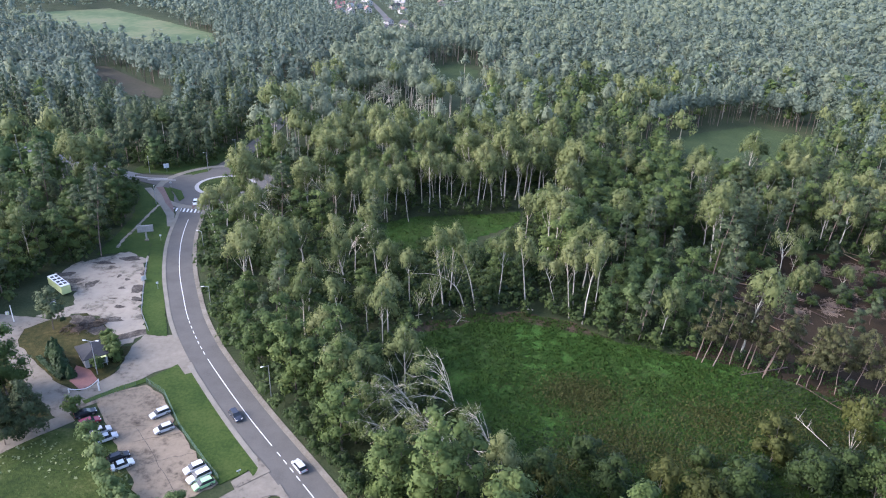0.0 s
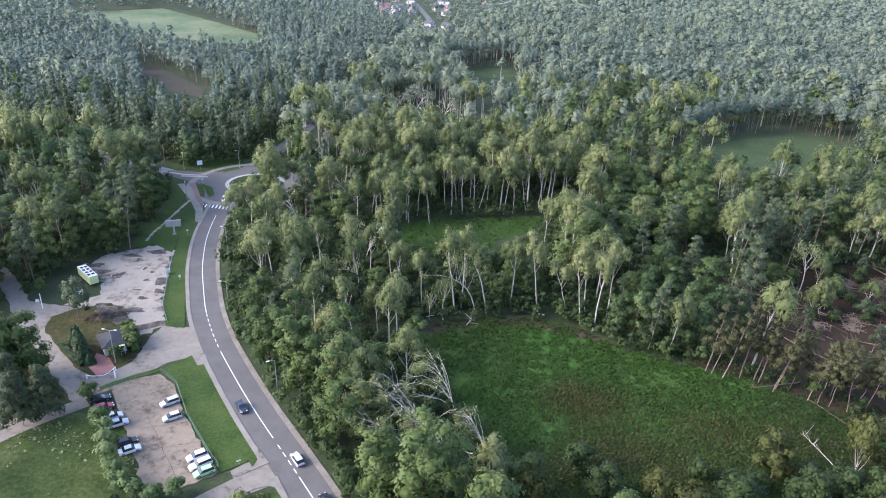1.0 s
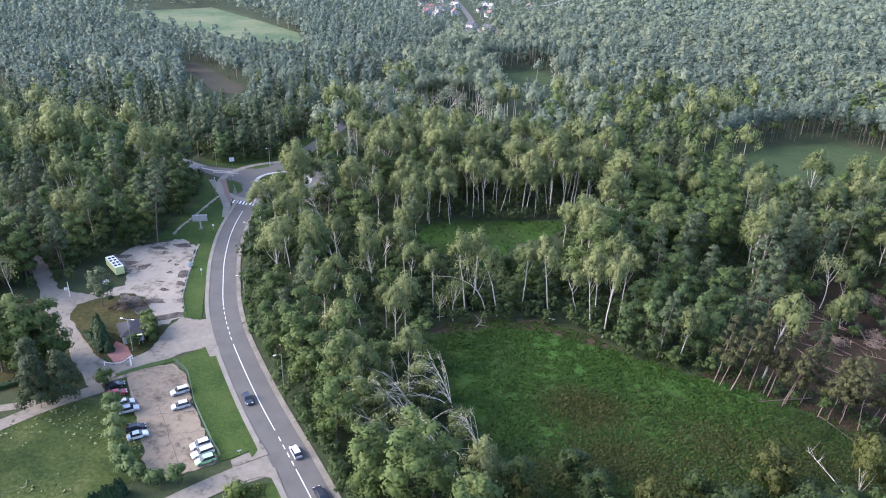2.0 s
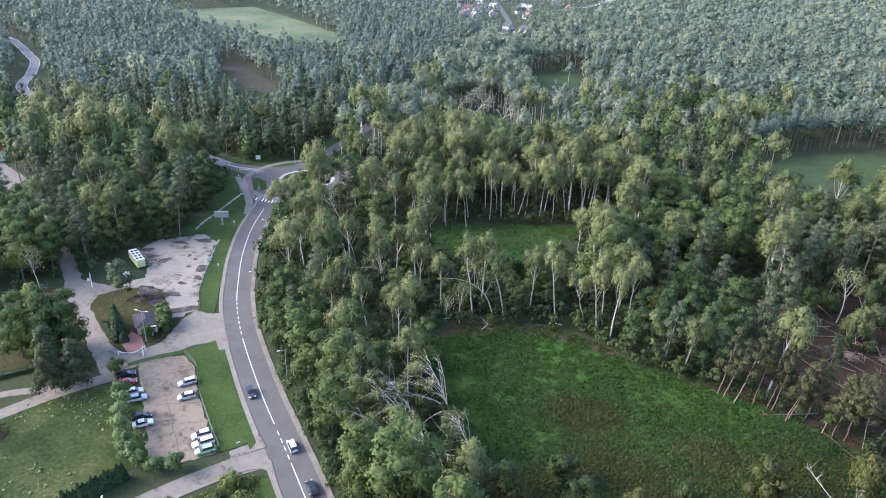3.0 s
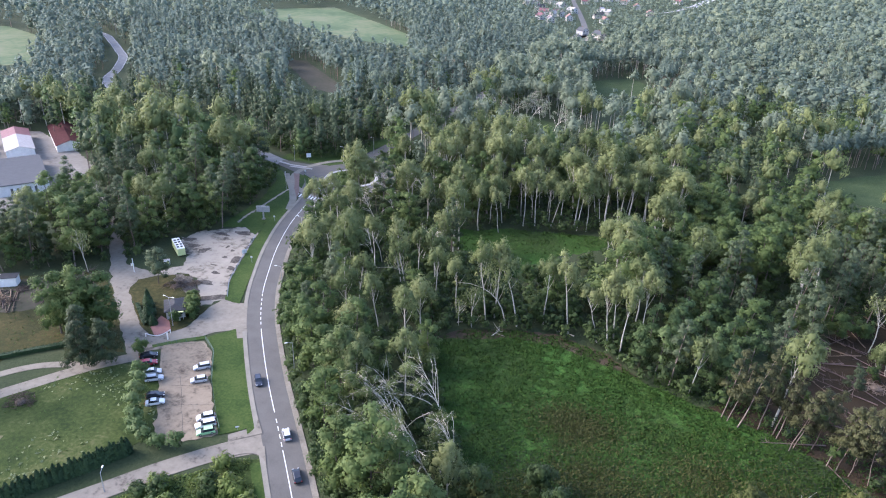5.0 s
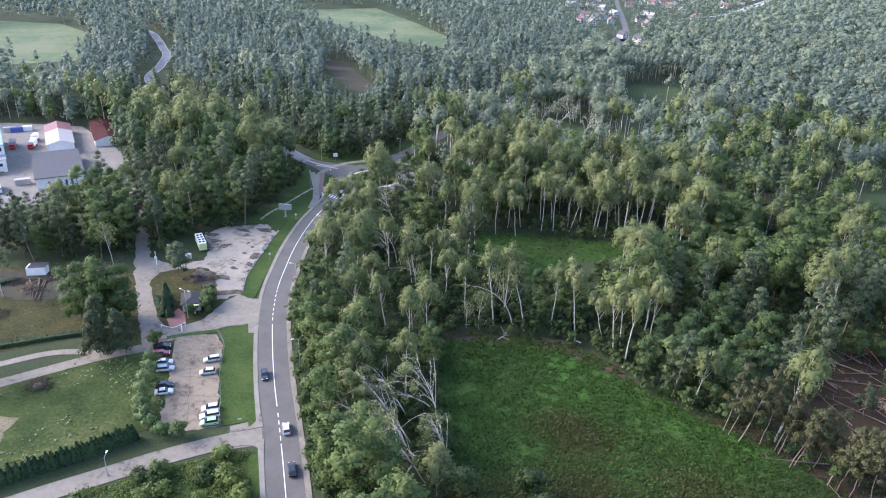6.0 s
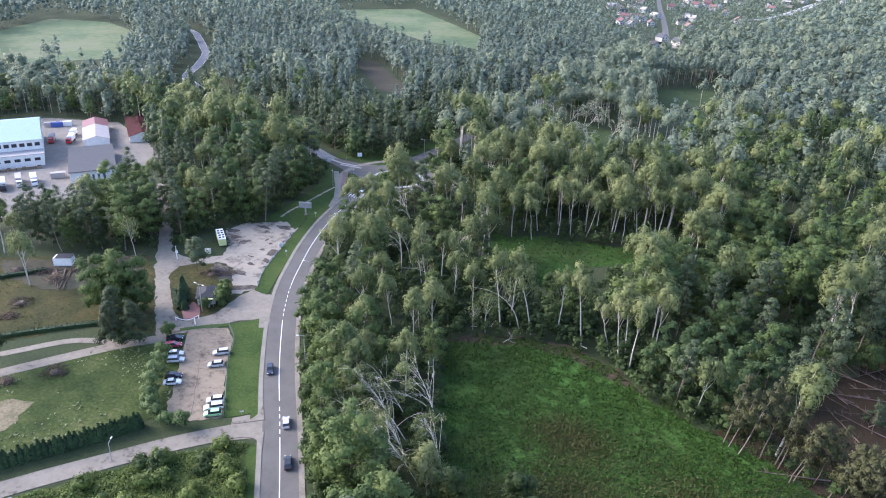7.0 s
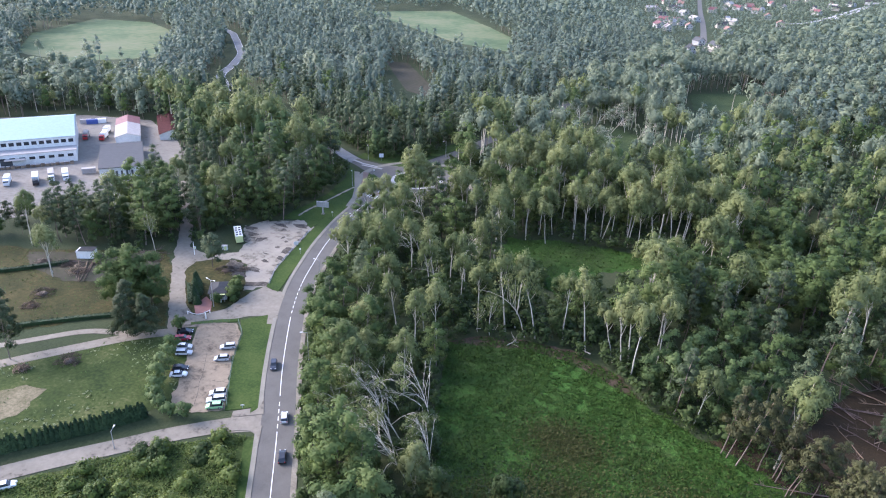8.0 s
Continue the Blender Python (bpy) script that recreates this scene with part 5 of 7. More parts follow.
for i, (x, y, h, r) in enumerate([(-98.5, 137, 8, 1.8), (-101, 139.5, 7, 1.6), (-96.5, 134.5, 5.5, 1.6), (-104, 142, 4, 1.5), (-94, 133.3, 3.5, 1.3)]):
    w, c = cone_shrub(h, r, 40 + i, 300)
    e = tagged(new("conifer"), "dark dense conifer on the grass island", "tree")
    part("trunk", w, M_BARK, e)
    part("crown", c, M_HEDGE, e)
    e.location = (x, y, 0)


def low_hedge(line, h, wid, label, seed):
    rng = np.random.default_rng(seed)
    ln = smooth_line(line, 8)
    bd = Build()
    n = int(len(ln) * 45)
    t = rng.uniform(0, len(ln) - 1.001, n)
    i = t.astype(int)
    p = ln[i] + (ln[i + 1] - ln[i]) * (t - i)[:, None]
    g = offset_line(ln, 1.0)[i] - ln[i]
    s = rng.uniform(-1, 1, n)
    z = rng.uniform(0.1, 1, n) * h
    top = rng.uniform(0, 1, n) < 0.5
    z[top] = h
    s[~top] = np.sign(s[~top])
    pos = np.column_stack([p + g * (s * wid / 2)[:, None], z])
    nm = np.column_stack([g * (s * ~top)[:, None], top * 1.0])
    bd.add(*leaves(pos, nm, rng.uniform(0.3, 0.55, n), rng, 0.4))
    a, b = offset_line(ln, wid * 0.45), offset_line(ln, -wid * 0.45)
    m = len(ln)
    k = np.arange(m - 1)
    v = np.concatenate([np.column_stack([q, np.full(m, hh)]) for q, hh in ((a, 0), (a, h * 0.93), (b, h * 0.93), (b, 0))])
    bd.add(v, np.concatenate([np.column_stack([k + m * u, k + 1 + m * u, k + 1 + m * (u + 1), k + m * (u + 1)]) for u in range(3)]))
    tagged(new("hedge", bd.mesh("hedge", [M_HEDGE])), label, "hedge")


low_hedge([(-106, 116), (-110, 112), (-122.8, 97.5), (-136, 78)], 1.1, 1.3, "low dark clipped hedge beside the gravel track", 3)
low_hedge([(-152, 127), (-160, 115), (-172, 100)], 1.2, 1.4, "low dark hedge on the rough plot", 4)
low_hedge([(-95.5, 132), (-98.5, 134), (-106, 140)], 1.0, 1.0, "low clipped hedge round the garden", 5)


# ---- solid helpers ----
def box_bm(sx, sy, sz, c=(0, 0, 0), bevel=0.0, bm=None, turn=0.0):
    bm = bm or bmesh.new()
    m = Matrix.Translation(c) @ Matrix.Rotation(turn, 4, "Z") @ Matrix.Diagonal((sx, sy, sz, 1))
    r = bmesh.ops.create_cube(bm, size=1.0, matrix=m)
    if bevel:
        ed = list({e for v in r["verts"] for e in v.link_edges})
        bmesh.ops.bevel(bm, geom=ed, offset=bevel, segments=1, affect="EDGES")
    return bm


def rod_bm(p, q, r0, r1=None, sides=8, bm=None):
    v, f = tube([p, np.add(p, np.subtract(q, p) * 0.5), q], [r0, (r0 + (r1 or r0)) / 2, r1 or r0], sides)
    bm = bm or bmesh.new()
    vs = [bm.verts.new(x) for x in v]
    for a in f:
        bm.faces.new([vs[i] for i in a])
    bm.faces.new(vs[:sides])
    bm.faces.new(vs[-sides:][::-1])
    bmesh.ops.recalc_face_normals(bm, faces=bm.faces)
    return bm


def prism_bm(profile, x0, x1, inset=0.0):
    """A side profile (y, z) drawn out along x; inset narrows its upper points."""
    bm = bmesh.new()
    zs = [z for _, z in profile]
    lo, hi = min(zs), max(zs)
    rows = []
    for x, s in ((x0, 1), (x1, -1)):
        rows.append([bm.verts.new((x + s * inset * (z - lo) / (hi - lo), y, z)) for y, z in profile])
    n = len(profile)
    for i in range(n):
        j = (i + 1) % n
        bm.faces.new((rows[0][i], rows[0][j], rows[1][j], rows[1][i]))
    bm.faces.new(rows[0][::-1])
    bm.faces.new(rows[1])
    bmesh.ops.recalc_face_normals(bm, faces=bm.faces)
    return bm


M_GLASS = plain_mat("dark_glass", (0.025, 0.03, 0.035), 0.08, 0.0, 0.1, 0.6)
M_TYRE = plain_mat("rubber", (0.02, 0.02, 0.02), 0.85)
M_RIM = plain_mat("alloy", (0.5, 0.5, 0.52), 0.35, 0.9)
M_LAMP = plain_mat("lamp_glass", (0.75, 0.75, 0.72), 0.15)
M_RED = plain_mat("red_plastic", (0.35, 0.02, 0.02), 0.3)
M_STEEL = plain_mat("galvanised_steel", (0.42, 0.43, 0.44), 0.5, 0.6)
M_GREENWIRE = plain_mat("green_wire", (0.035, 0.085, 0.055), 0.6)
M_DARKROOF = plain_mat("dark_roofing", (0.028, 0.028, 0.03), 0.8, 0.0, 0.3)
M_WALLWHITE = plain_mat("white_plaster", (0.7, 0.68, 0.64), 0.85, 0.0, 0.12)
M_BLUEROOF = plain_mat("pale_blue_sheet_roof", (0.22, 0.32, 0.34), 0.5, 0.0, 0.1)
M_GREYROOF = plain_mat("grey_felt_roof", (0.092, 0.094, 0.097), 0.95, 0.0, 0.1, 0.08)
M_REDROOF = plain_mat("dull_red_sheet_roof", (0.18, 0.072, 0.0712), 0.6, 0.0, 0.25)
M_DARKRED = plain_mat("dark_red_tile_roof", (0.06, 0.024, 0.024), 0.95, 0.0, 0.25, 0.05)
M_PALEROOF = plain_mat("pale_sheet_roof", (0.36, 0.335, 0.315), 0.8, 0.0, 0.14, 0.15)
# Terracotta greyed for the far village: its haze is put into the colour.
M_TERRACOTTA = plain_mat("hazed_terracotta_roof", (0.25, 0.155, 0.13), 0.9, 0.0, 0.25, 0.1)
M_LIME = plain_mat("pale_lime_panel", (0.56, 0.6, 0.27), 0.6, 0.0, 0.1)
M_BRICKPAVE = plain_mat("red_block_paving", (0.24, 0.11, 0.09), 0.9, 0.0, 0.2)
M_BROWNPAVE = plain_mat("brown_block_paving", (0.17, 0.11, 0.09), 0.9, 0.0, 0.2)
M_DEADPINE = ramp_mat("dead_pine_bark", [(0.3, (0.07, 0.05, 0.042)), (0.7, (0.2, 0.145, 0.125))], (0.6, 4.0), (0.5, 0.5), 0.9, vary=0.4)
M_LOG = ramp_mat("dead_wood", [(0.3, (0.115, 0.0798, 0.0544)), (0.7, (0.279, 0.209, 0.144))], (0.6, 4.0), (0.5, 0.5), 0.9, vary=0.4)
M_BRUSH = ramp_mat("brushwood", [(0.3, (0.065, 0.048, 0.036)), (0.7, (0.2, 0.155, 0.12))], (0.6, 4.0), (0.5, 0.5), 0.95, vary=0.4)
PAINT = {}


def paint(name, c):
    if name not in PAINT:
        PAINT[name] = plain_mat(name + "_car_paint", c, 0.25, 0.0, 0.04, 0.6)
    return PAINT[name]


def wheel(parent, x, y):
    r = 0.32
    bm = rod_bm((x - 0.1, y, r), (x + 0.1, y, r), r, r, 14)
    t = part("wheel", bm, M_TYRE, parent)
    s = 1 if x > 0 else -1
    part("rim", rod_bm((x + s * 0.085, y, r), (x + s * 0.115, y, r), 0.2, 0.18, 10), M_RIM, t)


def car(x, y, heading, paint_name, c, label, style="hatch", L=4.3, W=1.76, group=""):
    """A passenger car: heading is the compass-free angle of its nose from +X."""
    e = tagged(new("car"), label, "car", group)
    h, f = L / 2, 0.36
    if style == "estate":
        cab = [(-h + 0.1, 0.9), (-h + 0.35, 1.48), (0.35, 1.5), (1.05, 0.92)]
    elif style == "saloon":
        cab = [(-h + 0.75, 0.9), (-h + 1.35, 1.4), (0.3, 1.42), (1.1, 0.9)]
    else:
        cab = [(-h + 0.12, 0.92), (-h + 0.6, 1.46), (0.3, 1.48), (1.1, 0.92)]
    body = [(-h, f), (-h - 0.02, 0.7), (-h + 0.1, 0.93), (1.05, 0.94), (h - 0.35, 0.78), (h - 0.04, 0.62), (h, f), (h - 0.15, 0.24), (-h + 0.15, 0.24)]
    bm = prism_bm(body, -W / 2, W / 2, 0.05)
    bmesh.ops.bevel(bm, geom=bm.edges[:], offset=0.05, segments=1, affect="EDGES")
    part("body", bm, paint(paint_name, c), e)
    part("glasshouse", prism_bm(cab, -W / 2 + 0.06, W / 2 - 0.06, 0.16), M_GLASS, e, "dark tinted windows")
    y0, y1 = cab[1][0] + 0.03, cab[2][0] - 0.03
    part("roof", box_bm(W - 0.46, y1 - y0 + 0.25, 0.06, (0, (y0 + y1) / 2, 1.49 if style != "saloon" else 1.42), 0.02), paint(paint_name, c), e)
    for sx in (-1, 1):
        for sy in (h - 0.85, -h + 0.82):
            wheel(e, sx * (W / 2 - 0.1), sy)
        part("headlight", box_bm(0.36, 0.14, 0.14, (sx * (W / 2 - 0.3), h - 0.1, 0.66), 0.02), M_LAMP, e, "clear headlight")
        part("taillight", box_bm(0.24, 0.1, 0.26, (sx * (W / 2 - 0.2), -h + 0.02, 0.78), 0.02), M_RED, e, "red tail light")
        part("mirror", box_bm(0.16, 0.1, 0.12, (sx * (W / 2 + 0.06), 0.75, 0.96), 0.02), paint(paint_name, c), e)
        part("pillar", rod_bm((sx * (W / 2 - 0.17), (y0 + y1) / 2 - 0.1, 0.92), (sx * (W / 2 - 0.24), (y0 + y1) / 2 - 0.1, 1.47), 0.04, 0.04, 4), paint(paint_name, c), e)
    part("bumper", box_bm(W - 0.1, 0.16, 0.22, (0, h - 0.02, 0.4), 0.05), paint(paint_name, c), e)
    e.matrix_basis = Matrix.Translation((x, y, 0.12)) @ Matrix.Rotation(radians(heading - 90), 4, "Z")
    return e


# ---- cars ----
SILVER, WHITEC, BLACK, RED, LGREEN, GREYC = (0.5, 0.51, 0.52), (0.75, 0.75, 0.74), (0.018, 0.018, 0.022), (0.25, 0.025, 0.04), (0.35, 0.6, 0.3), (0.16, 0.17, 0.19)
G = "cars in the car park"
car(-83.1, 119.7, 40, "black", BLACK, "black parked saloon on the cracked car park", "saloon", 4.5, group=G)
car(-80.7, 116.9, 42, "red", RED, "dark red parked estate on the cracked car park", "estate", 4.5, group=G)
car(-76.8, 114.2, 40, "silver", SILVER, "silver parked hatchback on the cracked car park", "hatch", 4.2, group=G)
car(-74.5, 112.2, 38, "silver", SILVER, "silver parked estate on the cracked car park", "estate", 4.4, group=G)
car(-69.2, 106.7, 40, "black", BLACK, "black parked hatchback on the cracked car park", "hatch", 4.3, group=G)
car(-67.4, 104.6, 40, "white", WHITEC, "white parked saloon on the cracked car park", "saloon", 4.4, group=G)
car(-66.9, 121.2, 225, "silver", SILVER, "silver parked estate beside the green fence", "estate", 4.3, group=G)
car(-63.8, 116.2, 220, "silver", SILVER, "silver parked hatchback beside the green fence", "hatch", 4.1, group=G)
car(-52.7, 105.0, 222, "white", WHITEC, "white parked hatchback beside the green fence", "hatch", 4.3, group=G)
car(-51.0, 102.8, 226, "white", WHITEC, "white parked estate beside the green fence", "estate", 4.7, group=G)
car(-49.3, 100.8, 222, "light_green", LGREEN, "light green parked hatchback beside the fence", "hatch", 4.2, group=G)
car(-49.9, 122.0, -49, "dark_grey", (0.035, 0.04, 0.055), "dark blue car on the asphalt road", "hatch", 4.3)
car(-31.9, 107.3, 131, "silver", SILVER, "silver car on the asphalt road", "hatch", 4.2)
car(-22.6, 96.9, 131, "black", BLACK, "black car on the asphalt road", "hatch", 4.4)
car(-108.2, 249.2, -72, "white", WHITEC, "white car near the roundabout crossing", "estate", 4.4)
car(-64.4, 57.8, 57, "white", WHITEC, "white car on the pale side road", "hatch", 4.3)

# ---- road furniture ----
cum = np.concatenate([[0], np.cumsum(np.linalg.norm(np.diff(MAIN, axis=0), axis=1))])


def main_slice(s0, s1):
    s = np.linspace(s0, s1, max(2, int((s1 - s0) / 2) + 2))
    return np.column_stack([np.interp(s, cum, MAIN[:, 0]), np.interp(s, cum, MAIN[:, 1])])


def station(x, y):
    return float(cum[np.argmin(np.hypot(MAIN[:, 0] - x, MAIN[:, 1] - y))])


J1, J2 = station(-35, 108), station(-70, 152)
spans = [(station(10, 56), J1 - 7), (J1 + 7, J2 - 11), (J2 + 11, cum[-1] - 16)]
for c in (J1, J2):
    k = -2 if c == J1 else -3
    while k <= (1 if c == J1 else 3):
        spans.append((c + k * 2.9, c + k * 2.9 + 1.6))
        k += 1
for a, b in spans:
    strip("centre_line", main_slice(a, b), 0.09, -0.09, 0.115, M_WHITE, "white painted centre line on asphalt", "road marking", 0.01)
for k in range(9):
    x = -114.5 + k * 1.5
    bm = box_bm(0.55, 3.4, 0.02, (0, 0, 0))
    me = bpy.data.meshes.new("crossing_stripe")
    bm.to_mesh(me)
    bm.free()
    me.materials.append(M_WHITE)
    ob = tagged(new("crossing_stripe", me), "white painted zebra crossing stripe", "road marking", "zebra crossing", "structure")
    ob.matrix_basis = pose(x, 242.5 - 0.1 * k, 0.128, 0, 0, 12)
patch("brown_paving", [(-113, 239.5), (-117, 243.5), (-125, 257), (-131.5, 266), (-128.5, 266.5), (-121.5, 255), (-115, 244.5)], 0.17, M_BROWNPAVE, "brown block-paved strip beside the footpath", "pavement", 0, 31)
patch("pale_path", [(-107.6, 226), (-112, 238), (-118, 246), (-133, 265), (-135.5, 264), (-121, 246), (-114.3, 236), (-109.8, 226)], 0.18, M_PAVING, "pale paved path leading to the roundabout", "pavement", 0, 32)
patch("splitter_island", [(-115.5, 251), (-121, 259.5), (-126.5, 267), (-119.5, 263), (-115, 255)], 0.22, M_GRASS, "grassy splitter island at the roundabout", "traffic island", 0, 33)
patch("splitter_island_road", [(-107.2, 243), (-109.2, 248), (-109.8, 256), (-108.6, 255), (-107.2, 248)], 0.24, M_BROWNPAVE, "brown paved splitter island on the road", "traffic island", 0, 34)
west_line = smooth_line([(-118.5, 206.1), (-119.7, 213.8), (-119.9, 220.2), (-120.6, 229.7), (-121.3, 238.9), (-121.6, 246.5)], 8)
wide = 0.5 + 0.3 * np.sin(np.arange(len(west_line)) * 1.3) * np.sin(np.arange(len(west_line)) * 0.37)
ragged_ring = [(q[0] + w, q[1]) for q, w in zip(west_line, wide)] + [(q[0] - 0.5 * w - 0.25, q[1]) for q, w in zip(west_line[::-1], wide[::-1])]
patch("broken_path", ragged_ring, 0.16, M_LOT, "pale broken concrete path beside the billboard", "pavement", 0.25, 71)
for ring in ([(-147, 278.6), (-139.5, 276.7), (-131, 277.1), (-131, 276.2), (-139.5, 275.7), (-147, 277.4)], [(-138.8, 274.6), (-127, 275.6), (-127, 274.8), (-138.6, 273.6)], [(-106.6, 249.5), (-104, 240.2), (-103.4, 240.4), (-105.8, 249.6)]):
    patch("kerb_island", ring, 0.26, M_APRON, "pale kerbed divider in the road mouth", "kerb", 0, 70)
crng = np.random.default_rng(88)
for (x0, y0), (x1, y1) in (((-54, 98.5), (-70, 116.5)), ((-64, 105.5), (-54.5, 110)), ((-69, 112), (-59.5, 116))):
    t = np.linspace(0, 1, 14)
    line = np.column_stack([x0 + (x1 - x0) * t, y0 + (y1 - y0) * t]) + crng.normal(0, 0.12, (14, 2))
    strip("crack", line, 0.045, -0.045, 0.134, M_RUBBLE, "dark crack in worn concrete", "crack", 0.02)
patch("red_paving", [(-88.9, 128.4), (-86.8, 132.4), (-91, 136.5), (-95.3, 138), (-93.5, 131.6)], 0.2, M_BRICKPAVE, "red block paving before the kiosk", "pavement", 0.1, 36)
patch("far_car_park", FARLOT, 0.1, M_LOT, "pale distant lot at the village edge", "lot", 1, 37)
strip("village_road_east", smooth_line([(-11, 1259), (1, 1359), (14, 1460), (29, 1683)]), 3.5, -3.5, 0.1, M_APRON, "pale road at the far side of the village")
strip("village_road", VROAD, 3.0, -3.0, 0.1, M_APRON, "pale road through the distant village")
patch("dry_earth", [(-102, 68), (-96, 80), (-90, 82), (-86, 72), (-92, 62)], 0.075, M_SAND, "bare sandy patch in the rough field", "ground", 0.7, 38)
patch("meadow_edge_earth", [(-17, 160.5), (-10, 169), (1.4, 174), (16, 176.6), (29, 173), (40, 165), (33, 165.5), (27, 168), (16, 170.5), (2, 169), (-8, 164)], 0.1, M_EARTH, "brown bare strip along the meadow edge", "ground", 0.9, 39)


def street_lamp(x, y, h, heading, label, arms=1):
    e = tagged(new("street_lamp"), label, "street lamp")
    part("base", rod_bm((0, 0, 0), (0, 0, 0.9), 0.14, 0.12, 8), M_STEEL, e)
    part("pole", rod_bm((0, 0, 0.9), (0, 0, h), 0.1, 0.06, 8), M_STEEL, e)
    for s in ((1,) if arms == 1 else (1, -1)):
        part("arm", rod_bm((0, 0, h - 0.05), (s * 1.3, 0, h + 0.2), 0.045, 0.04, 6), M_STEEL, e)
        part("lamp_head", box_bm(0.75, 0.3, 0.14, (s * 1.6, 0, h + 0.22), 0.04), M_LAMP, e, "pale lamp head")
    e.matrix_basis = pose(x, y, 0.05, 0, 0, heading)


for x, y, h, a, n in [(-71, 165.1, 9.4, 200, 1), (-87.3, 203, 9, 170, 1), (-118.3, 290.3, 8.5, 250, 1), (-112.6, 312, 8.5, 250, 1), (-141.6, 283, 8, 300, 1), (-88.3, 134.9, 9.5, 180, 2), (-56.4, 77.9, 5.0, 120, 1), (-123, 247, 8, 300, 1), (-44, 129.5, 9.2, 220, 1)]:
    street_lamp(x, y, h, a, "grey steel street lamp beside the road" if n == 1 else "grey steel lamp with two heads on the grass island", n)


def road_sign(x, y, h, w, hh, heading, label, back=M_WHITE):
    e = tagged(new("road_sign"), label, "road sign")
    part("post", rod_bm((0, 0, 0), (0, 0, h), 0.05, 0.05, 6), M_STEEL, e)
    part("panel", box_bm(w, 0.06, hh, (0, 0, h - hh / 2 + 0.1), 0.015), back, e, "pale sign panel")
    e.matrix_basis = pose(x, y, 0.05, 0, 0, heading)


road_sign(-135.1, 285.6, 3.8, 2.2, 2.0, 35, "large white square road sign beyond the roundabout")
road_sign(-125, 266, 2.6, 0.7, 0.7, 30, "small road sign on the splitter island")
# Stands in for a white bag, made from the sign's post and panel.
road_sign(-99.0, 183.6, 1.7, 1.7, 1.5, 60, "white bag at the vacant lot's edge, built as a board")
road_sign(-106.6, 213.5, 2.2, 0.6, 0.6, 20, "small road sign on the verge")
road_sign(-43.5, 104.6, 1.0, 0.9, 0.3, 40, "small pale marker board on the verge")
road_sign(-92.6, 179, 2.4, 0.6, 0.7, 20, "small road sign on the verge")

bb = tagged(new("billboard"), "large billboard on a single post, seen from behind", "billboard")
part("post", box_bm(0.55, 0.45, 3.0, (0, 0, 1.5), 0.05), M_PALEROOF, bb)
part("foot", box_bm(1.3, 1.3, 0.4, (0, 0, 0.2), 0.05), M_CONCRETE, bb)
part("panel", box_bm(5.2, 0.25, 2.4, (0, 0, 4.4), 0.03), M_STEEL, bb, "grey sheet back panel")
for k in range(7):
    part("rib", box_bm(0.09, 0.12, 2.4, (-2.4 + k * 0.8, -0.19, 4.4)), M_PALEROOF, bb)
for z in (3.25, 4.0, 4.8, 5.55):
    part("rail", box_bm(5.2, 0.1, 0.1, (0, -0.3, z)), M_PALEROOF, bb)
bb.matrix_basis = pose(-111.5, 213.3, 0.1, 0, 0, 22)


def fence(line, h, step, label, mat=M_GREENWIRE):
    ln = np.array(line, float)
    e = tagged(new("fence"), label, "fence")
    d = np.concatenate([[0], np.cumsum(np.linalg.norm(np.diff(ln, axis=0), axis=1))])
    s = np.arange(0, d[-1] + 0.01, step)
    p = np.column_stack([np.interp(s, d, ln[:, 0]), np.interp(s, d, ln[:, 1])])
    for q in p:
        part("post", rod_bm((q[0], q[1], 0), (q[0], q[1], h), 0.045, 0.045, 5), mat, e)
    for a, b in zip(p, p[1:]):
        bm = bmesh.new()
        for z in np.linspace(0.2, h - 0.05, 6):
            rod_bm((*a, z), (*b, z), 0.02, 0.02, 3, bm)
        part("mesh_panel", bm, mat, e)


fence([(-75.2, 132.8), (-69.1, 128.8), (-61, 117.6), (-50.3, 105.9), (-46.1, 101.8)], 1.6, 2.6, "green wire mesh fence along the car park")
fence([(-84.5, 124.5), (-75.2, 132.8)], 1.4, 2.5, "green wire mesh fence at the access road")
fence([(-85, 155.5), (-91, 164.5), (-98.3, 182), (-104.6, 198.3)], 1.0, 2.6, "low grey fence along the vacant lot", M_STEEL)

# ---- kiosk, trailer, barrier, small things ----
ki = tagged(new("kiosk"), "small grey kiosk with a dark hipped roof", "building")
part("wall", box_bm(5.2, 7.0, 2.7, (0, 0, 1.35), 0.02), plain_mat("grey_plaster", (0.4, 0.385, 0.36), 0.85), ki)
bm = bmesh.new()
rv = [bm.verts.new(p) for p in ((-3.1, -4, 2.7), (3.1, -4, 2.7), (3.1, 4, 2.7), (-3.1, 4, 2.7), (0, -1.6, 3.9), (0, 1.6, 3.9), (-3.1, -4, 2.5), (3.1, -4, 2.5), (3.1, 4, 2.5), (-3.1, 4, 2.5))]
for f in ((0, 1, 4), (1, 2, 5, 4), (2, 3, 5), (3, 0, 4, 5), (0, 6, 7, 1), (1, 7, 8, 2), (2, 8, 9, 3), (3, 9, 6, 0)):
    bm.faces.new([rv[i] for i in f])
part("roof", bm, M_DARKROOF, ki, "dark felt hipped roof")
part("door", box_bm(0.95, 0.08, 2.05, (-1.2, -3.52, 1.05), 0.01), M_GREYROOF, ki)
for x in (0.4, 1.7):
    w = part("window", box_bm(1.0, 0.08, 1.0, (x, -3.52, 1.6), 0.01), M_WHITE, ki)
    part("pane", box_bm(0.84, 0.04, 0.84, (x, -3.57, 1.6)), M_GLASS, w)
part("awning", box_bm(3.2, 1.2, 0.08, (0.6, -4.2, 2.45), 0.02), M_LIME, ki, "pale green awning")
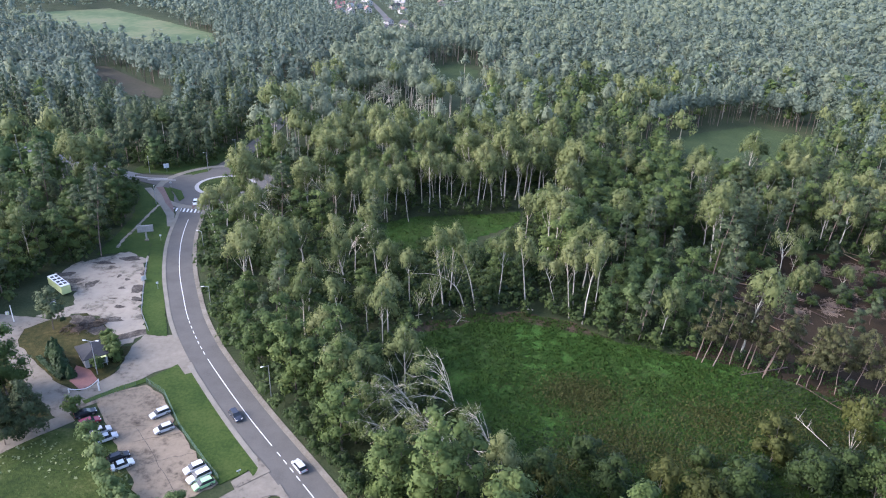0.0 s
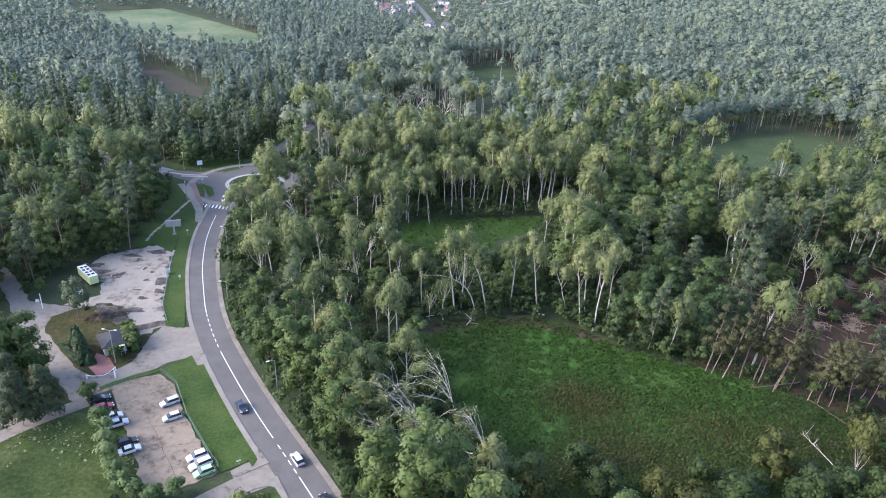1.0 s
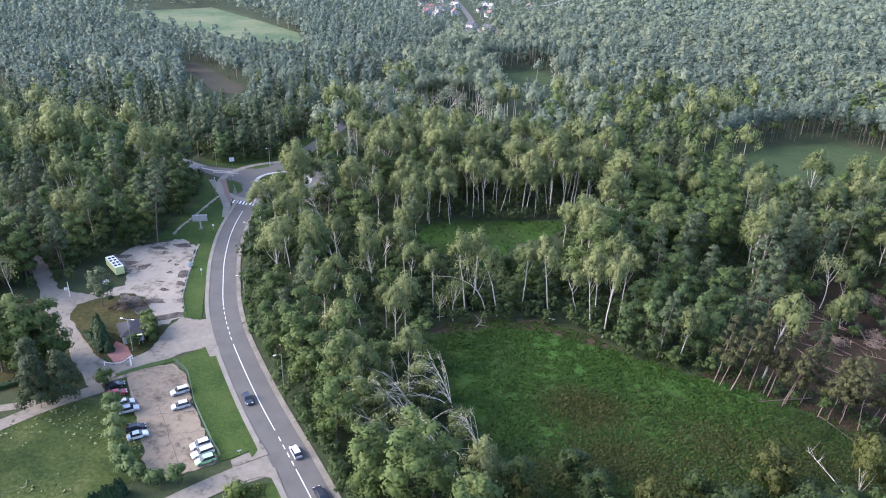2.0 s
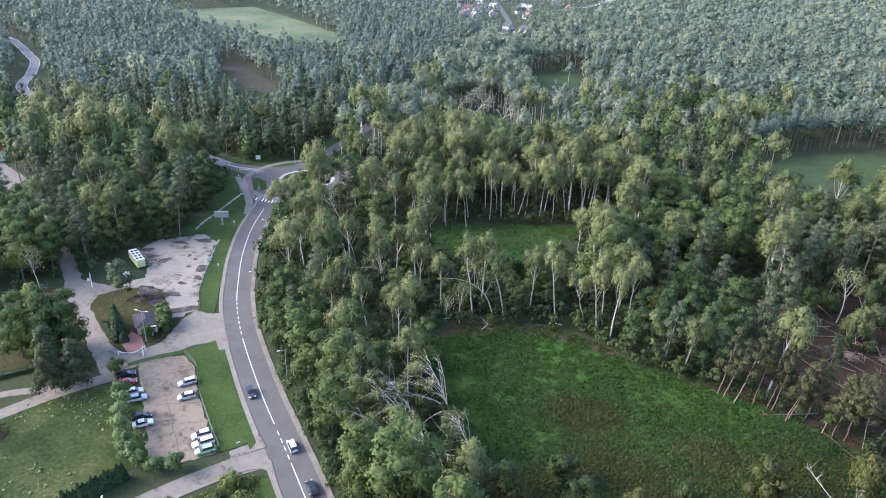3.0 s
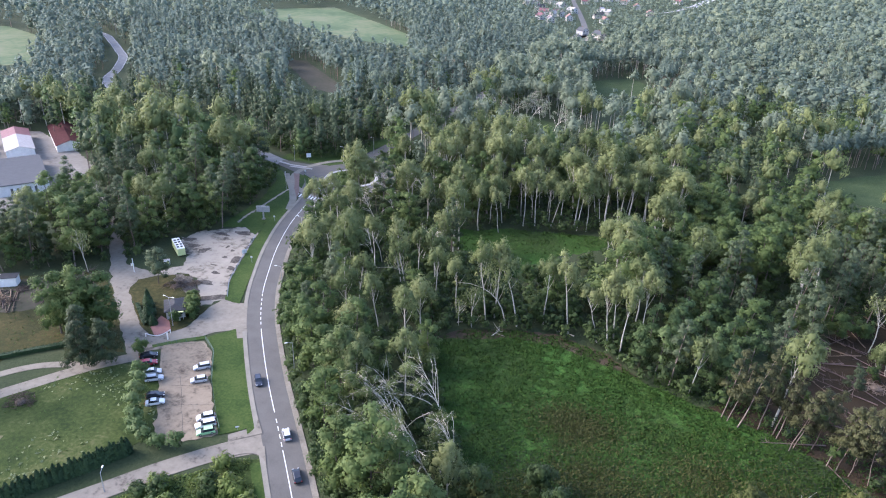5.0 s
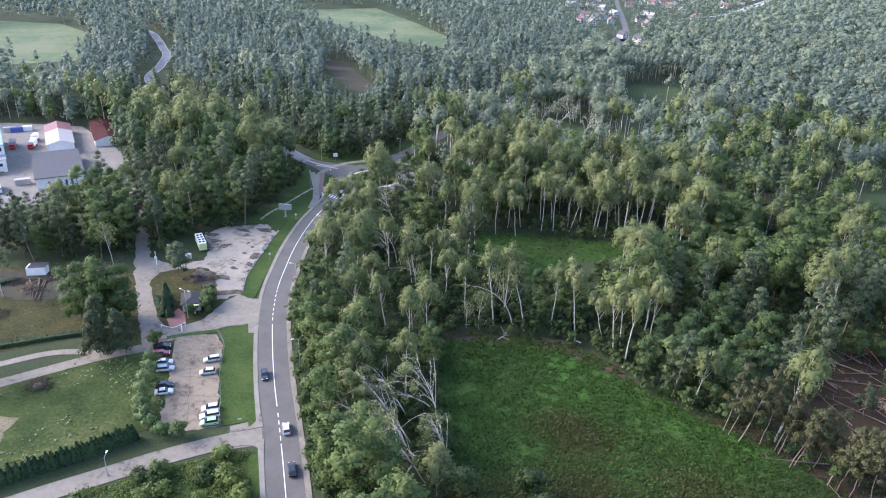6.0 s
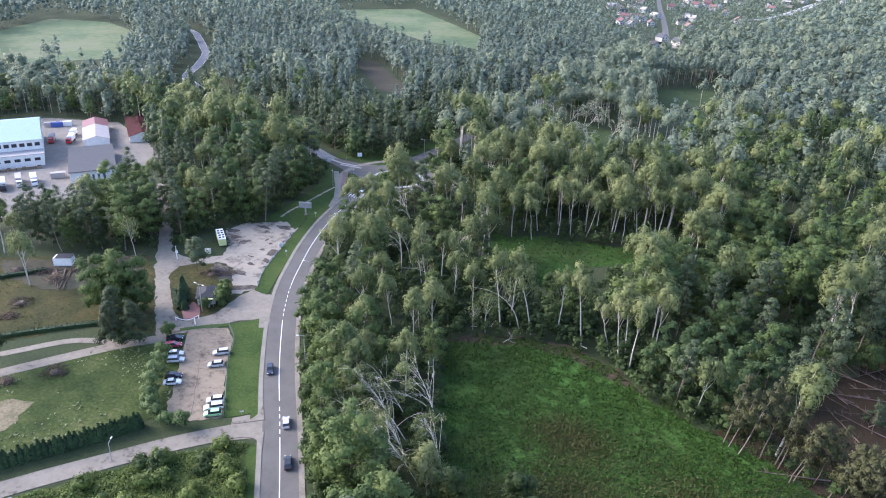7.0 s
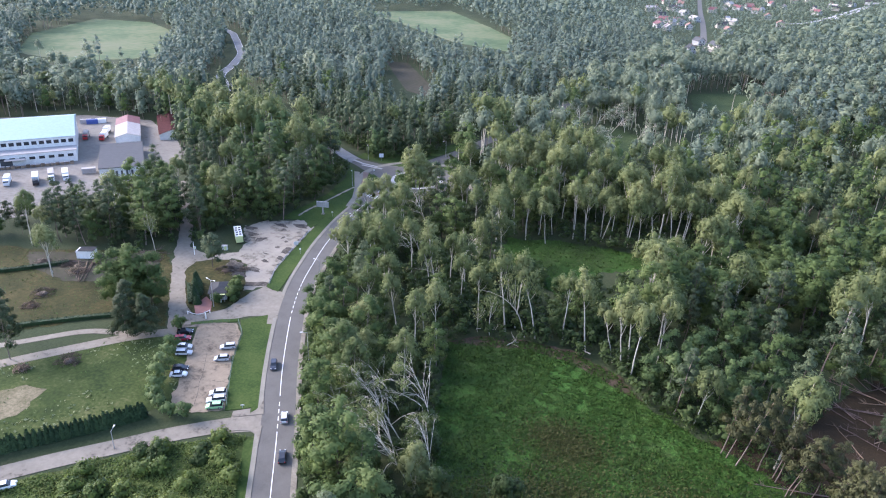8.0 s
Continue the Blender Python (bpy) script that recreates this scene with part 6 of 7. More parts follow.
for x in (-0.8, 2.0):
    part("awning_post", rod_bm((x, -4.7, 0), (x, -4.7, 2.42), 0.05, 0.05, 6), M_WHITE, ki)
ki.matrix_basis = pose(-92.6, 141.2, 0.16, 0, 0, 42)

tr = tagged(new("trailer"), "pale lime box trailer with white roof hatches", "trailer")
part("body", box_bm(2.6, 9.8, 2.6, (0, 0, 1.75), 0.06), M_LIME, tr)
part("chassis", box_bm(1.6, 7.4, 0.3, (0, 0, 0.42), 0.03), M_GREYROOF, tr)
part("roof", box_bm(2.62, 9.82, 0.08, (0, 0, 3.09), 0.02), M_WHITE, tr, "white roof sheet")
for k in range(4):
    for s in (-0.6, 0.6):
        part("hatch", box_bm(0.85, 1.25, 0.06, (s + 0.12 * (k % 2) - 0.05, -3.2 + k * 2.1, 3.16), 0.01), M_DARKROOF, tr, "dark open roof hatch")
for sx in (-1, 1):
    for y in (-1.9, 1.9):
        wheel(tr, sx * 1.0, y)
tr.matrix_basis = pose(-120.8, 175.6, 0.12, 0, 0, 52)

br = tagged(new("barrier"), "white drooping barrier chain between posts", "barrier")
for p in ((-91.2, 127.3), (-86.3, 131.6)):
    part("post", box_bm(0.22, 0.22, 1.2, (p[0], p[1], 0.6), 0.03), M_WHITE, br)
bd = Build()
tt = np.linspace(0, 1, 12)
bd.add(*tube(np.column_stack([-91.2 + 4.9 * tt + 0.9 * np.sin(np.pi * tt), 127.3 + 4.3 * tt - 0.9 * np.sin(np.pi * tt), 1.1 - 0.5 * np.sin(np.pi * tt)]), np.full(12, 0.09), 6))
part("boom", bd, M_WHITE, br, "white curved boom")
post = tagged(new("gate_post"), "white square gate post beside the access road", "post")
part("shaft", box_bm(0.28, 0.28, 2.4, (0, 0, 1.2), 0.03), M_WHITE, post)
part("cap", box_bm(0.4, 0.4, 0.12, (0, 0, 2.46), 0.03), M_PALEROOF, post)
post.location = (-84.6, 128.6, 0.1)
pole = tagged(new("flag_pole"), "plain white pole on the grass", "pole")
part("shaft", rod_bm((0, 0, 0), (0, 0, 5), 0.12, 0.1, 8), M_WHITE, pole)
part("cap", rod_bm((0, 0, 5), (0, 0, 5.12), 0.14, 0.1, 8), M_STEEL, pole)
pole.location = (-123, 156.6, 0.05)
for x, y, s, a in ((-117.4, 165.7, 1.9, 30), (-127, 160, 0.9, 10), (-88.8, 138.0, 0.8, 20)):
    cb = tagged(new("utility_cabinet"), "white utility cabinet on the grass", "cabinet")
    part("body", box_bm(s, s * 0.5, s * 0.9, (0, 0, s * 0.45), 0.03), M_WHITE, cb)
    part("lid", box_bm(s * 1.06, s * 0.56, 0.07, (0, 0, s * 0.93), 0.02), M_PALEROOF, cb)
    part("door", box_bm(s * 0.42, 0.04, s * 0.7, (s * 0.22, -s * 0.26, s * 0.45), 0.01), M_LIME, cb)
    cb.matrix_basis = pose(x, y, 0.12, 0, 0, a)

sh = tagged(new("shed"), "small white shed with flat dark roof", "shed")
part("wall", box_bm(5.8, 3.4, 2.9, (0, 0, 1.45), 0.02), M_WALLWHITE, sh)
part("roof", box_bm(5.4, 3.9, 0.14, (0.5, 0.1, 2.98), 0.03), M_DARKROOF, sh)
part("door", box_bm(0.9, 0.06, 1.9, (-1.2, -1.71, 0.97), 0.01), M_WHITE, sh)
sh.matrix_basis = pose(-151.8, 133.6, 0.05, 0, 0, 34)
for i, (x0, y0, x1, y1) in enumerate([(-150.5, 129.5, -138, 121.3), (-147.5, 130.6, -137.2, 121.8), (-145.8, 131.5, -136.6, 120.8), (-144.8, 131.2, -135.4, 121.5), (-149, 127.5, -141.5, 124.5)]):
    lg = tagged(new("felled_trunk"), "thin felled trunk lying below the white shed", "log")
    bd = Build()
    tt = np.linspace(0, 1, 6)
    bd.add(*tube(np.column_stack([x0 + (x1 - x0) * tt, y0 + (y1 - y0) * tt + 0.35 * np.sin(tt * 3 + i), 0.3 + 0.12 * np.sin(tt * 5 + i)]), 0.24 - 0.13 * tt, 6))
    part("stem", bd, M_LOG, lg)
    bd = Build()
    for j in range(3):
        q = np.array([x0 + (x1 - x0) * (0.5 + 0.15 * j), y0 + (y1 - y0) * (0.5 + 0.15 * j), 0.35])
        bd.add(*tube([q, q + (0.9 * math.cos(i + 2 * j), 0.9 * math.sin(i + 2 * j), 0.5)], [0.07, 0.03], 4))
    part("branch_stubs", bd, M_LOG, lg)


def brush_pile(x, y, r, h, seed, label):
    rng = np.random.default_rng(seed)
    bd = Build()
    for i in range(70):
        a, q = rng.uniform(0, 6.28), r * math.sqrt(rng.uniform(0, 1))
        z = h * (1 - (q / r) ** 1.5) * rng.uniform(0.2, 1.0)
        d = rng.normal(0, 1, 3) * np.array([1, 1, 0.35])
        d = d / np.linalg.norm(d) * rng.uniform(0.8, 2.2)
        p = np.array([math.cos(a) * q, math.sin(a) * q, max(0.1, z)])
        bd.add(*tube([p - d * 0.7, p + rng.normal(0, 0.1, 3), p + d * 0.7], [0.11, 0.08, 0.03], 3))
    e = tagged(new("brush_pile"), label, "brush pile")
    part("brushwood", bd, M_LOG if seed % 2 and seed < 340 else M_BRUSH, e)
    m = Build()
    k = rng.uniform(0.75, 1.1, (12, 1))
    v = ICO_V * k * np.array([r * 0.55, r * 0.55, h * 0.4])
    v[:, 2] = np.maximum(v[:, 2], 0)
    m.add(v, ICO_F)
    part("mound", m, M_BRUSH, e)
    e.location = (x, y, 0.08)


for i, (x, y, r, h) in enumerate([(-97, 92.3, 3.4, 2.6), (-103.5, 83, 2.0, 1.5), (-138.7, 109.5, 3.6, 2.2), (-143.5, 124.5, 3.2, 3.0), (-104, 154.5, 4.0, 1.5), (-134, 103, 2.5, 1.2), (-137, 146, 2.5, 1.5), (-100, 158, 2.0, 0.8), (-150, 165, 3, 1.5), (-158, 160, 3, 1.2)]):
    brush_pile(x, y, r, h, 300 + i, "heap of cut brown branches on rough ground")

# ---- windthrown trees ----
lrng = np.random.default_rng(91)


def fallen_tree(x, y, ang, L, mat, label, z=0.25):
    rng = np.random.default_rng(int(abs(x * 131 + y * 17)))
    e = tagged(new("fallen_tree"), label, "fallen tree")
    bd = Build()
    t = np.linspace(0, 1, 6)
    pts = np.column_stack([t * L, np.cumsum(rng.normal(0, 0.12, 6)), z + rng.uniform(0.0, 0.12) * L * t])
    bd.add(*tube(pts, rng.uniform(0.12, 0.19) * (1 - 0.75 * t), 6))
    for i in range(10):
        p = along(pts, rng.uniform(0.45, 0.98))
        d = np.array([rng.uniform(0.2, 1.0), rng.normal(0, 0.8), rng.uniform(0.1, 1.0)]) * rng.uniform(0.8, 2.2)
        bd.add(*tube([p, p + d * 0.5, p + d], [0.06, 0.045, 0.02], 3))
    part("trunk", bd, mat, e)
    e.matrix_basis = pose(x, y, 0, 0, 0, math.degrees(ang))


made = 0
while made < 105:
    x, y = lrng.uniform(80, 175), lrng.uniform(138, 232)
    near_edge = 66 < x < 104 and 146 < y < 175 and lrng.uniform() < 0.4
    if inside(WINDFALL, np.array([x]), np.array([y]))[0] or near_edge:
        fallen_tree(x, y, lrng.normal(2.75, 0.45) if lrng.uniform() < 0.7 else lrng.uniform(0, 6.28), lrng.uniform(9, 17), M_DEADPINE if lrng.uniform() < 0.8 else M_LOG, "windthrown pine trunk lying on brown earth")
        made += 1
for x, y, a, L in [(82.4, 119.3, 1.94, 14), (-14, 171, 0.4, 6), (20, 178, 3.0, 5), (-2, 168, 1.2, 4), (-60, 404, 0.3, 12), (-68, 408, 0.8, 12), (-44, 384, 2.2, 12), (-6, 128, 2.2, 11), (2, 118, 2.4, 12), (-46, 186, 2.7, 13)]:
    fallen_tree(x, y, a, L, M_WBARK, "fallen white birch trunk among the trees")
for x, y, a, L in [(-150, 130, 4.3, 7), (-148.5, 130.5, 4.6, 6), (-151.5, 129.5, 4.0, 6.5), (-147, 131, 5.0, 6), (-143, 124, 0.6, 5), (-140, 122, 2.4, 5), (-136, 150, 0.3, 6), (-139, 147, 1.0, 7)]:
    fallen_tree(x, y, a, L, M_DEADPINE, "cut tree trunk lying on the rough plot")
for i in range(30):
    x, y = lrng.uniform(92, 160), lrng.uniform(165, 225)
    if inside(WINDFALL, np.array([x]), np.array([y]))[0]:
        brush_pile(x, y, lrng.uniform(2, 4), lrng.uniform(0.8, 1.6), 340 + i, "heap of broken brown branches in the windfall")
        lone_tree(NAMES[3], 3, x + 5, y + 3, lrng.uniform(2, 5), "young bush among windthrown trees", (0, 0), (0, 0), 0.8, 700 + i, "shrub")

wf = np.random.default_rng(606)
made = 0
while made < 46:
    x, y = wf.uniform(86, 168), wf.uniform(156, 228)
    if inside(WINDFALL, np.array([x]), np.array([y]))[0]:
        k = (1, 2, 0, 3)[made % 4]
        lone_tree(NAMES[k], k, x, y, wf.uniform(5, 12) if k != 3 else wf.uniform(2, 4), "young tree still standing among windthrown trunks" if k != 3 else "low bush among windthrown trunks", (wf.normal(0, 0.8), 0), (0, 0), 0.9, 1200 + made, "tree" if k != 3 else "shrub", low=0.2, wide=0.8 if k != 3 else 1.1)
        made += 1

patch("brush_ground", [(-150, 139), (-134, 150), (-125, 143), (-129, 128), (-141, 118), (-160, 118), (-172, 124)], 0.085, M_HEATH, "brown ground strewn with cut brushwood", "ground", 0.8, 43)
for i, (x, y, r, h) in enumerate([(-131, 146, 2.5, 0.8), (-136, 139, 3, 1.0), (-145, 133, 2.6, 0.9), (-152, 126, 2.8, 1.0), (-133, 131, 2.2, 0.7), (-142, 142, 2.2, 0.8), (-160, 122, 2.6, 0.9)]):
    brush_pile(x, y, r, h, 380 + i, "low heap of cut brown brushwood")
# tall herbs of the meadows
hb = Build()
hrng = np.random.default_rng(55)
BROWN = [(29, 138, 8, 11), (36, 120, 9, 8), (58, 131, 9, 5), (76, 130, 10, 6), (24, 113, 6, 5), (50, 116, 9, 6), (90, 124, 8, 8)]
SOUTH = [(9, 112), (18, 104), (38, 96), (60, 98), (88, 96), (104, 118), (116, 112), (100, 78), (40, 74), (8, 84)]
MEADOW_RIM = [(43, 162), (57, 158), (71, 154), (85, 145.4), (97, 136), (104, 118), (112, 120), (107, 142), (93, 154), (76, 163), (60, 167), (46, 170)]
for poly, n, sz in ((MEADOW, 120000, 0.36), (MEADOW_RIM, 12000, 0.4), (MEADOW2, 9000, 0.4), (FIELD1, 1500, 0.24), (FIELD2, 9000, 0.3)):
    p = np.array(poly)
    x, y = hrng.uniform(p[:, 0].min(), p[:, 0].max(), n), hrng.uniform(p[:, 1].min(), p[:, 1].max(), n)
    clumpy = np.array([0.55 * noise.noise((a * 0.13, b * 0.13, 8.0)) + 0.7 * noise.noise((a * 0.42, b * 0.42, 2.0)) for a, b in zip(x, y)])
    ok = inside(poly, x, y) & (clumpy + hrng.normal(0, 0.15, n) > -0.22)
    if poly is MEADOW:
        brown = np.max([np.exp(-((x - cx) / rx) ** 2 - ((y - cy) / ry) ** 2) for cx, cy, rx, ry in BROWN], axis=0)
        ok &= hrng.uniform(0, 1, n) > 0.9 * brown * (0.75 + 0.8 * clumpy)
    x, y, clumpy = x[ok], y[ok], clumpy[ok]
    z = 0.1 + (hrng.uniform(0.02, 0.16, len(x)) + np.clip(clumpy, 0, 1) * hrng.uniform(0.2, 0.9, len(x))) * (sz / 0.4)
    nm = np.column_stack([hrng.normal(0, 0.8, len(x)), hrng.normal(0, 0.8, len(x)), np.full(len(x), 0.75)])
    up = np.column_stack([hrng.normal(0, 0.22, len(x)), hrng.normal(0, 0.22, len(x)), np.ones(len(x))])
    hb.add(*leaves(np.column_stack([x, y, z]), nm, sz * hrng.uniform(0.6, 1.6, len(x)), hrng, 0.28, -0.8), 0, np.repeat(np.clip(clumpy + 0.4, 0, 1), 3), np.repeat(up / np.linalg.norm(up, axis=1)[:, None], 3, axis=0))
M_HERB = leaf_mat("meadow_herbs", (0.0336, 0.0646, 0.0117), (0.0482, 0.0966, 0.0171), (0.0776, 0.132, 0.0267), 0.35, 0.12, 0.0)
M_SEDGE = leaf_mat("brown_sedge", (0.0432, 0.049, 0.0117), (0.0626, 0.0684, 0.017), (0.0864, 0.0958, 0.0255), 0.3, 0.3, 0.0)
# M_DARKHERB is a darker green than M_HERB.
M_DARKHERB = leaf_mat("darker_herbs", (0.0225, 0.036, 0.009), (0.0304, 0.054, 0.0135), (0.054, 0.0765, 0.0203), 0.3, 0.3)
for nm, mt, lb, spots in (("brown_sedge", M_SEDGE, "brownish sedge scattered in the meadow", ((29, 138, 5.5, 4200), (36, 121, 6, 3600), (58, 131, 6, 2200), (76, 130, 7, 3000), (24, 113, 4, 900), (50, 116, 6, 2000), (90, 124, 6, 1600), (60, 128, 18, 2500))), ("dark_herbs", M_DARKHERB, "darker herbs on the meadow's lower side", ((55, 92, 30, 9000), (95, 100, 14, 5000), (60, 108, 17, 5500), (88, 122, 12, 4500), (25, 114, 9, 2500), (82, 142, 8, 2000)))):
    sb = Build()
    for cx, cy, r, n in spots:
        x, y = hrng.normal(cx, r, n), hrng.normal(cy, r * 0.75, n)
        ok = inside(MEADOW, x, y) | (inside(SOUTH, x, y) & (mt is M_DARKHERB))
        x, y = x[ok], y[ok]
        nm3 = np.column_stack([hrng.normal(0, 0.5, len(x)), hrng.normal(0, 0.5, len(x)), np.ones(len(x))])
        sb.add(*leaves(np.column_stack([x, y, 0.2 + hrng.uniform(0, 0.35, len(x))]), nm3, hrng.uniform(0.22, 0.5, len(x)), hrng, 0.5, -0.8))
    tagged(new(nm, sb.mesh(nm, [mt], smooth=True)), lb, "herbs", kind="stuff")
tagged(new("meadow_herbs", hb.mesh("meadow_herbs", [M_HERB], tint=True, smooth=True)), "lush knee-high green herbs of the meadow", "herbs", kind="stuff")


wx, wy = hrng.uniform(-68, 2, 110000), hrng.uniform(45, 99, 110000)
wn_ = np.array([noise.noise((a * 0.2, q * 0.2, 4.0)) for a, q in zip(wx, wy)])
ok = inside(PLOT, wx, wy) & (wy > 45) & (dist_line(MAIN[::3], wx, wy) > 7.3) & (wn_ + hrng.normal(0, 0.2, len(wx)) > -0.2)
wx, wy, wn_ = wx[ok], wy[ok], wn_[ok]
wb = Build()
wz = 0.1 + hrng.uniform(0, 1, len(wx)) * np.clip(0.5 + wn_ * 1.6, 0.15, 1.4)
nm4 = np.column_stack([hrng.normal(0, 0.6, len(wx)), hrng.normal(0, 0.6, len(wx)), np.ones(len(wx))])
wb.add(*leaves(np.column_stack([wx, wy, wz]), nm4, hrng.uniform(0.2, 0.5, len(wx)), hrng, 0.5), 0, np.repeat(np.clip(wn_ + 0.4, 0, 1), 3))
tagged(new("weeds", wb.mesh("weeds", [M_WEED], tint=True, smooth=True)), "yellow-green tall weeds on the overgrown plot", "weeds", kind="stuff")


tb = Build()
tx, ty = hrng.uniform(-112, -60, 4200), hrng.uniform(40, 116, 4200)
tn = np.array([noise.noise((a * 0.07, q * 0.07, 6.0)) + 0.8 * noise.noise((a * 0.5, q * 0.5, 1.0)) for a, q in zip(tx, ty)])
ok = inside(FIELD1, tx, ty) & (tn > 0.3)
tx, ty = tx[ok], ty[ok]
nm5 = np.column_stack([hrng.normal(0, 0.4, len(tx)), hrng.normal(0, 0.4, len(tx)), np.ones(len(tx))])
tb.add(*leaves(np.column_stack([tx, ty, hrng.uniform(0.12, 0.4, len(tx))]), nm5, hrng.uniform(0.25, 0.6, len(tx)), hrng, 0.5))
M_TUFT = leaf_mat("pale_grass_tufts", (0.14, 0.17, 0.075), (0.2, 0.23, 0.12), (0.28, 0.3, 0.18), 0.3, 0.14, 0.0)
tagged(new("grass_tufts", tb.mesh("grass_tufts", [M_TUFT], smooth=True)), "pale dry tufts scattered over the rough field", "grass", kind="stuff")


# ---- factory and village ----
def gable_hall(name, x, y, w, L, h, rise, heading, roof_mat, label, front_roof=None, share=0.6, windows=0):
    """A hall whose ridge runs along its length; local -y is the end facing the yard."""
    e = tagged(new(name), label, "building")
    prof = [(-w / 2, 0), (w / 2, 0), (w / 2, h), (0, h + rise), (-w / 2, h)]
    bm = bmesh.new()
    rows = [[bm.verts.new((px, yy, pz)) for px, pz in prof] for yy in (-L / 2, L / 2)]
    for i in range(5):
        if i not in (2, 3):
            j = (i + 1) % 5
            bm.faces.new((rows[0][i], rows[0][j], rows[1][j], rows[1][i]))
    bm.faces.new(rows[0])
    bm.faces.new(rows[1][::-1])
    bmesh.ops.recalc_face_normals(bm, faces=bm.faces)
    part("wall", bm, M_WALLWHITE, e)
    cuts = [(-L / 2 - 0.3, L / 2 + 0.3, roof_mat)] if front_roof is None else [(-L / 2 - 0.3, -L / 2 + L * share, front_roof), (-L / 2 + L * share, L / 2 + 0.3, roof_mat)]
    for a, b, mt in cuts:
        for s in (-1, 1):
            bm = bmesh.new()
            o = 0.35
            k = rise / (w / 2)
            q = [(0, a, h + rise + 0.16), (s * (w / 2 + o), a, h - o * k + 0.16), (s * (w / 2 + o), b, h - o * k + 0.16), (0, b, h + rise + 0.16)]
            top = [bm.verts.new(p) for p in q]
            bot = [bm.verts.new((p[0], p[1], p[2] - 0.14)) for p in q]
            bm.faces.new(top)
            bm.faces.new(bot[::-1])
            for i in range(4):
                j = (i + 1) % 4
                bm.faces.new((top[i], top[j], bot[j], bot[i]))
            bmesh.ops.recalc_face_normals(bm, faces=bm.faces)
            part("roof", bm, mt, e)
    for i in range(windows):
        xx = -w / 2 + w * (i + 0.5) / windows
        wi = part("window", box_bm(w / windows * 0.55, 0.12, min(1.4, h * 0.4), (xx, -L / 2 - 0.03, h * 0.55), 0.01), M_WHITE, e)
        part("pane", box_bm(w / windows * 0.45, 0.06, min(1.2, h * 0.33), (xx, -L / 2 - 0.09, h * 0.55)), M_GLASS, wi)
    e.matrix_basis = pose(x, y, 0.08, 0, 0, heading)
    return e


# main hall: local x runs along its front, local -y faces the yard
HW, HR = 10.5, 14.5
fa_hall = tagged(new("factory"), "long white factory hall with pale blue roof", "factory")
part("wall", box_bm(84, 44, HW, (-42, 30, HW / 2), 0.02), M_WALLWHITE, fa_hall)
bm = bmesh.new()
rv = [bm.verts.new(p) for p in ((-84.5, 7.5, HW + 0.1), (0.5, 7.5, HW + 0.1), (0.5, 34, HR), (-84.5, 34, HR), (0.5, 52.5, HW + 0.1), (-84.5, 52.5, HW + 0.1), (0.5, 7.5, HW - 0.1), (-84.5, 7.5, HW - 0.1), (0.5, 52.5, HW - 0.1), (-84.5, 52.5, HW - 0.1))]
for f in ((0, 1, 2, 3), (3, 2, 4, 5), (0, 7, 6, 1), (5, 4, 8, 9), (1, 6, 8, 4, 2), (0, 3, 5, 9, 7)):
    bm.faces.new([rv[i] for i in f])
bmesh.ops.recalc_face_normals(bm, faces=bm.faces)
part("roof", bm, M_BLUEROOF, fa_hall, "pale blue sheet roof")
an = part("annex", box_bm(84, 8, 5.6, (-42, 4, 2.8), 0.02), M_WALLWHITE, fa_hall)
part("annex_roof", box_bm(85, 8.4, 0.25, (-42, 3.9, 5.73), 0.03), M_PALEROOF, an, "pale flat annex roof")
for k in range(26):
    part("window", box_bm(2.2, 0.12, 1.7, (-1.8 - k * 3.2, 7.95, 8.4), 0.01), M_GLASS, fa_hall, "grey upper window")
for k in range(20):
    fr = part("window", box_bm(2.9, 0.12, 1.7, (-2.6 - k * 4.1, -0.04, 3.4), 0.01), M_WHITE, fa_hall)
    part("pane", box_bm(2.5, 0.06, 1.4, (-2.6 - k * 4.1, -0.11, 3.4)), M_GLASS, fr)
part("gate", box_bm(5.0, 0.2, 3.4, (-30, -0.12, 1.7), 0.02), M_GREYROOF, fa_hall)
part("porch", box_bm(9, 3, 0.2, (-26, -1.5, 3.6), 0.03), M_PALEROOF, fa_hall)
fa_hall.matrix_basis = pose(-252.5, 194.4, 0.08, 0, 0, 57)

gs = tagged(new("storage_hall"), "low hall with dark grey flat roof", "building")
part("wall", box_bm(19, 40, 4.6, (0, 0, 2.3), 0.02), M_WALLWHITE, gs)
part("roof", box_bm(19.8, 40.8, 0.35, (0, 0, 4.78), 0.05), M_GREYROOF, gs, "dark grey felt roof")
for k in range(9):
    part("door", box_bm(0.9, 0.12, 3.0, (-4.5 + k * 1.1, -20.05, 1.6), 0.01), M_WHITE if k % 2 else M_GREYROOF, gs)
gs.matrix_basis = pose(-231.5, 204.5, 0.08, 0, 0, 54.6)
gable_hall("workshop", -272, 237, 12, 40, 4.6, 1.8, 54, M_REDROOF, "white workshop with pale and red sheet roof", M_PALEROOF, 0.62, 0)
gable_hall("barn", -264, 258.5, 13, 42, 3.2, 2.2, 54, M_DARKRED, "long barn with dark red roof", None, 0.6, 0)


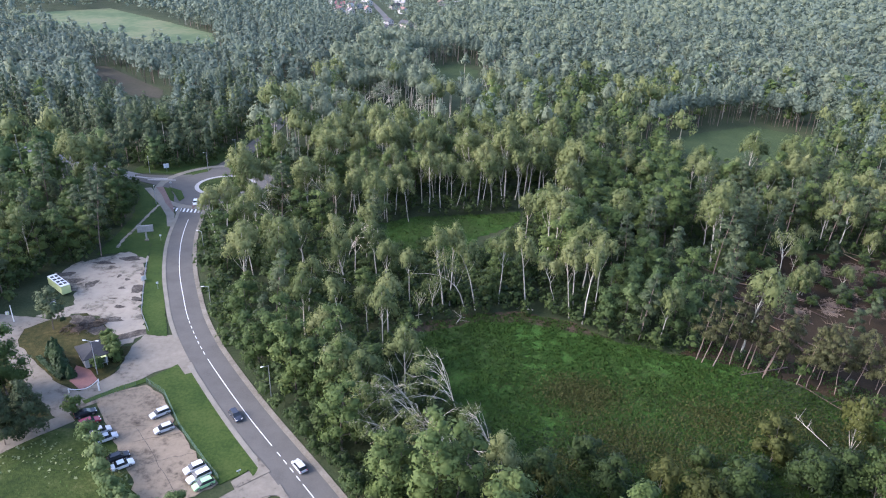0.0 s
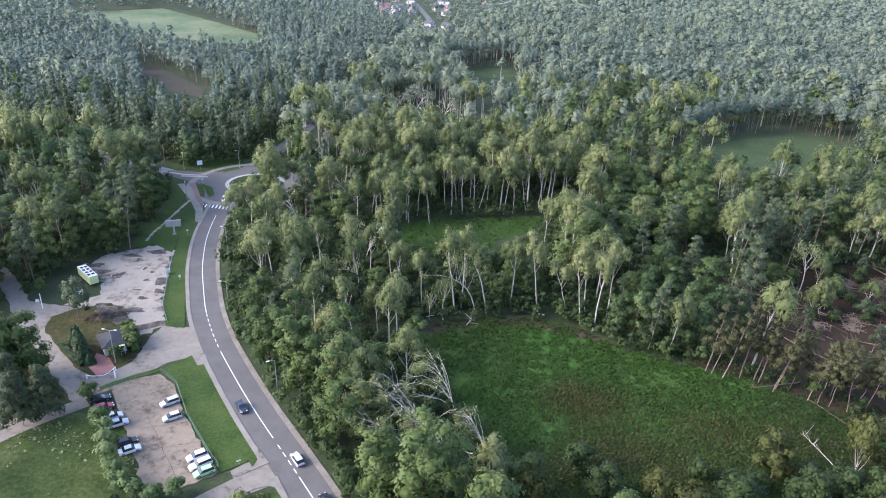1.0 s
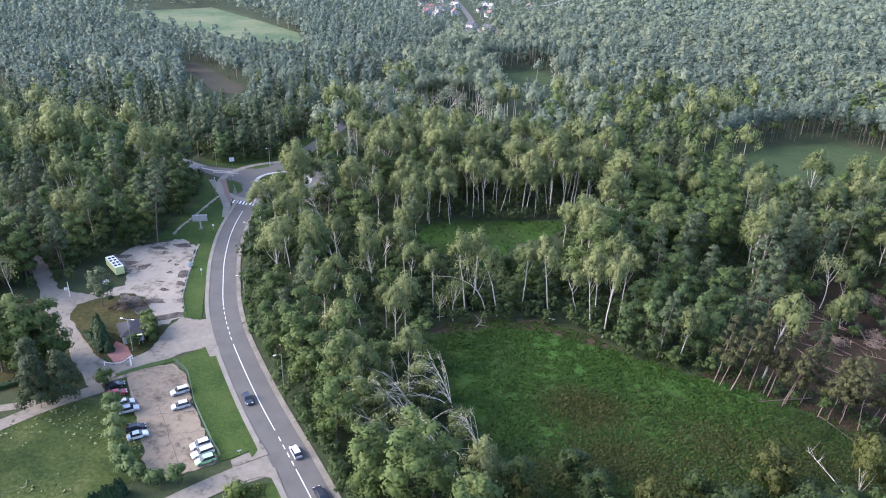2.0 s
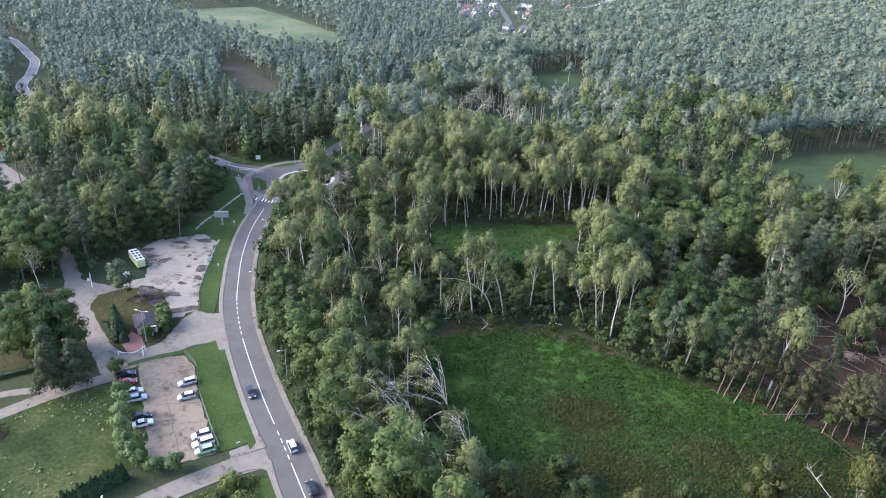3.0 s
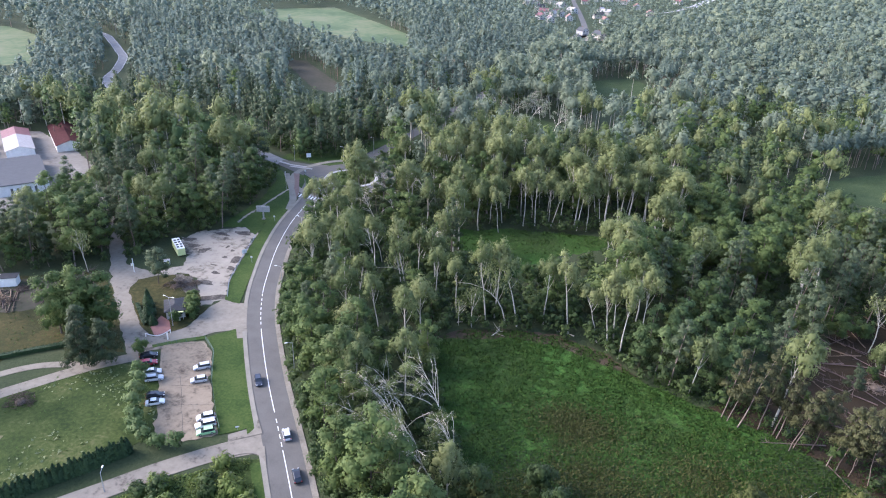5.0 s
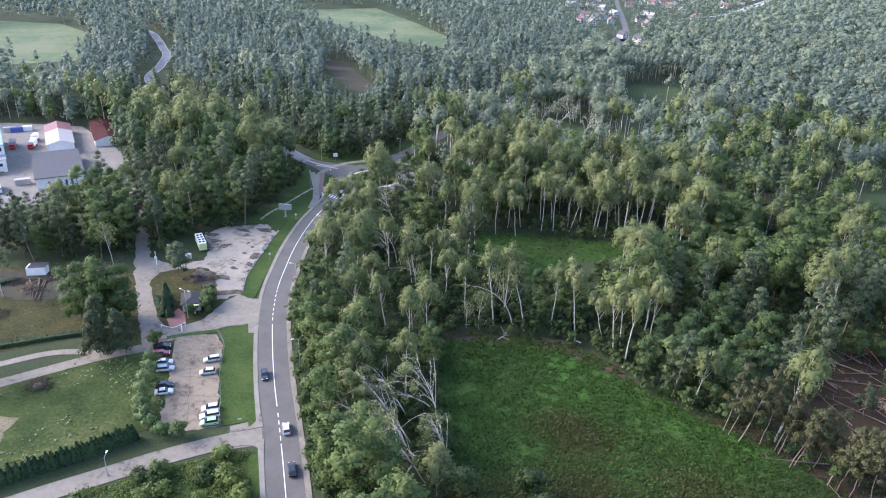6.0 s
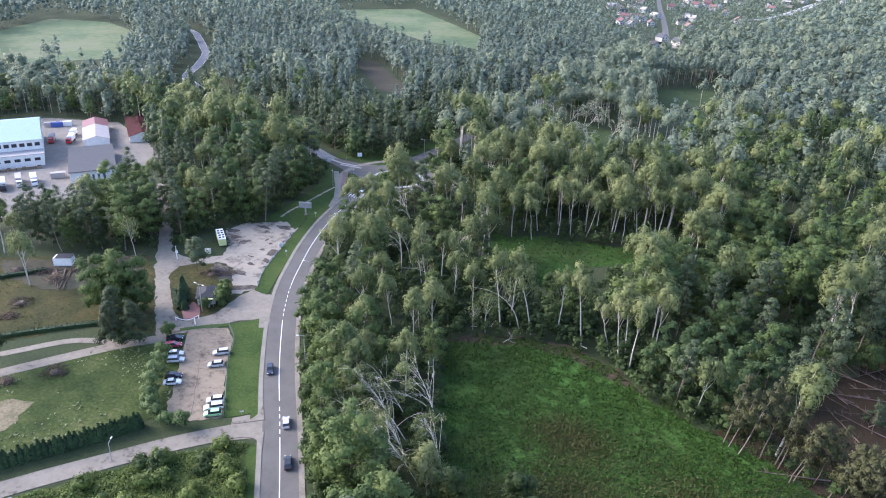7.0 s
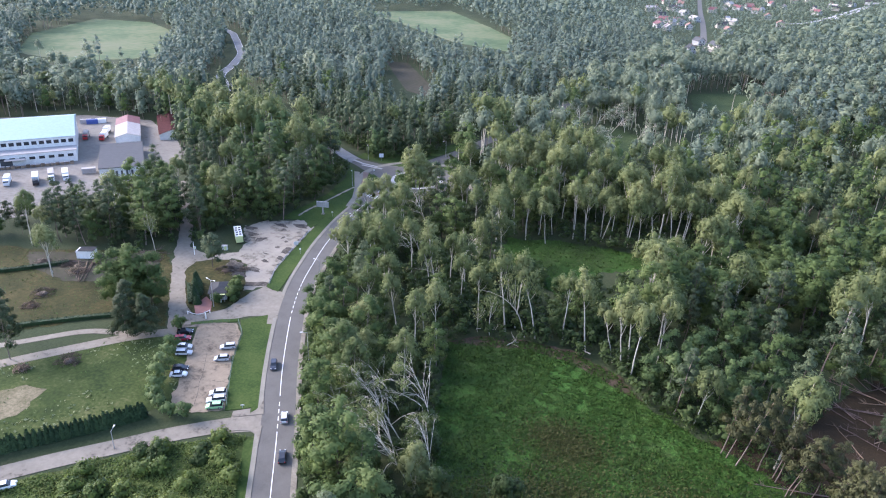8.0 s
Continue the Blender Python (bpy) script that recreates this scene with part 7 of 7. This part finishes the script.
def lorry(x, y, heading, cab_c, box_mat, label, L=9.0):
    e = tagged(new("lorry"), label, "lorry")
    part("box_body", box_bm(2.5, L - 2.6, 2.6, (0, -1.3, 2.25), 0.05), box_mat, e)
    part("chassis", box_bm(1.0, L - 0.6, 0.3, (0, 0, 0.75), 0.02), M_GREYROOF, e)
    cab = part("cab", prism_bm([(L / 2 - 2.1, 0.5), (L / 2, 0.5), (L / 2, 1.6), (L / 2 - 0.35, 2.7), (L / 2 - 2.1, 2.8)], -1.2, 1.2, 0.08), paint("cab_" + cab_c[0], cab_c[1]), e)
    part("windscreen", box_bm(2.0, 0.1, 0.8, (0, L / 2 - 0.14, 2.05)), M_GLASS, cab)
    for sx in (-1, 1):
        for yy in (L / 2 - 1.2, -L / 2 + 1.0, -L / 2 + 2.2):
            part("wheel", rod_bm((sx * 0.95, yy, 0.5), (sx * 1.2, yy, 0.5), 0.5, 0.5, 12), M_TYRE, e)
    e.matrix_basis = Matrix.Translation((x, y, 0.1)) @ Matrix.Rotation(radians(heading - 90), 4, "Z")


WC, RC, BC = ("white", WHITEC), ("red", (0.4, 0.03, 0.03)), ("black", BLACK)
lorry(-238.5, 165.5, -30, BC, M_WHITE, "lorry with white box and dark cab in the yard", 11)
lorry(-238, 172.5, -30, WC, M_PALEROOF, "pale box lorry in the yard", 11)
lorry(-233.5, 176.5, -30, WC, M_WHITE, "white box lorry in the yard", 10)
lorry(-246, 157, -35, WC, M_WHITE, "white lorry beside the factory", 8)
lorry(-284, 219.5, -40, RC, M_PALEROOF, "red-cabbed lorry behind the factory", 9)
lorry(-276, 224.5, -50, RC, M_WHITE, "red-cabbed lorry beside the workshop", 9)
lorry(-284.5, 232, -50, WC, M_WHITE, "white lorry behind the workshop", 8)
for x, y, m_, lb in ((-311, 237, M_PALEROOF, "grey shipping container behind the factory"), (-306, 243, M_WHITE, "white shipping container behind the factory"), (-308, 239, plain_mat("blue_container", (0.05, 0.09, 0.3), 0.5), "blue shipping container behind the factory"), (-232, 187, M_PALEROOF, "pale container beside the hall")):
    ct = tagged(new("container"), lb, "container")
    part("body", box_bm(2.5, 6.0, 2.5, (0, 0, 1.25), 0.04), m_, ct)
    part("door", box_bm(2.2, 0.08, 2.2, (0, -3.03, 1.25), 0.02), M_PALEROOF, ct)
    for k in range(5):
        part("rib", box_bm(2.56, 0.12, 2.3, (0, -2.4 + k * 1.2, 1.25)), m_, ct)
    ct.matrix_basis = pose(x, y, 0.08, 0, 0, 145)
for k in range(16):
    st = tagged(new("pallet_stack"), "stack of wooden pallets in the factory yard", "pallets", "pallet stacks in the yard")
    part("pallet_block", box_bm(1.6, 1.2, 1.2, (0, 0, 0.6), 0.03), M_LOG, st)
    part("cover", box_bm(1.65, 1.25, 0.15, (0, 0, 1.28), 0.02), M_PALEROOF if k % 3 else M_BRUSH, st)
    st.matrix_basis = pose(-250.5 - k * 1.15, 190.2 - k * 1.72, 0.1, 0, 0, 57)


def house(x, y, heading, roof_mat, wall_c, s, label):
    e = tagged(new("house"), label, "house", "houses of the distant village")
    w, L, h, rise = 8.5 * s, 11 * s, 5.0, 3.2
    bm = bmesh.new()
    prof = [(-w / 2, 0), (w / 2, 0), (w / 2, h), (0, h + rise), (-w / 2, h)]
    rows = [[bm.verts.new((px, yy, pz)) for px, pz in prof] for yy in (-L / 2, L / 2)]
    for i in (0, 1, 4):
        j = (i + 1) % 5
        bm.faces.new((rows[0][i], rows[0][j], rows[1][j], rows[1][i]))
    bm.faces.new(rows[0])
    bm.faces.new(rows[1][::-1])
    bmesh.ops.recalc_face_normals(bm, faces=bm.faces)
    part("wall", bm, wall_c, e)
    bm = bmesh.new()
    k = rise / (w / 2)
    q = [(-w / 2 - 0.5, h - 0.5 * k), (0, h + rise), (w / 2 + 0.5, h - 0.5 * k)]
    pr = [(a, b + 0.25) for a, b in q] + [(a, b + 0.02) for a, b in q[::-1]]
    ra = [[bm.verts.new((a, yy, b)) for a, b in pr] for yy in (-L / 2 - 0.5, L / 2 + 0.5)]
    for i in range(6):
        j = (i + 1) % 6
        bm.faces.new((ra[0][i], ra[0][j], ra[1][j], ra[1][i]))
    for r in ra:
        bm.faces.new((r[0], r[1], r[4], r[5]))
        bm.faces.new((r[1], r[2], r[3], r[4]))
    bmesh.ops.recalc_face_normals(bm, faces=bm.faces)
    rf = part("roof", bm, roof_mat, e)
    part("chimney", box_bm(0.7, 0.7, 1.8, (w * 0.15, L * 0.2, h + rise), 0.02), M_BRICKPAVE, rf)
    for yy in (-1, 1):
        for xx in (-w * 0.25, w * 0.25):
            for z in (1.5, 4.0):
                part("window", box_bm(1.3, 0.1, 1.3, (xx, yy * (L / 2 + 0.02), z), 0.01), M_GLASS, e)
    part("door", box_bm(1.0, 0.12, 2.1, (0, -L / 2 - 0.03, 1.05), 0.01), M_GREYROOF, e)
    e.matrix_basis = pose(x, y, 0, 0, 0, heading)


M_CREAM = plain_mat("cream_plaster", (0.44, 0.4, 0.34), 0.85)
M_DULLWHITE = plain_mat("dull_white_plaster", (0.42, 0.41, 0.39), 0.85)
vr = np.random.default_rng(12)
roofs = [M_TERRACOTTA, M_REDROOF, M_GREYROOF, M_PALEROOF, M_DARKROOF]
rlab = ["terracotta", "dull red", "dark grey", "pale", "dark"]
for x, y in [(-167, 924), (-186, 950), (-178, 985), (-150, 960), (-196, 1010), (-169, 998), (-129, 1083), (-120, 1010), (-215, 1060), (-248, 1149), (-225, 1176), (-200, 1120), (-176, 1332), (-144, 1332), (-136, 1480), (-49, 1380), (-34, 1500), (-20, 1420), (20, 1620), (-80, 1560), (-214, 811), (-222, 820), (-100, 768), (-84, 812), (-255, 1141), (-120, 1250), (-240, 1260), (-200, 1400), (60, 1560), (90, 1660), (-90, 1180), (-60, 1090), (150, 1500), (190, 1600), (-270, 1320)] + [(-236, 1125), (-234, 1184), (-180, 1011), (-169, 927), (-198, 1135), (-166, 1053), (-169, 1261), (-118, 1060), (-152, 1280), (-136, 1298), (-121, 1409), (-38, 1315), (-27, 1452), (-97, 1513), (-103, 959), (-107, 831), (-176, 1204), (-115, 1274), (-93, 1361), (-4, 1535), (-246, 1280), (-272, 1284)]:
    r = int(vr.integers(0, 5)) if y > 900 else 2 + int(vr.integers(0, 3))
    wl = M_DULLWHITE if vr.uniform() < 0.65 else M_CREAM
    house(x, y, vr.uniform(0, 180), roofs[r], wl, vr.uniform(0.9, 1.35), ("white" if wl is M_DULLWHITE else "cream") + " house with " + rlab[r] + " roof in the distance")
